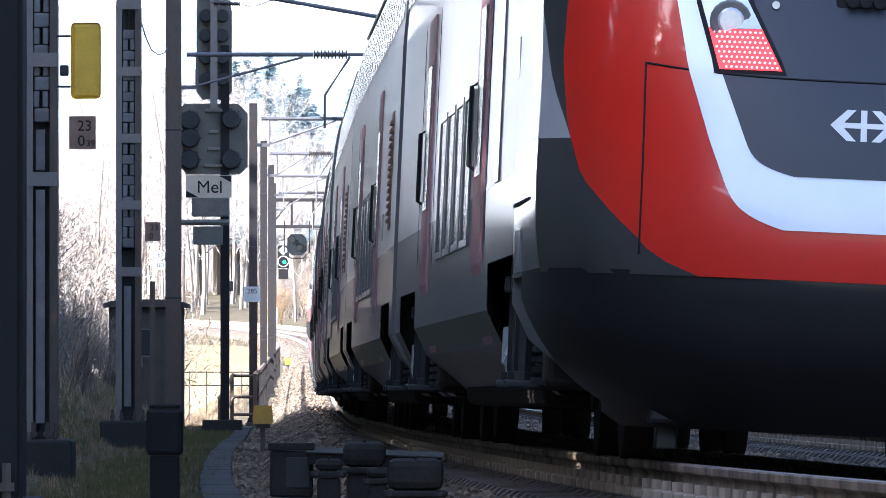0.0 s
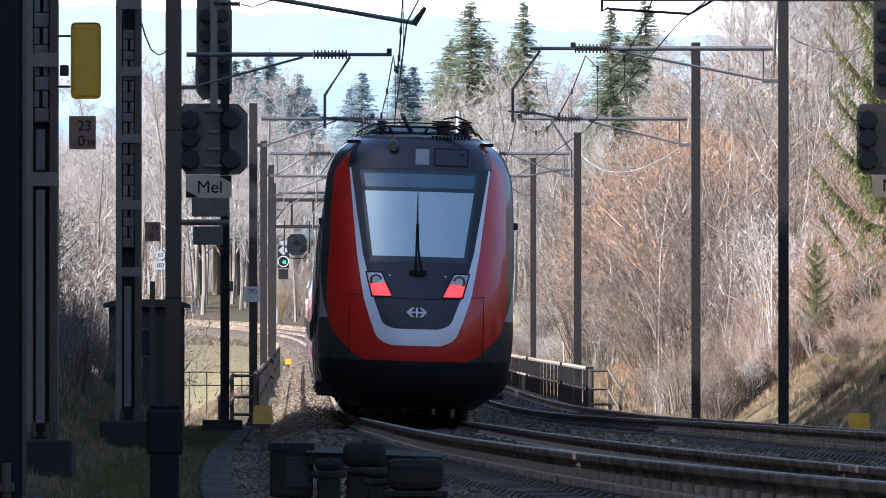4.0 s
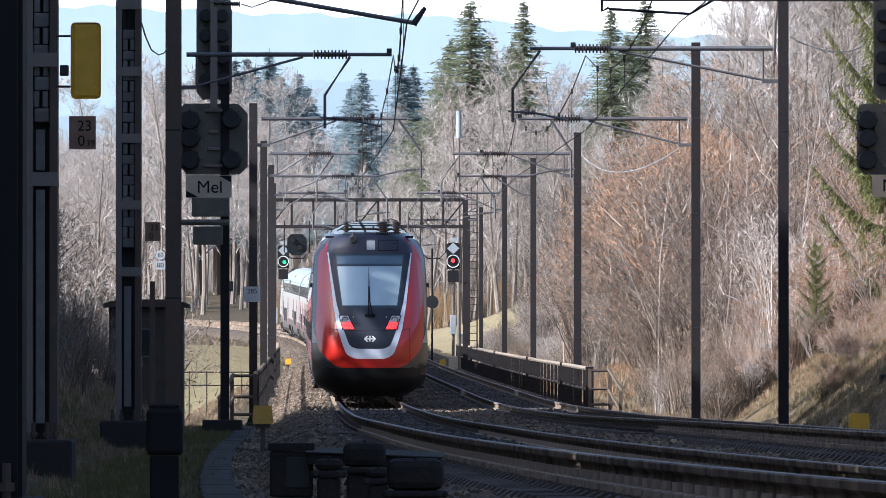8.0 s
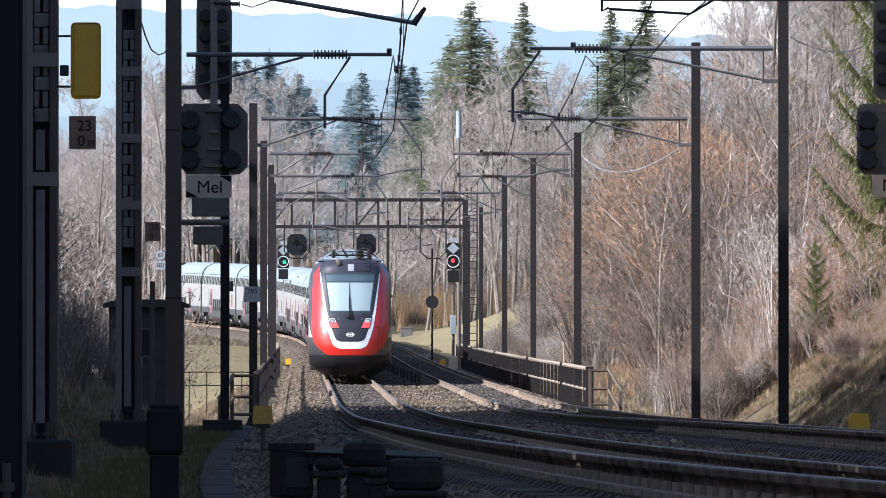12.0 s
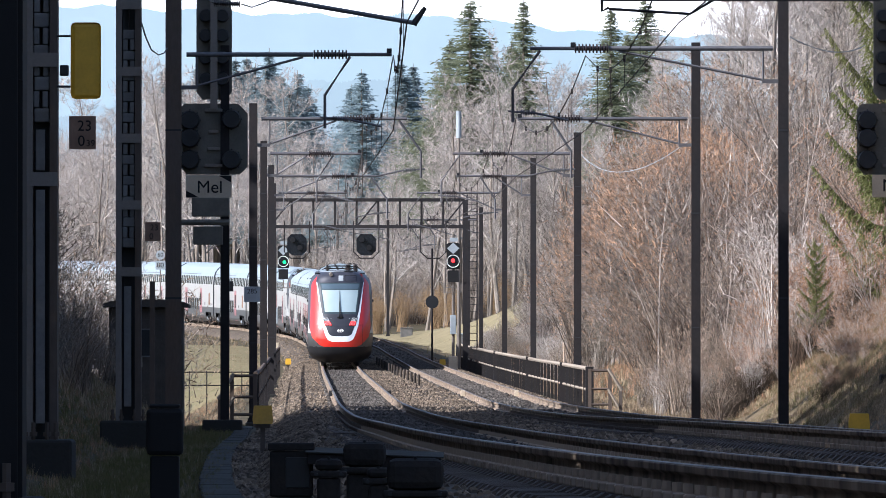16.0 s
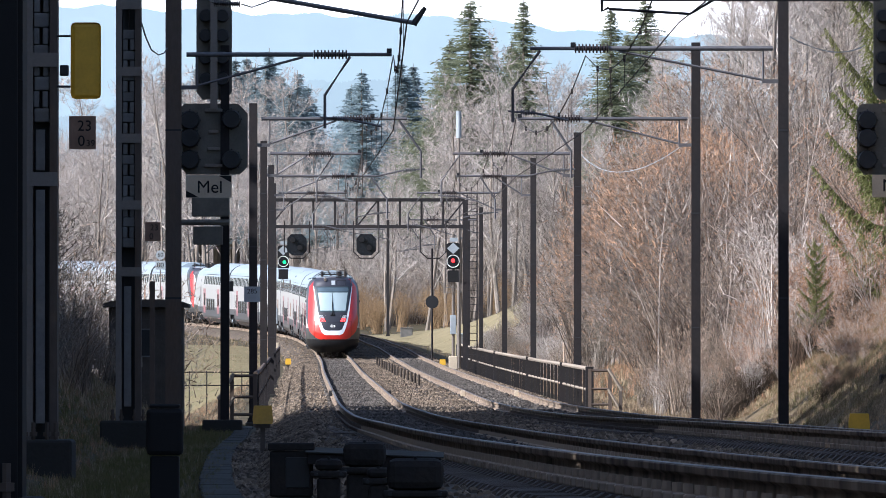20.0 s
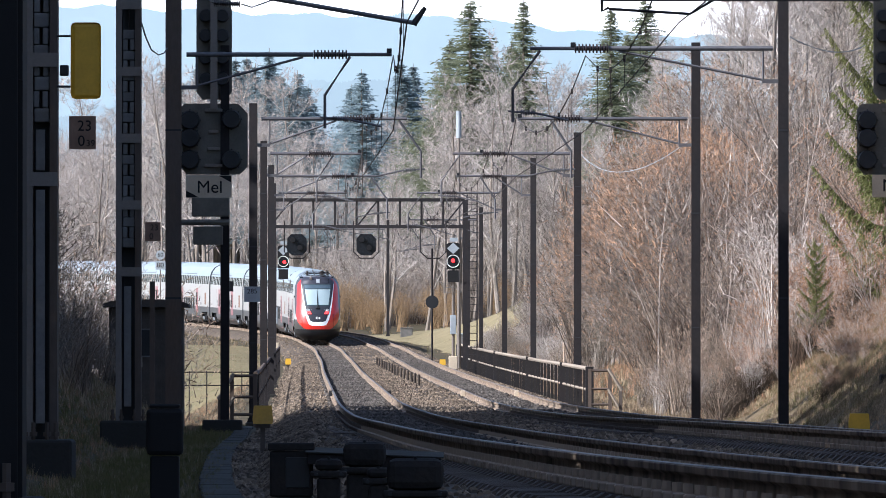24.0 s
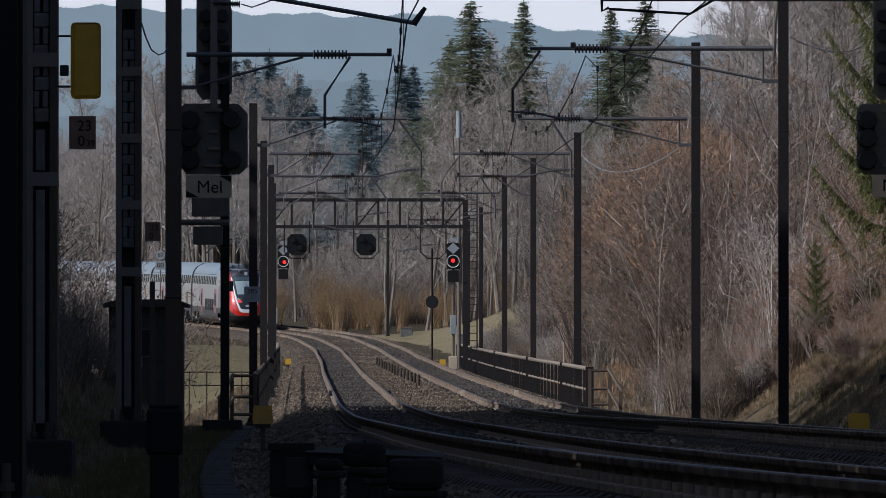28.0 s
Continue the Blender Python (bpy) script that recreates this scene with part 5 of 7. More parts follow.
sig_l = far_signal(-8.22, 480, 1.89, -0.42, "main signal with white diamond and lit coloured lamp")
# turning disc added in place of switching the lamp from green to red
drum = BM()
tube(drum, [(0, -0.024, 0), (0, -0.004, 0)], 0.09, 18)
SWITCH_DISC = part("colour_disc", drum, M_GREENLIT, sig_l, "lit green side of the added turning disc", at=pose(0.06, -0.1, 4.64))
drum = BM()
tube(drum, [(0, 0.004, 0), (0, 0.024, 0)], 0.09, 18)
part("red_face", drum, M_REDLIT, SWITCH_DISC, "lit red side of the disc")


# ---- signal gantry ----
def gantry(d, x0, x1, z0, z1):
    g = thing("signal_gantry", "dark steel lattice signal gantry across both tracks", "gantry", pose(0, d, 0))
    zb = float(line_z(d))
    for x in (x0, x1):
        for dy in (-0.3, 0.3):
            bm = BM()
            box(bm, x - 0.09, x + 0.09, dy - 0.06, dy + 0.06, zb - 0.6, z1)
            part("leg", bm, M_STEEL, g)
    for z in (z0, z1):
        for dy in (-0.3, 0.3):
            bm = BM()
            box(bm, x0, x1, dy - 0.05, dy + 0.05, z - 0.07, z + 0.07)
            part("chord", bm, M_STEEL, g)
    n = 9
    for i in range(n):
        a, b = x0 + (x1 - x0) * i / n, x0 + (x1 - x0) * (i + 1) / n
        bm = BM()
        box(bm, a - 0.05, a + 0.05, -0.3, -0.24, z0, z1)
        if i in (0, n - 1, 4):
            tube(bm, [(a, -0.3, z0), (b, -0.3, z1)], 0.04, 6)
        part("lattice_bar", bm, M_STEEL, g)
    return g


gantry(418, -7.75, 0.98, 7.35, 8.55)
for x in (-6.55, -3.45):
    s = thing("gantry_signal", "dark hanging signal box on the gantry", "signal", pose(x, 417, 7.3), "gantry signals")
    bm = BM()
    prism(bm, [(-0.42, -1.05), (-0.2, -1.25), (0.25, -1.25), (0.45, -1.05), (0.45, -0.5), (0.25, -0.3), (-0.25, -0.3), (-0.42, -0.5)], -0.1, 0.3)
    part("housing", bm, M_BLACK, s)
    for dx, dz in ((-0.18, -0.55), (0.15, -0.9)):
        bm = BM()
        tube(bm, [(dx, -0.1, dz), (dx, -0.4, dz)], 0.12, 12)
        part("lamp_hood", bm, M_INK, s)
    bm = BM()
    tube(bm, [(-0.55, 0, 0.3), (-0.55, 0, -1.1), (-0.25, 0, -1.38), (0.3, 0, -1.38), (0.58, 0, -1.1), (0.58, 0, 0.3)], 0.03, 6)
    part("hanger_frame", bm, M_STEEL, s)
bm1 = BM()
tube(bm1, [(-0.55, 0, 0.3), (-0.55, 0, -1.1), (-0.25, 0, -1.38), (0.3, 0, -1.38), (0.58, 0, -1.1), (0.58, 0, 0.3)], 0.035, 6)
hf = new("empty_hanger", mesh_of("empty_hanger", bm1, M_STEEL))
hf.matrix_basis = pose(-0.45, 417, 7.3)
tagged(hf, "empty signal hanger frame under the gantry", "gantry frame")
# ladder beside the gantry leg
lad = thing("access_ladder", "narrow steel ladder up the gantry leg", "ladder", pose(1.3, 416, float(line_z(416)) - 0.6))
for sx in (-0.22, 0.22):
    bm = BM()
    box(bm, sx - 0.03, sx + 0.03, -0.03, 0.03, 0, 8.2)
    part("stile", bm, M_STEEL, lad)
for z in np.arange(0.4, 8.1, 0.32):
    bm = BM()
    tube(bm, [(-0.22, 0, z), (0.22, 0, z)], 0.015, 5)
    part("rung", bm, M_STEEL, lad)
# radio pole
rp = thing("radio_pole", "pale slim radio pole with a cylindrical antenna", "antenna pole", pose(0.72, 425, 0.8))
bm1 = BM()
tube(bm1, [(0, 0, 0), (0, 0, 11.0)], [0.10, 0.06], 10)
part("pole", bm1, M_GALV, rp)
bm1 = BM()
tube(bm1, [(0, 0, 10.7), (0, 0, 11.95)], 0.12, 14)
part("antenna", bm1, M_PALE, rp, "pale grey antenna cylinder")
cab = thing("signal_cabinet", "pale grey cabinet beside the signal", "cabinet", pose(0.94, 470, 1.0))
part("housing", box(BM(), -0.25, 0.25, -0.3, 0.3, -0.4, 1.75, 0.03), M_WEIGHT, cab)
part("lid", box(BM(), -0.27, 0.27, -0.33, 0.33, 1.754, 1.82, 0.02), M_PALE, cab)
mc = thing("meadow_cabinet", "low grey concrete cabinet in the meadow", "cabinet", pose(-2.5, 640, float(ground_z(-2.5, 640))))
part("housing", box(BM(), -0.42, 0.42, -0.3, 0.3, -0.3, 0.62, 0.03), M_WEIGHT, mc)
part("lid", box(BM(), -0.46, 0.46, -0.34, 0.34, 0.624, 0.70, 0.02), M_WEIGHT, mc)
sb = thing("round_sign", "round dark sign on a thin post", "sign", pose(-0.55, 470, 1.2))
bm1 = BM()
tube(bm1, [(0, 0, 0), (0, 0, 5.9)], 0.05, 8)
part("post", bm1, M_STEEL, sb)
bm1 = BM()
tube(bm1, [(0, -0.03, 3.2), (0, -0.06, 3.2)], 0.33, 20)
part("disc", bm1, M_DARK, sb)


# ---- railings ----
def railing(name, label, side, d0, d1, step, bars, height=1.05, strong=()):
    r = thing(name, label, "railing", kind="")
    ds = np.arange(d0, d1 + 0.1, step)
    tops = []
    for d in ds:
        p = on_line(arc_at(d), side)
        z0 = p[2] - 0.35
        bm = BM()
        w = (0.11 if bars else 0.06) if any(abs(d - q) < step / 2 for q in strong) else 0.045
        box(bm, p[0] - w, p[0] + w, p[1] - w, p[1] + w, z0 - 0.5, z0 + height + (0.06 if w > 0.1 else 0))
        part("post", bm, M_STEEL, r)
        tops.append((p[0], p[1], z0))
    for a, b in zip(tops, tops[1:]):
        for h, q in ((height, 0.062), (height * 0.45, 0.04)):
            bm = BM()
            tube(bm, [(a[0], a[1], a[2] + h), (b[0], b[1], b[2] + h)], q, 6)
            part("top_rail" if h == height else "middle_rail", bm, M_WOODGREY if bars else M_OLDSTEEL, r)
    return r, tops


PICKET = mesh_of("picket", box(BM(), -0.022, 0.022, -0.03, 0.03, -0.95, 0.69), M_CAST)
RAIL_R, top_r = railing("bridge_railing", "rusty barred railing along the hill-side track", SECOND + 2.4, 254, 476, 4.2, True, strong=(254, 279, 322, 377, 430))
for d in np.concatenate([np.arange(255.5, 280, 3.5), np.arange(280, 322, 3.9), np.arange(322, 378, 6.0), np.arange(378, 476, 7.5)]):
    p = on_line(arc_at(float(d)), SECOND + 2.4)
    part("picket", PICKET, None, RAIL_R, at=pose(*p))
RAIL_L, top_l = railing("bridge_railing", "weathered open railing along the outer edge of the line", -2.75, 222, 440, 8.2, False, strong=(222, 263, 320))
for (x, y, z), s in ((top_r[0], 1), (top_l[0], -1)):
    e = thing("railing_return", "short railing end with a handrail sloping down", "railing", pose(x, y - 0.4, z))
    for dx, h in ((0.0, 1.05), (0.55, 1.03), (0.84, 0.46)):
        part("post", box(BM(), s * dx - 0.045, s * dx + 0.045, -0.045, 0.045, -0.9, h), M_OLDSTEEL, e)
    for h in (1.0, 0.5, 0.08):
        part("crossbar", tube(BM(), [(0, 0, h), (s * 0.55, 0, h)], 0.04, 6), M_OLDSTEEL, e)
    part("handrail", tube(BM(), [(s * 0.50, -0.06, 1.06), (s * 0.88, -0.06, 0.45)], 0.05, 6), M_WOODGREY, e, "weathered pale sloping handrail")
    part("brace", tube(BM(), [(s * 0.50, -0.06, 0.5), (s * 0.78, -0.06, 0.02)], 0.04, 6), M_WOODGREY, e)
fl = thing("field_railing", "thin steel railing at the edge of the meadow", "railing", pose(-9.6, 330, -0.15))
for i in range(6):
    part("post", box(BM(), i * 0.62 - 0.02, i * 0.62 + 0.02, -0.02, 0.02, -0.8, 0.95), M_STEEL, fl)
for h in (0.92, 0.45):
    part("bar", tube(BM(), [(0, 0, h), (3.1, 0, h)], 0.025, 6), M_STEEL, fl)


# ---- small line-side things ----
hut = thing("relay_hut", "small dark grey relay hut with a flat overhanging roof", "hut", pose(-6.29, 198, -0.5))
hut.scale = (0.91, 1.0, 1.0)
part("wall", box(BM(), -0.86, 0.86, -0.7, 0.7, 0, 2.55, 0.02), M_HUT, hut)
part("roof", prism(BM(), [(-1.0, 2.554), (-1.0, 2.62), (-0.82, 2.68), (-0.4, 2.72), (0.4, 2.72), (0.82, 2.68), (1.0, 2.62), (1.0, 2.554)], -0.85, 0.85), M_HUT, hut, "slightly arched overhanging roof")
part("door", box(BM(), -0.5, 0.36, -0.73, -0.702, 0.1, 2.3, 0.008), M_HUT, hut)
panel = part("vent_panel", box(BM(), -0.276, 0.096, -0.75, -0.732, 1.53, 2.07, 0.008), M_DARK, hut)
for a, b, c, e in ((-0.30, -0.277, 1.50, 2.10), (0.097, 0.12, 1.50, 2.10), (-0.276, 0.096, 2.072, 2.10), (-0.276, 0.096, 1.50, 1.528)):
    part("panel_frame", box(BM(), a, b, -0.76, -0.732, c, e, 0.004), M_WEIGHT, panel)
part("notice", box(BM(), -0.15, -0.08, -0.745, -0.733, 1.28, 1.5, 0.004), M_BOARD, hut, "small pale notice with two dark dots")
part("downpipe", tube(BM(), [(-0.78, -0.74, 0.4), (-0.78, -0.74, 1.52), (-0.84, -0.74, 1.53)], 0.025, 8), M_GALV, hut)


def yellow_box(x, d, z, w, h, label):
    y = thing("yellow_trackside_box", label, "trackside box", pose(x, d, z), "yellow trackside boxes")
    bm = BM()
    prism(bm, [(-w * 0.47, 0), (-w * 0.5, h * 0.25), (-w * 0.44, h * 0.95), (-w * 0.40, h), (w * 0.40, h), (w * 0.44, h * 0.95), (w * 0.5, h * 0.25), (w * 0.47, 0)], -w * 0.4, w * 0.4)
    part("cover", bm, M_AMBER if x < 0 and d < 200 else M_YELLOW, y)
    part("base_plate", box(BM(), -w * 0.36, w * 0.36, -w * 0.3, w * 0.3, -0.06, -0.002, 0.006), M_OLDSTEEL, y)
    part("foot", box(BM(), -w * 0.12, w * 0.12, -w * 0.12, w * 0.12, -0.5, -0.001), M_OLDSTEEL, y)
    return y


yellow_box(-2.57, 133, -0.1, 0.29, 0.26, "yellow box on a post beside the ballast")
yellow_box(5.80, 130, -0.18, 0.30, 0.24, "yellow box at the foot of the slope")
yellow_box(-7.8, 470, 1.25, 0.3, 0.3, "small yellow box beside the far track")
yellow_box(-0.02, 440, 1.15, 0.3, 0.3, "small yellow box beside the far signal")

tp = thing("cable_post", "dark cable post with a capped head", "cable post", pose(-1.64, 55, -0.55))
part("stem", box(BM(), -0.085, 0.085, -0.08, 0.08, -0.4, 0.64, 0.01), M_INK, tp)
part("head", box(BM(), -0.107, 0.107, -0.1, 0.1, 0.644, 0.92, 0.025), M_INK, tp)
part("lid", box(BM(), -0.09, 0.09, -0.09, 0.09, 0.924, 0.945, 0.008), M_INK, tp)


def junction_box(x, d, z, w, h, deep, label, flat=False):
    """A cast box with a domed cover on a wider foot."""
    b = thing("junction_box", label, "junction box", pose(x, d, z), "junction boxes by the track")
    if flat:
        part("cover", box(BM(), -w / 2, w / 2, -w * 0.45, w * 0.45, h - 0.042, h, 0.008), M_CAST, b)
        part("case", box(BM(), -w * 0.46, w * 0.46, -w * 0.4, w * 0.4, h - 0.30, h - 0.045, 0.012), M_CAST, b)
        part("panel", box(BM(), -w * 0.12, w * 0.40, -w * 0.43, -w * 0.403, h - 0.25, h - 0.08, 0.004), M_DARK, b)
        part("foot", box(BM(), -w * 0.36, w * 0.52, -w * 0.5, w * 0.4, h - 0.7, h - 0.302, 0.015), M_CAST, b)
        return b
    part("cover", box(BM(), -w / 2, w / 2, -w * 0.42, w * 0.42, h - deep, h, min(0.038, w * 0.2)), M_CAST, b)
    part("ridge", tube(BM(), [(0, -w * 0.38, h + 0.002), (0, w * 0.38, h + 0.002)], 0.008, 6), M_CAST, b)
    part("flange", box(BM(), -w / 2 - 0.02, w / 2 + 0.02, -w * 0.46, w * 0.46, h - deep - 0.035, h - deep - 0.002, 0.01), M_CAST, b)
    part("foot", box(BM(), -w * 0.42, w * 0.42, -w * 0.36, w * 0.36, h - deep - 0.4, h - deep - 0.037, 0.015), M_CAST, b)
    for sx in (-1, 1):
        part("bolt", tube(BM(), [(sx * w * 0.44, -w * 0.46, h - deep - 0.018), (sx * w * 0.44, -w * 0.46 - 0.014, h - deep - 0.018)], 0.011, 6), M_DARK, b)
    return b


junction_box(-0.845, 52, 0.0, 0.26, 0.188, 0.1, "flat-topped dark iron junction box beside the rail", True)
for x, d, w, h, deep in ((-0.576, 47, 0.142, 0.143, 0.06), (-0.404, 48, 0.22, 0.222, 0.13), (-0.32, 46, 0.117, 0.107, 0.05), (-0.132, 44.5, 0.27, 0.165, 0.15)):
    junction_box(x, d, 0.0, w, h, deep, "domed dark iron junction box beside the rail")
gp = thing("trough_plate", "grey checker plate over a dark cable trough", "metal plate", pose(-0.38, 52, 0.128, 2.0, 2.2, 0))
part("trough_side", box(BM(), -0.37, 0.37, -0.3, 0.3, -0.06, 0.0, 0.004), M_STEEL, gp)
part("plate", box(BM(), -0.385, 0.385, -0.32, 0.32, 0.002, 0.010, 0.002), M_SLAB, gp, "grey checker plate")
for side, off, tone in ((0.0, -0.80, M_DARK), (0.0, 0.84, M_DARK), (SECOND, -0.84, M_BOARD), (SECOND, 0.70, M_BOARD)):
    p = on_line(arc_at(266.0), side + off)
    rc = thing("rail_contact", "small rail contact box clamped to the rail", "rail contact", pose(p[0], p[1], p[2]), "rail contacts")
    part("case", box(BM(), -0.07, 0.07, -0.12, 0.12, -0.15, 0.02, 0.02), tone, rc)
    part("clamp", box(BM(), -0.12, 0.12, -0.04, 0.04, -0.17, -0.152), M_OLDSTEEL, rc)
pt = thing("small_post", "short rusty post beside the mast", "post", pose(-5.55, 178, -0.5))
part("stem", box(BM(), -0.05, 0.05, -0.05, 0.05, 0, 2.9), M_OLDSTEEL, pt)
sp = thing("speed_sign", "white speed signs on a thin post", "sign", pose(-14.55, 480, 0.8))
part("post", tube(BM(), [(0, 0, 0), (0, 0, 6.2)], 0.04, 6), M_GALV, sp)
bm1 = BM()
tube(bm1, [(0, -0.05, 6.1), (0, -0.08, 6.1)], 0.24, 18)
part("round_panel", bm1, M_PALE, sp)
part("lettering", letters("60", 0.3), None, sp, at=pose(0, -0.085, 6.1, 90))
part("square_panel", box(BM(), -0.25, 0.25, -0.08, -0.05, 5.35, 5.8), M_PALE, sp)
part("lettering", letters("80", 0.36), None, sp, at=pose(0, -0.085, 5.57, 90))


# ---- sleepers, stones, trough slabs, grass ----
def sleepers():
    bm = BM()
    prism(bm, [(-1.28, -0.27), (-1.2, -0.20), (-0.97, -0.19), (-0.93, -0.165), (-0.58, -0.165), (-0.54, -0.186), (0.54, -0.186), (0.58, -0.165), (0.93, -0.165), (0.97, -0.19), (1.2, -0.20), (1.28, -0.27)], -0.12, 0.12)
    me = mesh_of("sleeper", bm, M_SLEEPER)
    bm = BM()
    for off in (-0.7525, 0.7525):
        for sx in (-1, 1):
            box(bm, off + sx * 0.105 - 0.06, off + sx * 0.105 + 0.06, -0.055, 0.055, -0.164, -0.118, 0.008)
            tube(bm, [(off + sx * 0.10, 0, -0.118), (off + sx * 0.10, 0, -0.075)], 0.024, 6)
    clip = mesh_of("rail_fastening", bm, M_RUST)
    plain = mesh_of("sleeper", prism(BM(), [(-1.28, -0.27), (-1.2, -0.178), (1.2, -0.178), (1.28, -0.27)], -0.12, 0.12), M_SLEEPER)
    for side in (0.0, SECOND):
        tr = thing("track", "row of dark steel sleepers bedded in ballast", "track", kind="structure")
        far = BM()
        for i in range(560):
            s = arc_at(34.0) + i * 0.66
            p, q = on_line(s, side), on_line(s + 0.5, side)
            lean = float(cant(p[1])) / 1.505
            m = Matrix.Translation(p) @ Matrix.Rotation(-math.atan2(q[0] - p[0], q[1] - p[1]), 4, "Z") @ Matrix.Rotation(lean, 4, "Y")
            if i < 130:
                o = part("sleeper", me, None, tr, at=m)
                part("rail_fastening", clip, None, o)
            else:
                for v in (plain, clip) if i < 260 else (plain,):
                    n0 = len(far.verts)
                    far.from_mesh(v)
                    far.verts.ensure_lookup_table()
                    for k in range(n0, len(far.verts)):
                        far.verts[k].co = m @ far.verts[k].co
        tagged(part("far_sleepers", far, M_SLEEPER, tr), kind="stuff")


sleepers()


def scatter(name, label, category, spots, shapes, material):
    """Many small pieces joined into one object: spots are rows (x, y, z, size, turn)."""
    verts, faces = [], []
    base = 0
    rng = np.random.default_rng(7)
    pick = rng.integers(0, len(shapes), len(spots))
    for (x, y, z, s, a), k in zip(spots, pick):
        v, f = shapes[k]
        ca, sa = math.cos(a), math.sin(a)
        w = v * s
        verts.append(np.stack([x + w[:, 0] * ca - w[:, 1] * sa, y + w[:, 0] * sa + w[:, 1] * ca, z + w[:, 2]], 1))
        faces.extend([tuple(i + base for i in q) for q in f])
        base += len(v)
    ob = new(name, arrays_mesh(name, np.concatenate(verts).tolist(), faces, material))
    return tagged(ob, label, category, kind="stuff")


def stone_shapes():
    rng = np.random.default_rng(3)
    out = []
    for k in range(6):
        v = np.array([(1, 0, 0), (-0.4, 0.9, 0), (-0.5, -0.85, 0.1), (0.1, 0.1, 0.85), (0.2, -0.5, 0.65), (-0.35, 0.35, 0.6)], float)
        v = v * rng.uniform(0.65, 1.2, (6, 3))
        out.append((v, [(0, 1, 3), (1, 2, 5), (2, 0, 4), (0, 3, 4), (1, 5, 3), (2, 4, 5), (3, 5, 4)]))
    return out


def bed_top(side):
    return np.interp(side, [a for a, _ in bed], [b for _, b in bed])


def stones():
    rng = np.random.default_rng(21)
    spots, dusty = [], []
    for n, d0, d1, s0, s1 in ((22000, 36, 100, 0.02, 0.045), (18000, 100, 260, 0.03, 0.07), (23000, 250, 480, 0.035, 0.07), (4000, 480, 640, 0.05, 0.08), (14000, 56, 230, 0.03, 0.06)):
        d = d0 + (d1 - d0) * rng.random(n) ** 0.9
        side = rng.uniform(-2.6, 6.3, n) if n != 14000 else rng.uniform(-2.42, -1.5, n)
        for k in range(n):
            near_rail = min(abs(side[k] - r) for r in (-0.7525, 0.7525, SECOND - 0.7525, SECOND + 0.7525))
            if near_rail < 0.10:
                continue
            p = on_line(float(np.interp(d[k], DENSE, ARC)), side[k], float(bed_top(side[k])) - 0.006)
            if side[k] < -1.9 or side[k] > 5.7:
                p[2] = max(p[2], float(ground_z(p[0], p[1])))
            inside = min(abs(side[k]), abs(side[k] - SECOND)) < 0.95
            (dusty if inside else spots).append((p[0], p[1], p[2], rng.uniform(s0, s1), rng.uniform(0, 6.28)))
    scatter("ballast_stones", "loose crushed ballast stones", "ballast", spots, stone_shapes(), M_STONES)
    scatter("dusty_stones", "ballast stones darkened by brake dust between the rails", "ballast", dusty, stone_shapes(), M_DUSTSTONES)


stones()


def trough():
    t = thing("cable_trough", "path of worn concrete trough slabs beside the ballast", "cable trough", kind="structure")
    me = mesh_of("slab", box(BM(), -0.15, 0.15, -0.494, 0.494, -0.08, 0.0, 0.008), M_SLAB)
    rng = random.Random(4)
    for i in range(150):
        s = arc_at(58.0) + i * 1.0
        off = float(np.interp(s, [60, 79, 191], [-2.50, -2.56, -2.87]))
        p, q = on_line(s, off), on_line(s + 0.5, off)
        part("slab", me, None, t, at=pose(p[0] + rng.uniform(-0.006, 0.006), p[1], float(ground_z(p[0], p[1])) + 0.04 + rng.uniform(0, 0.008), rng.uniform(-0.3, 0.3), rng.uniform(-0.6, 0.6), -math.degrees(math.atan2(q[0] - p[0], q[1] - p[1])) + rng.uniform(-1, 1)))


trough()


def marker_posts():
    """Row of short round posts between the tracks."""
    rng = random.Random(17)
    me = mesh_of("post", tube(BM(), [(0, 0, -0.4), (0, 0, 0.21), (0, 0, 0.225)], [0.046, 0.046, 0.036], 10), M_POST)
    for i in range(15):
        d = 318 + i * 7.9 * (1 + i * 0.012)
        p = on_line(arc_at(d), 2.36 - 0.033 * i)
        b = thing("marker_post", "short round dark post between the tracks", "post", pose(p[0] + rng.uniform(-0.01, 0.01), p[1], p[2] - 0.05, rng.uniform(-2, 2), rng.uniform(-2, 2)), "short posts between the tracks")
        part("post", me, None, b)


marker_posts()


def blade_shapes():
    rng = np.random.default_rng(9)
    out = []
    for k in range(6):
        v, f = [], []
        for j in range(9):
            a, r = rng.uniform(0, 6.28), rng.uniform(0, 0.35)
            x, y = r * math.cos(a), r * math.sin(a)
            h, l = rng.uniform(0.5, 1.1), rng.uniform(0.1, 0.5)
            b = rng.uniform(0, 6.28)
            i = len(v)
            v += [(x - 0.03, y, -0.1), (x + 0.03, y, -0.1), (x + l * math.cos(b), y + l * math.sin(b), h)]
            f.append((i, i + 1, i + 2))
        out.append((np.array(v), f))
    return out


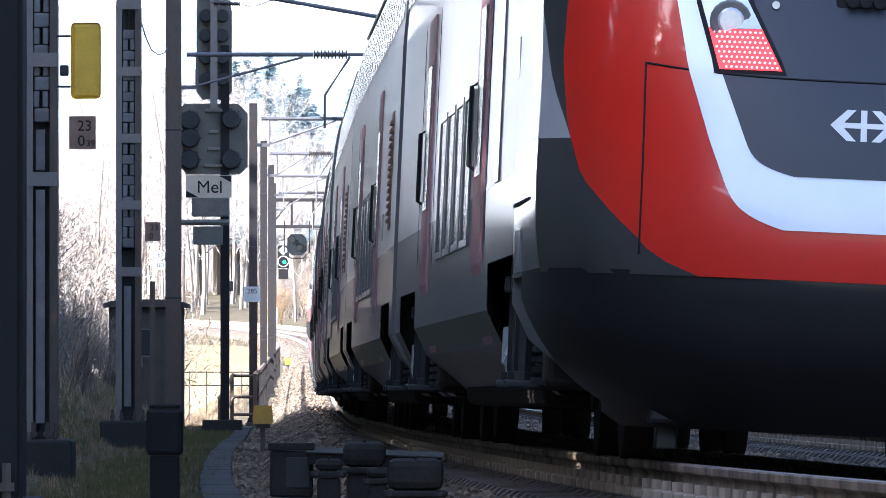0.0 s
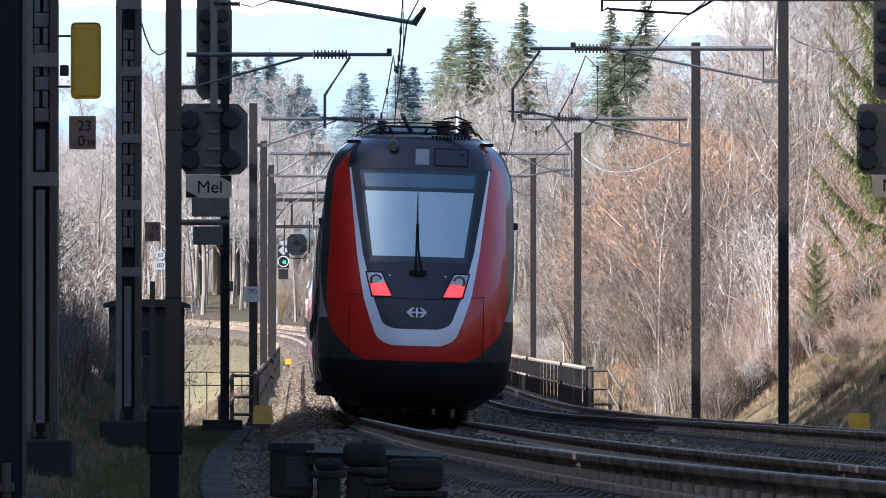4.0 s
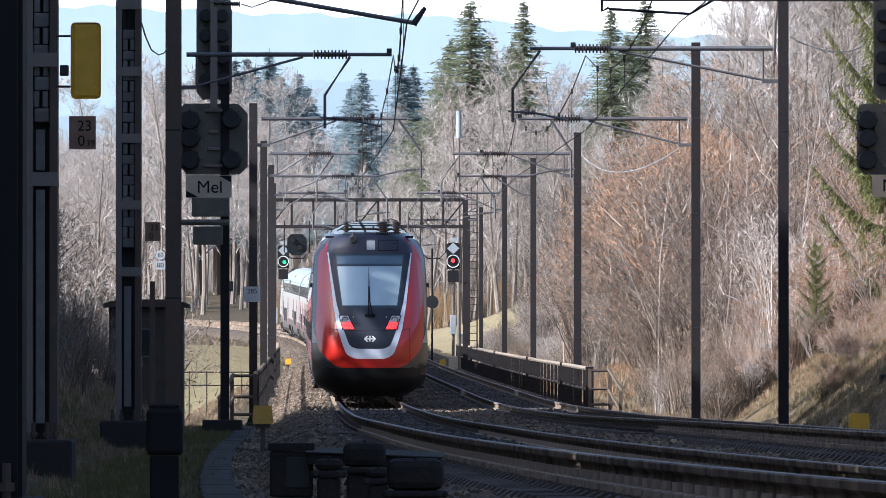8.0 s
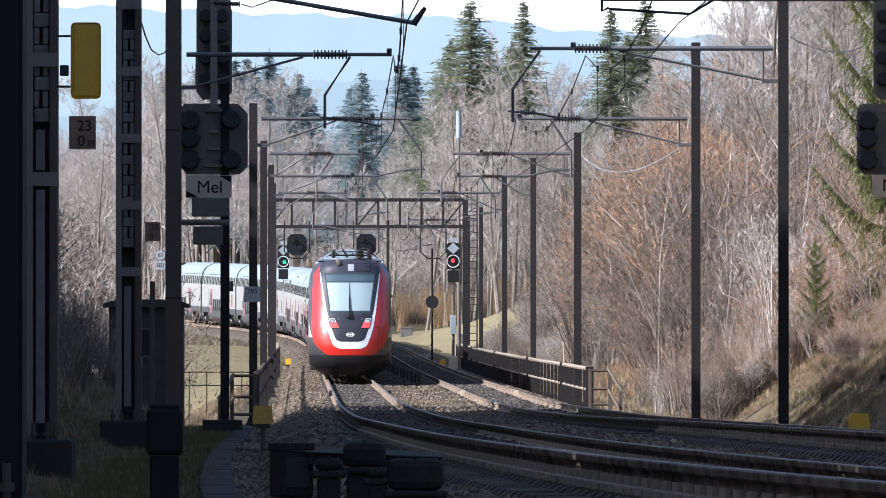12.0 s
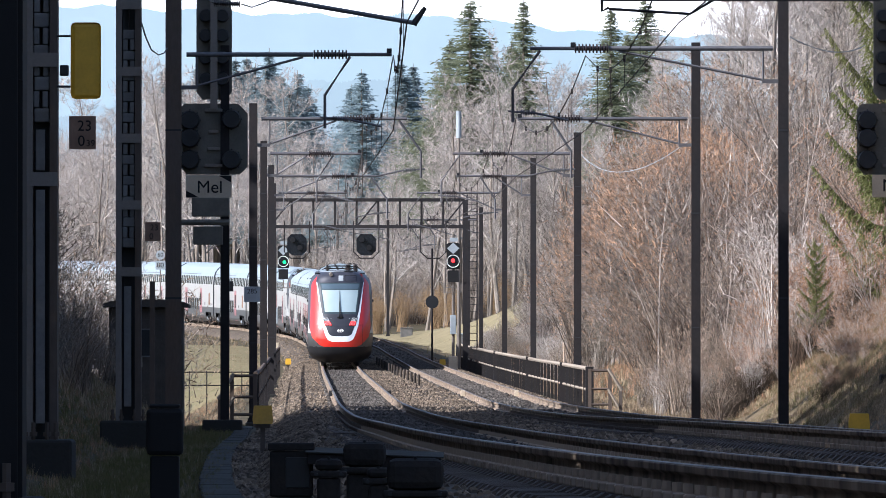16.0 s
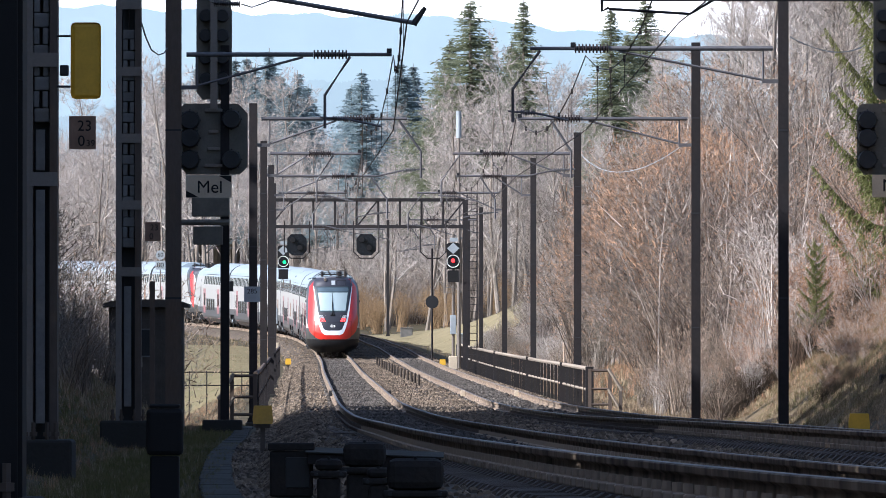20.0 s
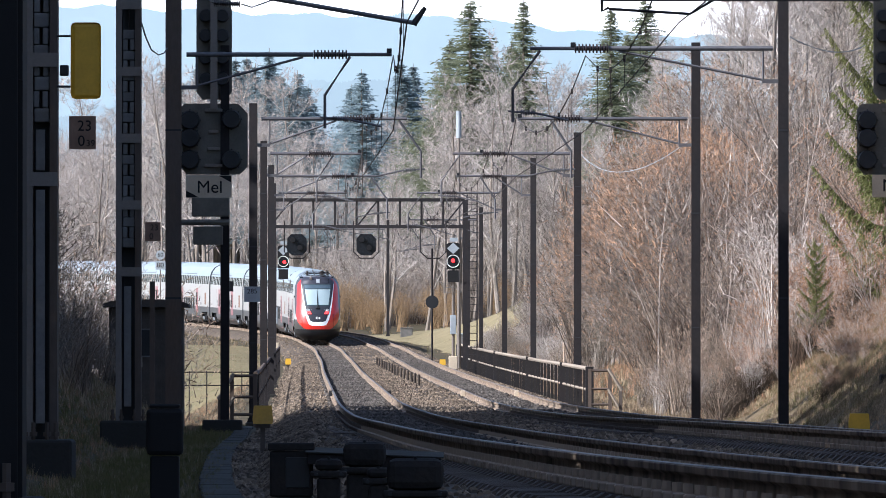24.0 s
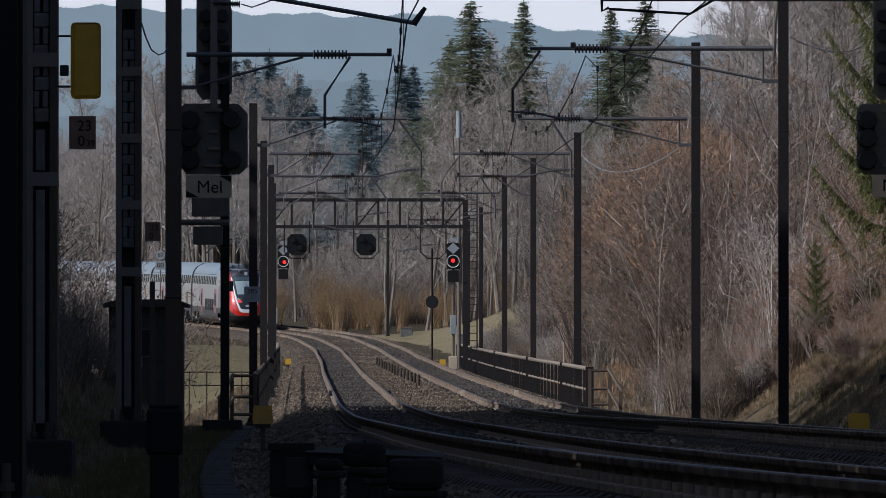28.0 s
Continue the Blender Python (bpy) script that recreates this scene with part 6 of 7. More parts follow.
def grass():
    rng = np.random.default_rng(31)
    rows = {"green": [], "dry": [], "leaf": []}
    def put(kind, n, d0, d1, u0, u1, s0, s1, power=1.0):
        d = d0 + (d1 - d0) * rng.random(n)
        u = u0 + (u1 - u0) * rng.random(n) ** power
        x = line_x(d) + SECOND / 2 + u
        z = ground_z(x, d)
        keep = np.abs(x / d) < 0.053
        s, a = rng.uniform(s0, s1, n), rng.uniform(0, 6.28, n)
        rows[kind] += [r for r, k in zip(zip(x, d, z, s, a), keep) if k]
    put("green", 7000, 60, 215, -9, -5.1, 0.04, 0.11)
    put("green", 4000, 70, 140, -8, -5.0, 0.03, 0.08)
    put("green", 15000, 56, 150, -8.5, -4.45, 0.03, 0.085)
    put("green", 5000, 150, 225, -9, -4.9, 0.05, 0.12)
    put("dry", 2500, 56, 150, -9.5, -4.6, 0.03, 0.09)
    put("green", 7000, 180, 238, 7.2, 12, 0.10, 0.20)
    put("dry", 15000, 165, 238, 7.2, 14, 0.10, 0.24)
    put("leaf", 5000, 165, 238, 8.5, 14, 0.10, 0.2)
    put("green", 3500, 196, 232, 6.0, 12, 0.06, 0.16)
    put("leaf", 7000, 150, 240, 6.5, 13, 0.04, 0.11)
    put("dry", 4000, 160, 240, 6.0, 13, 0.04, 0.10)
    put("leaf", 7000, 60, 230, -13, -5.8, 0.05, 0.14)
    put("dry", 4000, 60, 215, -12, -5.6, 0.05, 0.16)
    put("green", 5000, 42, 110, -7, -4.7, 0.02, 0.06)
    put("dry", 2000, 150, 235, -16, -6.5, 0.12, 0.34)
    put("dry", 5000, 120, 330, 6.6, 15, 0.06, 0.17)
    put("leaf", 16000, 228, 340, 7.5, 18, 0.08, 0.2)
    put("leaf", 2500, 150, 230, 9.5, 18, 0.06, 0.18)
    put("leaf", 5000, 300, 560, 6.6, 24, 0.2, 0.5)
    put("dry", 3500, 236, 430, 5.3, 8.5, 0.10, 0.28)
    put("leaf", 9000, 234, 265, 8.6, 14.5, 0.05, 0.13)
    put("dry", 2500, 545, 668, 5.6, 15, 0.06, 0.14)
    put("leaf", 2500, 236, 430, 5.3, 8.5, 0.05, 0.14)
    put("dry", 8000, 235, 480, -22, -5.2, 0.07, 0.2)
    put("leaf", 4000, 235, 480, -22, -5.6, 0.06, 0.16)
    put("dry", 6000, 480, 700, -30, -4.6, 0.12, 0.3)
    put("dry", 1500, 470, 545, 5.2, 14, 0.12, 0.3)
    put("green", 2500, 480, 700, -24, 12, 0.1, 0.2)
    sh = blade_shapes()
    scatter("grass_tufts", "short dull green winter grass", "grass", [r for r in rows["green"]], sh, M_TUFT)
    scatter("dry_grass", "tufts of dry straw-coloured grass", "grass", rows["dry"], sh, M_STRAW)
    scatter("leaf_litter", "rust-brown dead leaves and bracken on the slope", "leaf litter", rows["leaf"], sh, M_LEAF)


grass()


# ---- vegetation ----
def limbs(rng, base, way, length, r, depth, out, wood, splits, droop=0.0, bend=0.25, low=-0.1):
    """Grow a limb and its branches as a list of (points, radii, level)."""
    pts, rs = [base], [r]
    p, w = base.copy(), way.normalized()
    n = 3 if depth > 0 else 2
    for i in range(n):
        w = (w + Vector((rng.uniform(-1, 1), rng.uniform(-1, 1), rng.uniform(-0.5, 0.7) - droop)) * bend).normalized()
        p = p + w * (length / n)
        pts.append(p.copy())
        rs.append(r * (1 - 0.8 * (i + 1) / n))
    out.append((pts, rs, depth))
    if depth <= 0:
        return
    for k in range(splits[depth]):
        f = rng.uniform(0.25, 1.0)
        i = min(int(f * n), n - 1)
        q = pts[i].lerp(pts[i + 1], f * n - i)
        side = Vector((rng.uniform(-1, 1), rng.uniform(-1, 1), rng.uniform(low, low + 1.0))).normalized()
        limbs(rng, q, (w * 0.55 + side * 0.75), length * rng.uniform(0.35, 0.6) * (1.15 - 0.5 * f), max(rs[i] * 0.38, 0.006), depth - 1, out, wood, splits, droop, bend, low)


def limb_mesh(name, segs, material, n=4, thin=0.006):
    """Thick limbs as tapered bars, side branches as slim ribbons, the finest twigs as slivers."""
    verts, faces = [], []
    rng = random.Random(len(segs))
    for pts, rs, level in segs:
        base = len(verts)
        roll = Vector((rng.uniform(-1, 1), rng.uniform(-1, 1), rng.uniform(-1, 1)))
        if level <= 0:
            p, q = pts[0], pts[-1]
            s = (q - p).normalized().cross(roll).normalized() * thin * rng.choice((0.7, 1.1, 2.7))
            verts += [tuple(p - s), tuple(p + s), tuple(q)]
            faces.append((base, base + 1, base + 2))
            continue
        if level == 1:
            for i, p in enumerate(pts):
                w = (pts[min(i + 1, len(pts) - 1)] - pts[max(i - 1, 0)]).normalized()
                s = w.cross(roll).normalized() * max(rs[i], thin * 0.8)
                verts += [tuple(p - s), tuple(p + s)]
            for i in range(len(pts) - 1):
                faces.append((base + 2 * i, base + 2 * i + 1, base + 2 * i + 3, base + 2 * i + 2))
            continue
        for i, p in enumerate(pts):
            w = (pts[min(i + 1, len(pts) - 1)] - pts[max(i - 1, 0)]).normalized()
            s = w.cross(Vector((0.3, 0.2, 1)) if abs(w.z) < 0.9 else Vector((1, 0, 0))).normalized()
            t = w.cross(s)
            for j in range(n):
                g = 2 * math.pi * j / n
                verts.append(tuple(p + (s * math.cos(g) + t * math.sin(g)) * rs[i]))
        for i in range(len(pts) - 1):
            for j in range(n):
                u, v = base + i * n + j, base + i * n + (j + 1) % n
                faces.append((u, v, v + n, u + n))
    return arrays_mesh(name, verts, faces, material)


def bare_tree(seed, h, spread=0.6, material=M_TWIG, label="leafless deciduous tree with fine grey-brown branches"):
    rng = random.Random(seed)
    t = thing("bare_tree", label, "tree", group="leafless trees")
    trunk = []
    p, pts, rs = Vector((0, 0, -0.3)), [], []
    w = Vector((rng.uniform(-0.05, 0.05), rng.uniform(-0.05, 0.05), 1))
    n = 7
    for i in range(n + 1):
        pts.append(p.copy())
        rs.append(h * 0.011 * (1 - 0.9 * i / n) + 0.012)
        w = (w + Vector((rng.uniform(-0.1, 0.1), rng.uniform(-0.1, 0.1), 0.06))).normalized()
        p = p + w * (h / n)
    trunk.append((pts, rs, 3))
    crown = []
    for k in range(24):
        f = rng.uniform(0.22, 0.98)
        i = min(int(f * n), n - 1)
        q = pts[i].lerp(pts[i + 1], f * n - i)
        ang = k * 2.4 + rng.uniform(-0.4, 0.4)
        way = Vector((math.cos(ang) * spread, math.sin(ang) * spread, rng.uniform(0.45, 1.0)))
        limbs(rng, q, way, h * rng.uniform(0.22, 0.36) * (1.25 - 0.75 * f), rs[i] * 0.38, 2, crown, None, {2: 10, 1: 18}, 0.0, 0.28, -0.25)
    part("trunk", limb_mesh("trunk", trunk, M_BARK, 7), None, t)
    part("crown", limb_mesh("crown", crown, material, 3, 0.008), None, t)
    return t


def shrub(seed, h, material=M_SHRUB, stems=22, label="dense leafless shrub with brown twigs", name="shrub", wide=0.75, twigs=None):
    """A mounded bush: arching stems that fork into a haze of twigs."""
    rng = random.Random(seed)
    t = thing(name, label, "shrub", group="shrubs on the slope")
    segs = []
    for k in range(stems):
        a = rng.uniform(0, 6.28)
        r = rng.uniform(0, 0.22) * h
        lean = rng.uniform(0, wide)
        limbs(rng, Vector((r * math.cos(a), r * math.sin(a), -0.2)), Vector((math.cos(a) * lean, math.sin(a) * lean, 1)), h * rng.uniform(0.6, 1.0) * (1.05 - 0.25 * lean), 0.022, 2, segs, None, twigs or {2: 8, 1: 8}, 0.0, 0.2, -0.1)
    part("stem_clump", limb_mesh("stem_clump", [s for s in segs if s[2] > 1], material, 3), None, t)
    part("twig_crown", limb_mesh("twig_crown", [s for s in segs if s[2] < 2], material, 3, 0.0065), None, t)
    return t


def mound(seed, h, wide, twigs, material=M_SHRUB, stems=20, label="dense leafless shrub with brown twigs", name="shrub", core=None):
    """A rounded bush: a fan of stems under a shell of fine twigs; core is the duller look of the twigs inside."""
    rng = random.Random(seed)
    t = thing(name, label, "shrub", group="shrubs on the slope")
    segs = []
    lobes = [(Vector((rng.uniform(-0.5, 0.5) * wide, rng.uniform(-0.5, 0.5) * wide, h * rng.uniform(0.35, 0.62))), rng.uniform(0.45, 0.7)) for k in range(5)]
    for k in range(2 * stems):
        c, r = rng.choice(lobes)
        tip = c + Vector((rng.gauss(0, 1), rng.gauss(0, 1), abs(rng.gauss(0, 1)) + 0.3)).normalized() * wide * r * 0.9
        foot = Vector((rng.uniform(-0.12, 0.12) * h, rng.uniform(-0.12, 0.12) * h, -0.2))
        mid = foot.lerp(tip, 0.5) + Vector((0, 0, 0.1 * h))
        segs.append(([foot, mid, tip], [0.026, 0.016, 0.004], 2))
    tagged(part("stem_clump", limb_mesh("stem_clump", segs, core or material, 3), None, t), kind="stuff")
    shell, inner = [], []
    for k in range(twigs):
        c, r = rng.choice(lobes)
        out = Vector((rng.gauss(0, 1), rng.gauss(0, 1), rng.gauss(0.25, 0.8))).normalized()
        f = rng.random() ** 0.5
        p = c + Vector((out.x * wide * r, out.y * wide * r, out.z * h * 0.42 * r / 0.6)) * f
        if p.z < 0.02 * h:
            continue
        way = ((p - Vector((0, 0, -0.25 * h))).normalized() + Vector((rng.gauss(0, 0.62), rng.gauss(0, 0.62), rng.gauss(0.0, 0.5)))).normalized()
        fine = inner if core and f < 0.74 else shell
        L = rng.uniform(0.25, 0.8) * (0.34 + 0.045 * h)
        q = p + way * L
        fine.append(([p, q], [0.01, 0.004], 0))
        for s in range(3):
            u = p.lerp(q, rng.uniform(0.2, 0.8))
            fine.append(([u, u + (way + Vector((rng.gauss(0, 0.75), rng.gauss(0, 0.75), rng.gauss(0.1, 0.6)))).normalized() * L * rng.uniform(0.25, 0.55)], [0.01, 0.004], 0))
    tagged(part("twig_crown", limb_mesh("twig_crown", shell, material, 3, 0.0048), None, t), kind="stuff")
    if inner:
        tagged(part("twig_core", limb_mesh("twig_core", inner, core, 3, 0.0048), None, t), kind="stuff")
    return t


def leafy_shrub(seed, h):
    """A beech shrub that has kept its brown leaves."""
    rng = random.Random(seed)
    t = thing("leafy_shrub", "beech shrub keeping its rust-brown winter leaves", "shrub", group="shrubs with brown leaves")
    segs = []
    for k in range(16):
        a = rng.uniform(0, 6.28)
        limbs(rng, Vector((0.2 * math.cos(a), 0.2 * math.sin(a), -0.2)), Vector((math.cos(a) * 0.5, math.sin(a) * 0.5, 0.9)), h * rng.uniform(0.6, 1.0), 0.018, 2, segs, None, {2: 7, 1: 5}, 0.05, 0.22)
    part("stem_clump", limb_mesh("stem_clump", segs, M_TWIG, 3, 0.006), None, t)
    verts, faces = [], []
    for pts, rs, level in segs:
        if level > 0:
            continue
        for q in (pts[-1], pts[1], pts[-1].lerp(pts[0], 0.25), pts[-1].lerp(pts[0], 0.7)):
            i = len(verts)
            s = rng.uniform(0.025, 0.048)
            u = Vector((rng.uniform(-1, 1), rng.uniform(-1, 1), rng.uniform(-1, 1))).normalized() * s
            v = u.cross(Vector((rng.uniform(-1, 1), rng.uniform(-1, 1), rng.uniform(-1, 1)))).normalized() * s * 0.6
            verts += [tuple(q - u), tuple(q + v), tuple(q + u), tuple(q - v)]
            faces.append((i, i + 1, i + 2, i + 3))
    part("foliage", arrays_mesh("foliage", verts, faces, M_LEAF), None, t, "dry brown leaves")
    return t


def sapling(seed, h):
    """One slender pale stem with thin side twigs."""
    rng = random.Random(seed)
    t = thing("sapling", "slender whitish leafless sapling", "sapling", group="saplings")
    segs = []
    limbs(rng, Vector((0, 0, -0.3)), Vector((rng.uniform(-0.2, 0.2), rng.uniform(-0.2, 0.2), 1)), h, 0.034, 2, segs, None, {2: 14, 1: 5}, -0.1, 0.12)
    part("stem", limb_mesh("stem", [s for s in segs if s[2] > 1], M_PALETWIG, 4), None, t)
    part("twig_crown", limb_mesh("twig_crown", [s for s in segs if s[2] < 2], M_PALETWIG, 3, 0.007), None, t)
    return t


def olive_spruce(seed, h):
    """A young spruce with long boughs that sweep up to their tips and carry hanging sprays."""
    rng = random.Random(seed)
    t = thing("spruce_tree", "ragged olive-green spruce with upswept boughs and hanging sprays", "conifer", group="spruces")
    part("trunk", tube(BM(), [(0, 0, -0.3), (0.1, 0, h * 0.5), (0, 0, h)], [h * 0.007, h * 0.005, 0.015], 7), M_OLDSTEEL, t)
    verts, faces = [], []
    for k in range(38):
        f = 0.02 + 0.93 * k / 38
        ang = k * 2.4 + rng.uniform(-0.5, 0.5)
        d = Vector((math.cos(ang), math.sin(ang), 0))
        side = Vector((-d.y, d.x, 0))
        L = (0.5 + 1.45 * (1 - f) ** 0.6) * rng.uniform(0.75, 1.1)
        rise = rng.uniform(0.75, 1.2)
        n = int(L / 0.035)
        for i in range(n):
            g = (i + 0.5) / n
            root = d * (L * g) + Vector((0, 0, h * f + L * (rise * g ** 1.5 - 0.12 * g)))
            for branch in range(4):
                way = (d * rng.uniform(-0.1, 0.7) + side * rng.uniform(-1.0, 1.0) + Vector((0, 0, -rng.uniform(0.2, 1.1)))).normalized()
                M = (0.12 + 0.55 * (1 - g) ** 0.7) * rng.uniform(0.4, 1.1)
                for q in range(max(2, int(M / 0.06))):
                    p = root + way * (M * q / max(2, int(M / 0.06)))
                    for s in range(2):
                        v = (Vector((rng.uniform(-1, 1), rng.uniform(-1, 1), rng.uniform(-1, 0.5))).normalized() * 0.6 + way * 0.7) * rng.uniform(0.05, 0.10)
                        w = v.cross(way + side * 0.3).normalized() * 0.018
                        c = len(verts)
                        verts.extend([tuple(p - w), tuple(p + w), tuple(p + v)])
                        faces.append((c, c + 1, c + 2))
    part("crown", arrays_mesh("crown", verts, faces, M_OLIVE), None, t, "hanging olive-green needles")
    return t


def spruce(seed, h, spread=0.2, grain=1.0, needles=M_NEEDLE, dense=1.0, base=0.08):
    """A spruce of layered boughs: each bough sags from the trunk, lifts at its tip and carries hanging side sprays."""
    rng = random.Random(seed)
    t = thing("spruce_tree", "tall dark green spruce with drooping branches", "conifer", group="spruces")
    part("trunk", tube(BM(), [(0, 0, -0.3), (0, 0, h * 0.5), (0, 0, h)], [h * 0.012, h * 0.007, 0.015], 7), M_BARK, t)
    verts, faces = [], []
    tiers = int(h / (0.50 * grain ** 0.5))
    for tier in range(tiers):
        f = base + (0.995 - base) * (tier + rng.uniform(-0.3, 0.3)) / tiers
        reach = h * spread * (1 - f) ** 0.92 + 0.06
        lobe = rng.uniform(0, 6.283)
        for k in range(max(4, int((4 + 7 * (1 - f)) * dense))):
            ang = rng.uniform(0, 6.283)
            L = reach * rng.uniform(0.5, 1.0) * (1 + 0.14 * math.sin(ang * 2 + lobe))
            z = h * f + rng.uniform(-0.7, 0.7) * h / tiers
            d = Vector((math.cos(ang), math.sin(ang), 0))
            side = Vector((-d.y, d.x, 0))
            sag, lift = rng.uniform(0.15, 0.75) * (1.15 - f), rng.uniform(0.1, 0.45)
            m = max(3, int(L / (0.24 * grain)))
            spine = [d * (L * g) + Vector((0, 0, z - L * sag * g + L * lift * g * g * (1 - 0.5 * f))) for g in (0.0, 0.5, 1.0)]
            n = len(verts)
            for i, q in enumerate(spine):
                wide = Vector((0, 0, (0.03, 0.02, 0.006)[i])) * grain
                verts.extend([tuple(q - wide), tuple(q + wide)])
            faces.extend([(n, n + 1, n + 3, n + 2), (n + 2, n + 3, n + 5, n + 4)])
            for i in range(m):
                g = (i + rng.uniform(0.2, 0.8)) / m
                p = d * (L * g) + Vector((0, 0, z - L * sag * g + L * lift * g * g * (1 - 0.5 * f)))
                for s in (-1, 1):
                    long = (0.10 + 0.14 * L * (1 - g) + 0.06 * grain) * rng.uniform(0.6, 1.25)
                    way = side * s * rng.uniform(0.4, 1.0) + d * rng.uniform(0.3, 0.8) + Vector((0, 0, rng.uniform(-0.95, 0.0)))
                    tip = p + way.normalized() * long
                    flat = (d * rng.uniform(0.4, 1) + Vector((0, 0, rng.uniform(-0.7, 0.7)))).normalized() * 0.040 * grain * rng.uniform(0.6, 1.3)
                    n = len(verts)
                    verts.extend([tuple(p - flat), tuple(p + flat), tuple(tip + flat * 0.5), tuple(tip - flat * 0.5)])
                    faces.append((n, n + 1, n + 2, n + 3))
    part("crown", arrays_mesh("crown", verts, faces, needles), None, t, "drooping dark green needles")
    return t


TREES = [bare_tree(11 + k, 17 + k, 0.5 + 0.07 * (k % 3)) for k in range(4)]
PALE = [bare_tree(41 + k, 11 + k, 0.45, M_PALETWIG, "slender pale young tree without leaves") for k in range(2)]
REEDS = [mound(81 + k, 3.6 + k, 1.7, 1500, M_REED, 26, "tall dry orange-brown bush beyond the curve", "dry_bush") for k in range(2)]
BRAMBLE = [mound(84, 4.0, 3.0, 2600, M_BRAMBLE, 30, "low tangle of bramble stems, coloured dark for shade", "bramble")]
LEAFY = [leafy_shrub(61 + k, 2.6 + 0.6 * k) for k in range(2)]
SAPLINGS = [sapling(66 + k, 5.0 + k) for k in range(3)]
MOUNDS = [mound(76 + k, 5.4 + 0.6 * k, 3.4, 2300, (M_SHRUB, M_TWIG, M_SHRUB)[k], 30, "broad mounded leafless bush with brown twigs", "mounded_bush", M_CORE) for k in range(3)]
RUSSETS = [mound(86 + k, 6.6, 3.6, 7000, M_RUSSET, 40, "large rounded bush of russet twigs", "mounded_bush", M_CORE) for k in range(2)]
DUSKY = [mound(89, 5.2, 3.2, 1900, M_DUSK, 34, "dense dusky brown bush", "mounded_bush")]
SHRUBS = [mound(71 + k, 3.2 + 0.5 * k, 2.0, 1000, (M_SHRUB, M_SHRUB, M_TWIG)[k]) for k in range(3)]
SPRUCES = [spruce(91, 22, 0.25, 0.95, dense=4.4, base=0.35), spruce(92, 25, 0.21, 0.95, dense=4.4, base=0.35), spruce(93, 21, 0.29, 0.95, dense=4.6, base=0.35), spruce(94, 22, 0.25, 1.3, M_HAZEFIR, 4.4, 0.3), olive_spruce(96, 11)]
COARSE = [spruce(97, 22, 0.25, 5.2, M_SHADETREE, 3.0)]
used = set()


def plant(kinds, rng, x, d, size, sink=0.0):
    src = rng.choice(kinds)
    s = size * rng.uniform(0.85, 1.15)
    m = pose(x, d, float(ground_z(x, d)) - sink, rng.uniform(-3, 3), rng.uniform(-3, 3), rng.uniform(0, 360))
    if src not in used:
        used.add(src)
        ob = src
        ob.matrix_basis = m
    else:
        ob = copy_thing(src, m)
    ob.scale = (s, s, s)
    return ob


rng = random.Random(5)
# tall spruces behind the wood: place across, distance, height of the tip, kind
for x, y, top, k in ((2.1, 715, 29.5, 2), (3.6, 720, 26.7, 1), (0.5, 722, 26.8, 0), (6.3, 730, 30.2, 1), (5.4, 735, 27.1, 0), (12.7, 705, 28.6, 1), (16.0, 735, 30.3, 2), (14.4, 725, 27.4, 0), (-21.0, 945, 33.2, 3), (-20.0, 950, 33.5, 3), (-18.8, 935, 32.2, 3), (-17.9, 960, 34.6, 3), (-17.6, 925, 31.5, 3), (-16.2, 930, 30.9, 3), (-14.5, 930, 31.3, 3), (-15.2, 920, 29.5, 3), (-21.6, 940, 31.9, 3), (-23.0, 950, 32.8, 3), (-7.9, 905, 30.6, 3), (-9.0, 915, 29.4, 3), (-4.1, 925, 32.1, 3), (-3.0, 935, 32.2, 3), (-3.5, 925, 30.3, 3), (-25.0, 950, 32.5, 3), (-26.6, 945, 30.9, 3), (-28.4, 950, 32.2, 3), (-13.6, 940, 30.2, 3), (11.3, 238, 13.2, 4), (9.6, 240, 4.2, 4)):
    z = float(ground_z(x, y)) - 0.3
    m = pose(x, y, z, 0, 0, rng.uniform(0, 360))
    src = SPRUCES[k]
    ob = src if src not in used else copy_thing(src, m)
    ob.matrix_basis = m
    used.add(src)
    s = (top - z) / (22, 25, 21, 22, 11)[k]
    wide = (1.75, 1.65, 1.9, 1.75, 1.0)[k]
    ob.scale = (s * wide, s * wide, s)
# bare wood beyond the curve
for i in range(90):
    d = rng.uniform(740, 960)
    x = rng.uniform(-0.052, 0.054) * d
    if x < float(line_x(d)) + 12 and d < 765 or abs(x - float(line_x(d)) - 2) < 9:
        continue
    plant(TREES, rng, x, d, 0.78)
for i in range(22):
    d = rng.uniform(790, 900)
    x = rng.uniform(-0.046, -0.015) * d
    if abs(x - float(line_x(d)) - 2) > 9:
        plant(TREES, rng, x, d, 1.0)
# trees standing in front of the spruces
for i in range(52):
    d = rng.uniform(620, 698)
    x = rng.uniform(-7.5, 16)
    if x > float(line_x(d)) + SECOND + 8:
        plant(TREES + PALE, rng, x, d, 0.72)
# wood on the hill above the line
for i in range(72):
    d = rng.uniform(300, 700)
    mid = float(line_x(d)) + SECOND / 2
    x = mid + rng.uniform(13 if d > 460 else 21, 42)
    if x / d > 0.056 or x / d < 0.003:
        continue
    tall = 0.72 if x / d < 0.027 and d > 380 else 1.0
    plant(TREES + PALE, rng, x, d, (0.55 if d < 450 else 0.68) * tall)
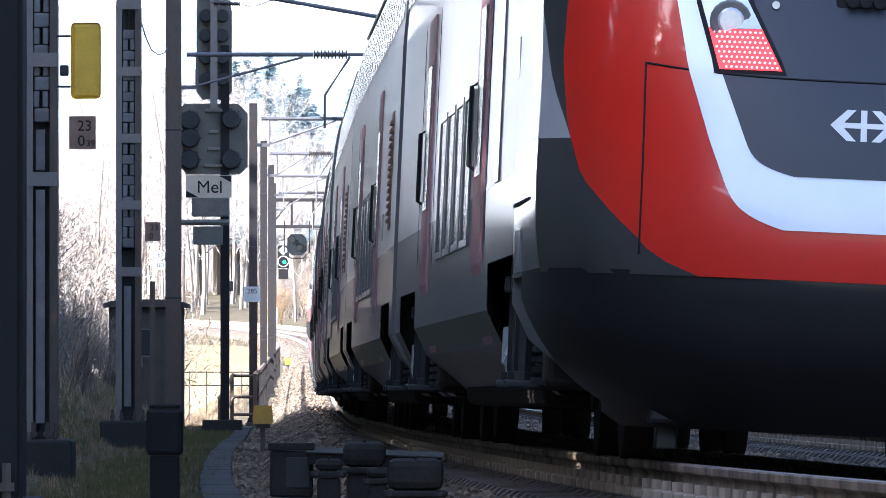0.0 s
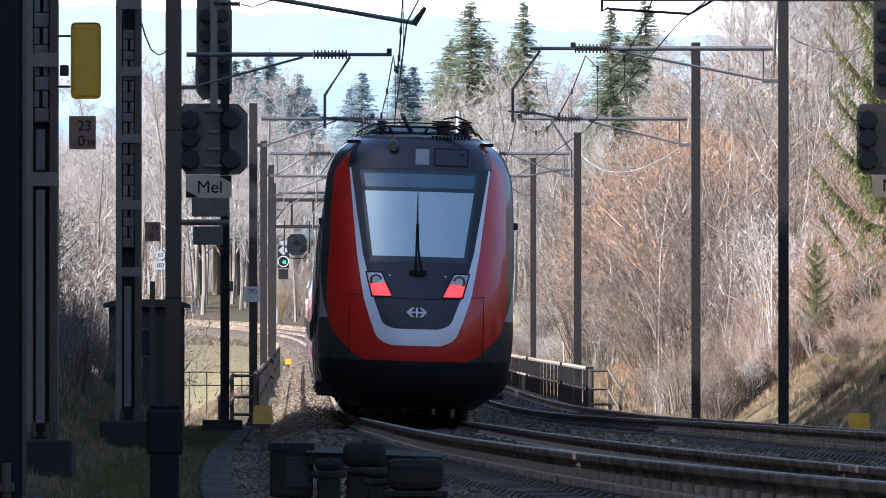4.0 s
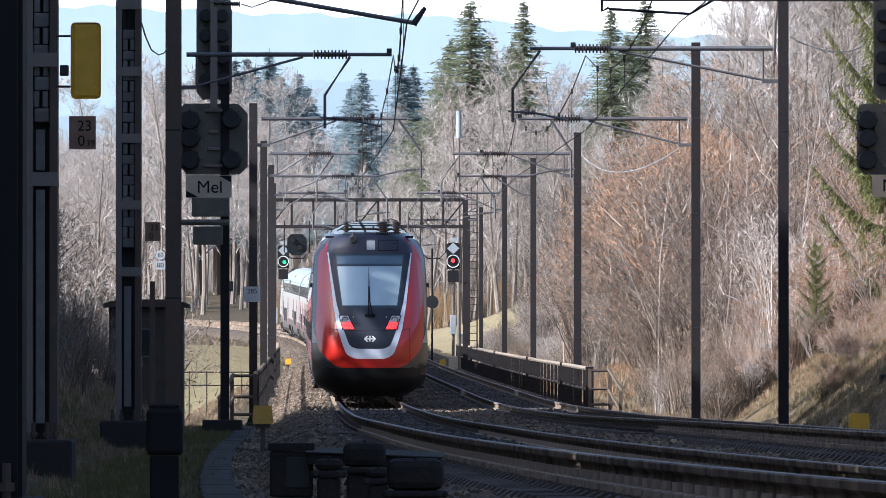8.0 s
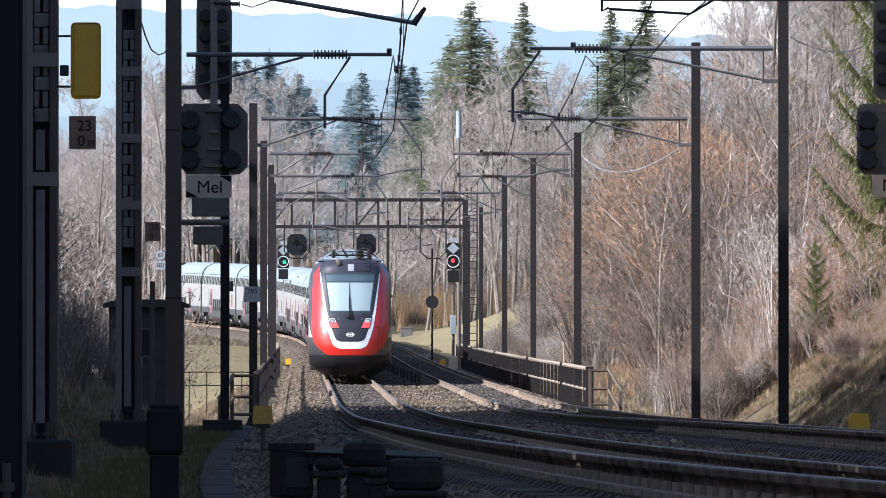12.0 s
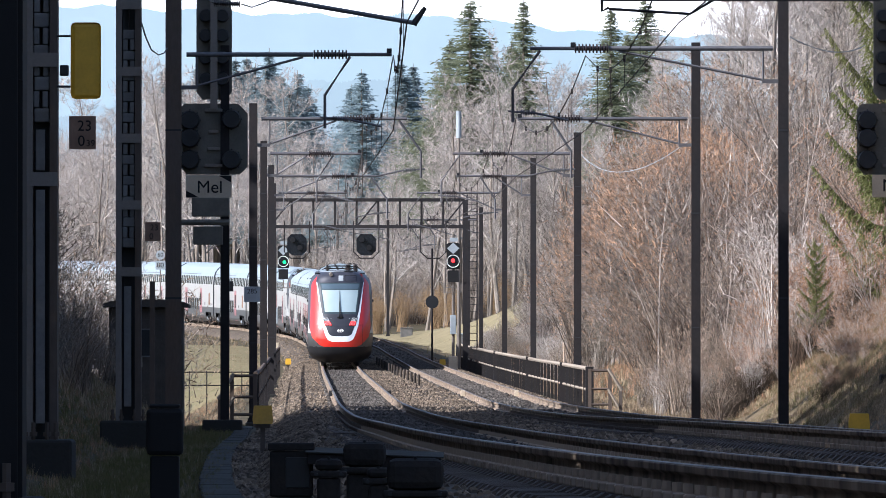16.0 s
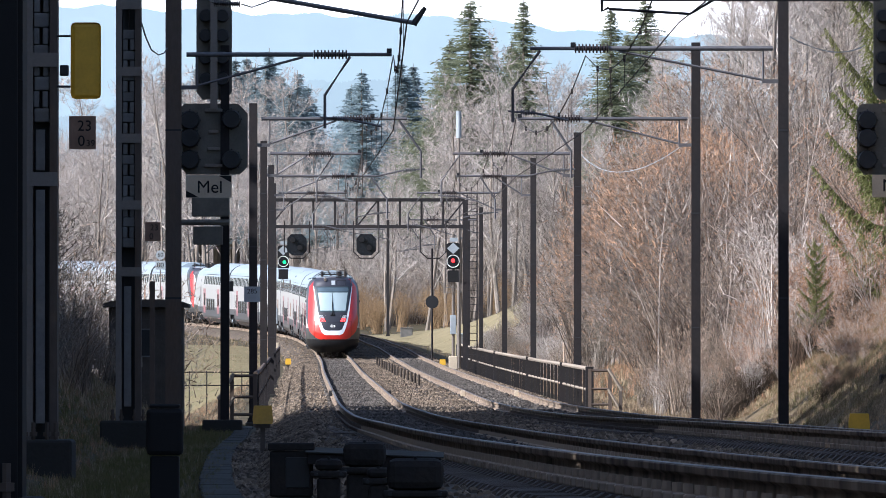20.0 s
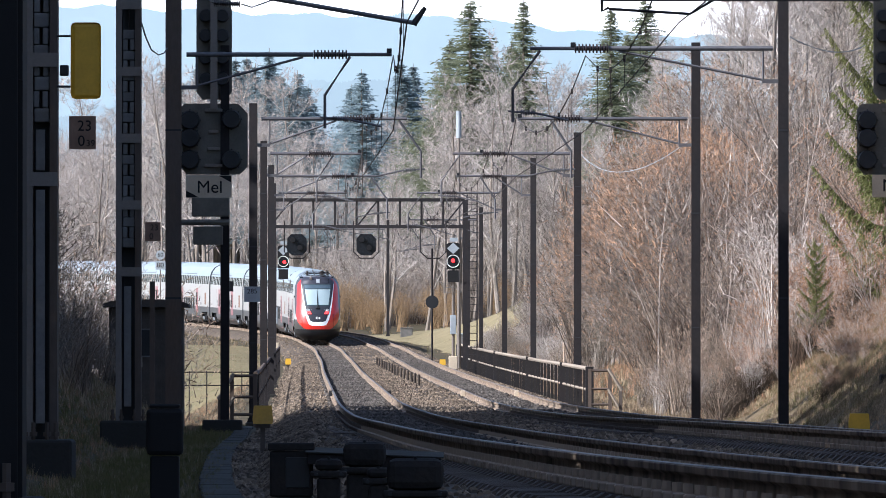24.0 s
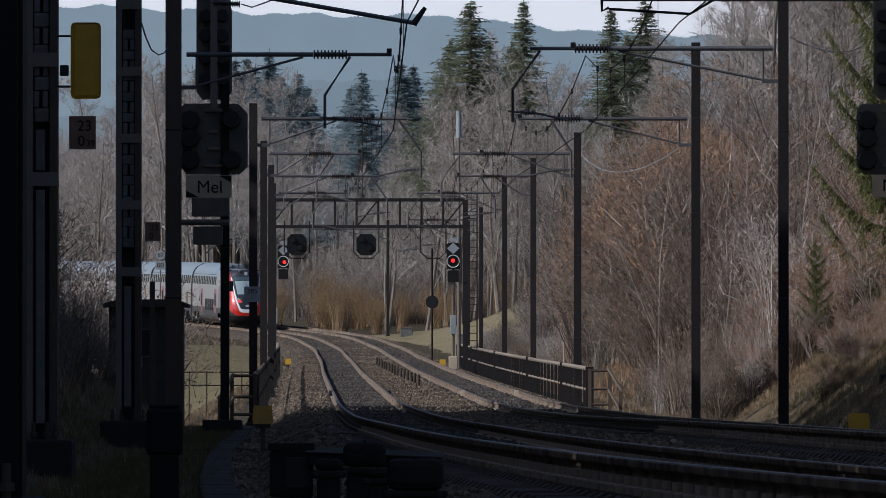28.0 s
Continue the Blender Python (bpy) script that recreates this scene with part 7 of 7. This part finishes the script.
# thicket along the foot of the hill
for i in range(115):
    d = rng.uniform(250, 560)
    mid = float(line_x(d)) + SECOND / 2
    x = mid + 7.5 + abs(rng.gauss(0, 1)) * 7
    if x / d > 0.054 or 505 < d < 585 and x - mid < 11.5:
        continue
    plant(SHRUBS + PALE[:1] if x - mid > 17 else SHRUBS + DUSKY if i % 4 == 0 else SHRUBS, rng, x, d, rng.uniform(0.7, 1.15))
# a spreading bare tree before the spruces
plant(TREES[:1], rng, 5.0, 650, (24.6 - float(ground_z(5.0, 650))) / 17)
# young trees that close the wood above the thicket
for i in range(26):
    d = rng.uniform(430, 560)
    plant(TREES, rng, rng.uniform(0.03, 0.047) * d, d, rng.uniform(0.5, 0.7))
# tall mounded bushes over the thicket
for i in range(26):
    d = rng.uniform(285, 430)
    x = float(line_x(d)) + SECOND / 2 + rng.uniform(8.5, 17)
    if x / d < 0.05:
        plant(RUSSETS if 0.021 < x / d < 0.034 else MOUNDS, rng, x, d, rng.uniform(0.8, 1.15), 0.3)
for x, d, s in ((8.4, 338, 1.0), (7.0, 356, 0.95), (10.6, 352, 1.0), (6.9, 304, 0.42), (8.6, 312, 0.5), (9.9, 322, 0.7)):
    plant(RUSSETS, rng, x, d, s, 0.3)
for x, d, top in ((7.9, 322, 8.6), (9.4, 330, 8.9), (6.9, 330, 7.4), (10.8, 324, 8.0)):
    plant(RUSSETS, rng, x, d, (top - float(ground_z(x, d))) / 6.6)
for x, d, s in ((8.6, 296, 1.0), (9.8, 308, 1.1), (8.0, 282, 0.7), (10.6, 290, 0.9), (11.5, 270, 0.6), (9.3, 262, 0.5), (7.7, 342, 1.1), (8.6, 352, 1.2), (9.6, 345, 1.1), (10.6, 335, 1.0), (7.0, 330, 0.8), (9.4, 325, 1.0), (10.4, 318, 0.9), (8.6, 360, 1.2), (6.9, 318, 0.6), (6.8, 308, 0.55), (7.6, 300, 0.75), (8.9, 330, 1.1), (7.9, 326, 0.95)):
    plant(DUSKY, rng, x, d, s, 0.3)
# low brush along the foot of the slope
for i in range(34):
    d = rng.uniform(245, 430)
    x = float(line_x(d)) + SECOND / 2 + rng.uniform(6.2, 9.0)
    if x / d < 0.05:
        plant(SHRUBS, rng, x, d, rng.uniform(0.3, 0.6))
for i in range(22):
    d = rng.uniform(236, 275)
    plant(SHRUBS, rng, float(line_x(d)) + SECOND / 2 + rng.uniform(6.4, 9.6), d, rng.uniform(0.25, 0.55))
# beech shrubs with leaves, and pale saplings, on the slope
for i in range(60):
    d = rng.uniform(240, 268) if i < 30 else rng.uniform(262, 330) if i < 44 else rng.uniform(330, 470)
    x = float(line_x(d)) + SECOND / 2 + rng.uniform(8.6 if i < 30 else 10.0, 17)
    if x / d < 0.056:
        plant(LEAFY, rng, x, d, rng.uniform(0.3, 0.75) if i < 30 else rng.uniform(0.6, 1.2))
for i in range(64):
    d = rng.uniform(262, 520)
    x = float(line_x(d)) + SECOND / 2 + 7.2 + abs(rng.gauss(0, 1)) * 5
    if x / d < 0.054:
        plant(SAPLINGS, rng, x, d, rng.uniform(0.5, 1.1))
# dry orange bushes beyond the curve
for i in range(44):
    d = rng.uniform(666, 730)
    x = float(line_x(d)) + SECOND + rng.uniform(5.5, 26)
    plant(REEDS, rng, x, d, rng.uniform(0.6, 1.1))
# thicket that fills the wood behind the curve
for i in range(58):
    d = rng.uniform(700, 775)
    x = rng.uniform(-0.016, 0.008) * d
    if x > float(line_x(d)) + SECOND + 8:
        plant(MOUNDS[1:2] + MOUNDS[1:2] + MOUNDS[:1], rng, x, d, rng.uniform(0.7, 1.25), 0.3)
for i in range(30):
    d = rng.uniform(470, 545)
    x = float(line_x(d)) + SECOND / 2 + rng.uniform(6.6, 8.4)
    plant(SHRUBS, rng, x, d, rng.uniform(0.25, 0.45), 0.1)
# dark bramble along the grassy cutting's end, partly for the shade band there
for i in range(48):
    f = i / 47
    x, d = 7.2 + 6.2 * f + rng.uniform(-0.15, 0.15), 238 + rng.uniform(0, 4)
    plant(BRAMBLE, rng, x, d, rng.uniform(0.20, 0.32), 0.15)
# brambles on the near slope
for i in range(20):
    d = rng.uniform(232, 300)
    x = float(line_x(d)) + SECOND / 2 + rng.uniform(9.0, 17)
    if x / d < 0.056:
        plant(SHRUBS[:2], rng, x, d, rng.uniform(0.25, 0.5))
# scrub on the left bank and below the line
for i in range(56):
    d = rng.uniform(125, 200) if i < 34 else rng.uniform(240, 430)
    mid = float(line_x(d)) + SECOND / 2
    x = mid - (rng.uniform(8.4, 12.5) if i < 34 else rng.uniform(9.5, 20))
    plant(SHRUBS[:2], rng, x, d, 0.17 if -0.028 < x / d < -0.02 else 0.5)
for i in range(14):
    d = rng.uniform(140, 200)
    x = float(line_x(d)) + SECOND / 2 - rng.uniform(7.4, 9.5)
    plant(SHRUBS[:2], rng, x, d, 0.15 if -0.028 < x / d < -0.02 else rng.uniform(0.25, 0.5))
# shaded brush that closes the left bank
for i in range(20):
    d = rng.uniform(196, 232)
    plant(SHRUBS[:2] + DUSKY, rng, -rng.uniform(0.0375, 0.049) * d, d, rng.uniform(0.4, 0.7), 0.2)
# thick brush behind the hut
for i in range(22):
    d = rng.uniform(285, 360)
    plant(SHRUBS, rng, rng.uniform(-0.0475 * d, -0.036 * d), d, rng.uniform(0.9, 1.4), 0.2)
for i in range(18):
    d = rng.uniform(243, 262)
    plant(LEAFY, rng, rng.uniform(9.2, 13.6), d, rng.uniform(0.4, 0.8), 0.1)
rng = random.Random(78)
for x, d, size in ((10.2, 232, 0.45), (10.9, 235, 0.6), (11.4, 230, 0.5), (9.4, 236, 0.35), (11.0, 226, 0.35), (10.0, 228, 0.3), (8.7, 238, 0.3)):
    plant(LEAFY, rng, x, d, size)
# bramble runners and leaf drifts on the turf of the cutting
for i in range(20):
    d = rng.uniform(205, 238)
    plant(BRAMBLE, rng, rng.uniform(0.040, 0.0475) * d, d, rng.uniform(0.10, 0.18), 0.1)
for i in range(22):
    d = rng.uniform(212, 240)
    plant(LEAFY, rng, rng.uniform(0.0405, 0.0475) * d, d, rng.uniform(0.14, 0.3), 0.08)
for i in range(11):
    d = rng.uniform(285, 335)
    plant(MOUNDS, rng, rng.uniform(-0.047, -0.0365) * d, d, rng.uniform(1.05, 1.35))
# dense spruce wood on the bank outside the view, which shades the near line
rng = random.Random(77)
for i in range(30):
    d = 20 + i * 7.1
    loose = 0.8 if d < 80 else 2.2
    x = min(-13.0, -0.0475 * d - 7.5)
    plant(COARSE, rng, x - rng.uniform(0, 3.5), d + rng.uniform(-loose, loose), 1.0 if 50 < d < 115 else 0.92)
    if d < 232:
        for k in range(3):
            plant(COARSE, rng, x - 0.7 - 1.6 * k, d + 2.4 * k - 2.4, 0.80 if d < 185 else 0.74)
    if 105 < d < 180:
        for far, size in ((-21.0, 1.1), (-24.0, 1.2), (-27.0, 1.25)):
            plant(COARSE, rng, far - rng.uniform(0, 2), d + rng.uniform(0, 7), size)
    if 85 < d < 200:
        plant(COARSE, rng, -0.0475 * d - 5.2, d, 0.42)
# bare trees and bushes on the cutting slope beside the view
for i in range(24):
    d = -20 + i * 8.6
    x = max(12.0, 0.0475 * d + 5.0)
    plant(RUSSETS + MOUNDS, rng, x + rng.uniform(0, 2), d, 0.75, 0.2)
    plant(TREES, rng, x + rng.uniform(3, 6), d + 4, 0.6, 0.2)


def far_wood():
    """Countless grey stems and branches at the back of the wood."""
    rng = np.random.default_rng(12)
    verts, faces = [], []
    for k in range(8200):
        d = rng.uniform(965, 1120)
        x = rng.uniform(-0.054, 0.056) * d
        if abs(x - float(line_x(min(d, 1149.0)))) < 8:
            continue
        z, h = float(ground_z(x, d)) - 0.5, rng.uniform(7, 19)
        w, lean = rng.uniform(0.03, 0.09), rng.normal(0, 0.06)
        i = len(verts)
        verts += [(x - w, d, z), (x + w, d, z), (x + lean * h + w * 0.25, d, z + h), (x + lean * h - w * 0.25, d, z + h)]
        faces.append((i, i + 1, i + 2, i + 3))
        for b in range(12):
            f, s, up = rng.uniform(0.2, 0.95), rng.choice((-1, 1)) * rng.uniform(0.5, 3.0), rng.uniform(0.6, 3.2)
            px, pz = x + lean * h * f, z + h * f
            i = len(verts)
            verts += [(px, d, pz - 0.03), (px, d, pz + 0.04), (px + s, d + rng.uniform(-1, 1), pz + up)]
            faces.append((i, i + 1, i + 2))
    ob = new("far_wood", arrays_mesh("far_wood", verts, faces, M_TWIG))
    tagged(ob, "dense grey-brown leafless wood in the distance", "wood", kind="stuff")


far_wood()


# ---- far distance ----
def far_hill(d, heights, x0, x1, seed, ragged, material, label):
    rng = random.Random(seed)
    verts, faces = [], []
    n = 1500
    for i in range(n + 1):
        f = i / n
        x = x0 + (x1 - x0) * f
        h = float(np.interp(f, np.linspace(0, 1, len(heights)), heights)) + ragged * (rng.uniform(-0.8, 0.8) + 1.4 * math.sin(f * 70) + 0.9 * math.sin(f * 163 + 1))
        verts += [(x, d, -30), (x, d, h)]
    for i in range(n):
        a = 2 * i
        faces.append((a, a + 2, a + 3, a + 1))
    ob = new("backdrop_hill", arrays_mesh("backdrop_hill", verts, faces, material))
    tagged(ob, label, "hill", kind="structure")


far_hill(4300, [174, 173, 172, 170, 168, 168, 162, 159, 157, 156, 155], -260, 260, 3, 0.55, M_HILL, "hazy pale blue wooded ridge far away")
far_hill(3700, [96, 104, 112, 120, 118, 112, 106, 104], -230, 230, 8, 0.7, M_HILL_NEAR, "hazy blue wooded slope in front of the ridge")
sky_wall = new("backdrop_sky", arrays_mesh("backdrop_sky", [(-420, 4700, -50), (420, 4700, -50), (420, 4700, 420), (-420, 4700, 420)], [(0, 1, 2, 3)], M_SKYGLOW))
tagged(sky_wall, "bright hazy white sky above the ridge", "sky", kind="structure")

motions()
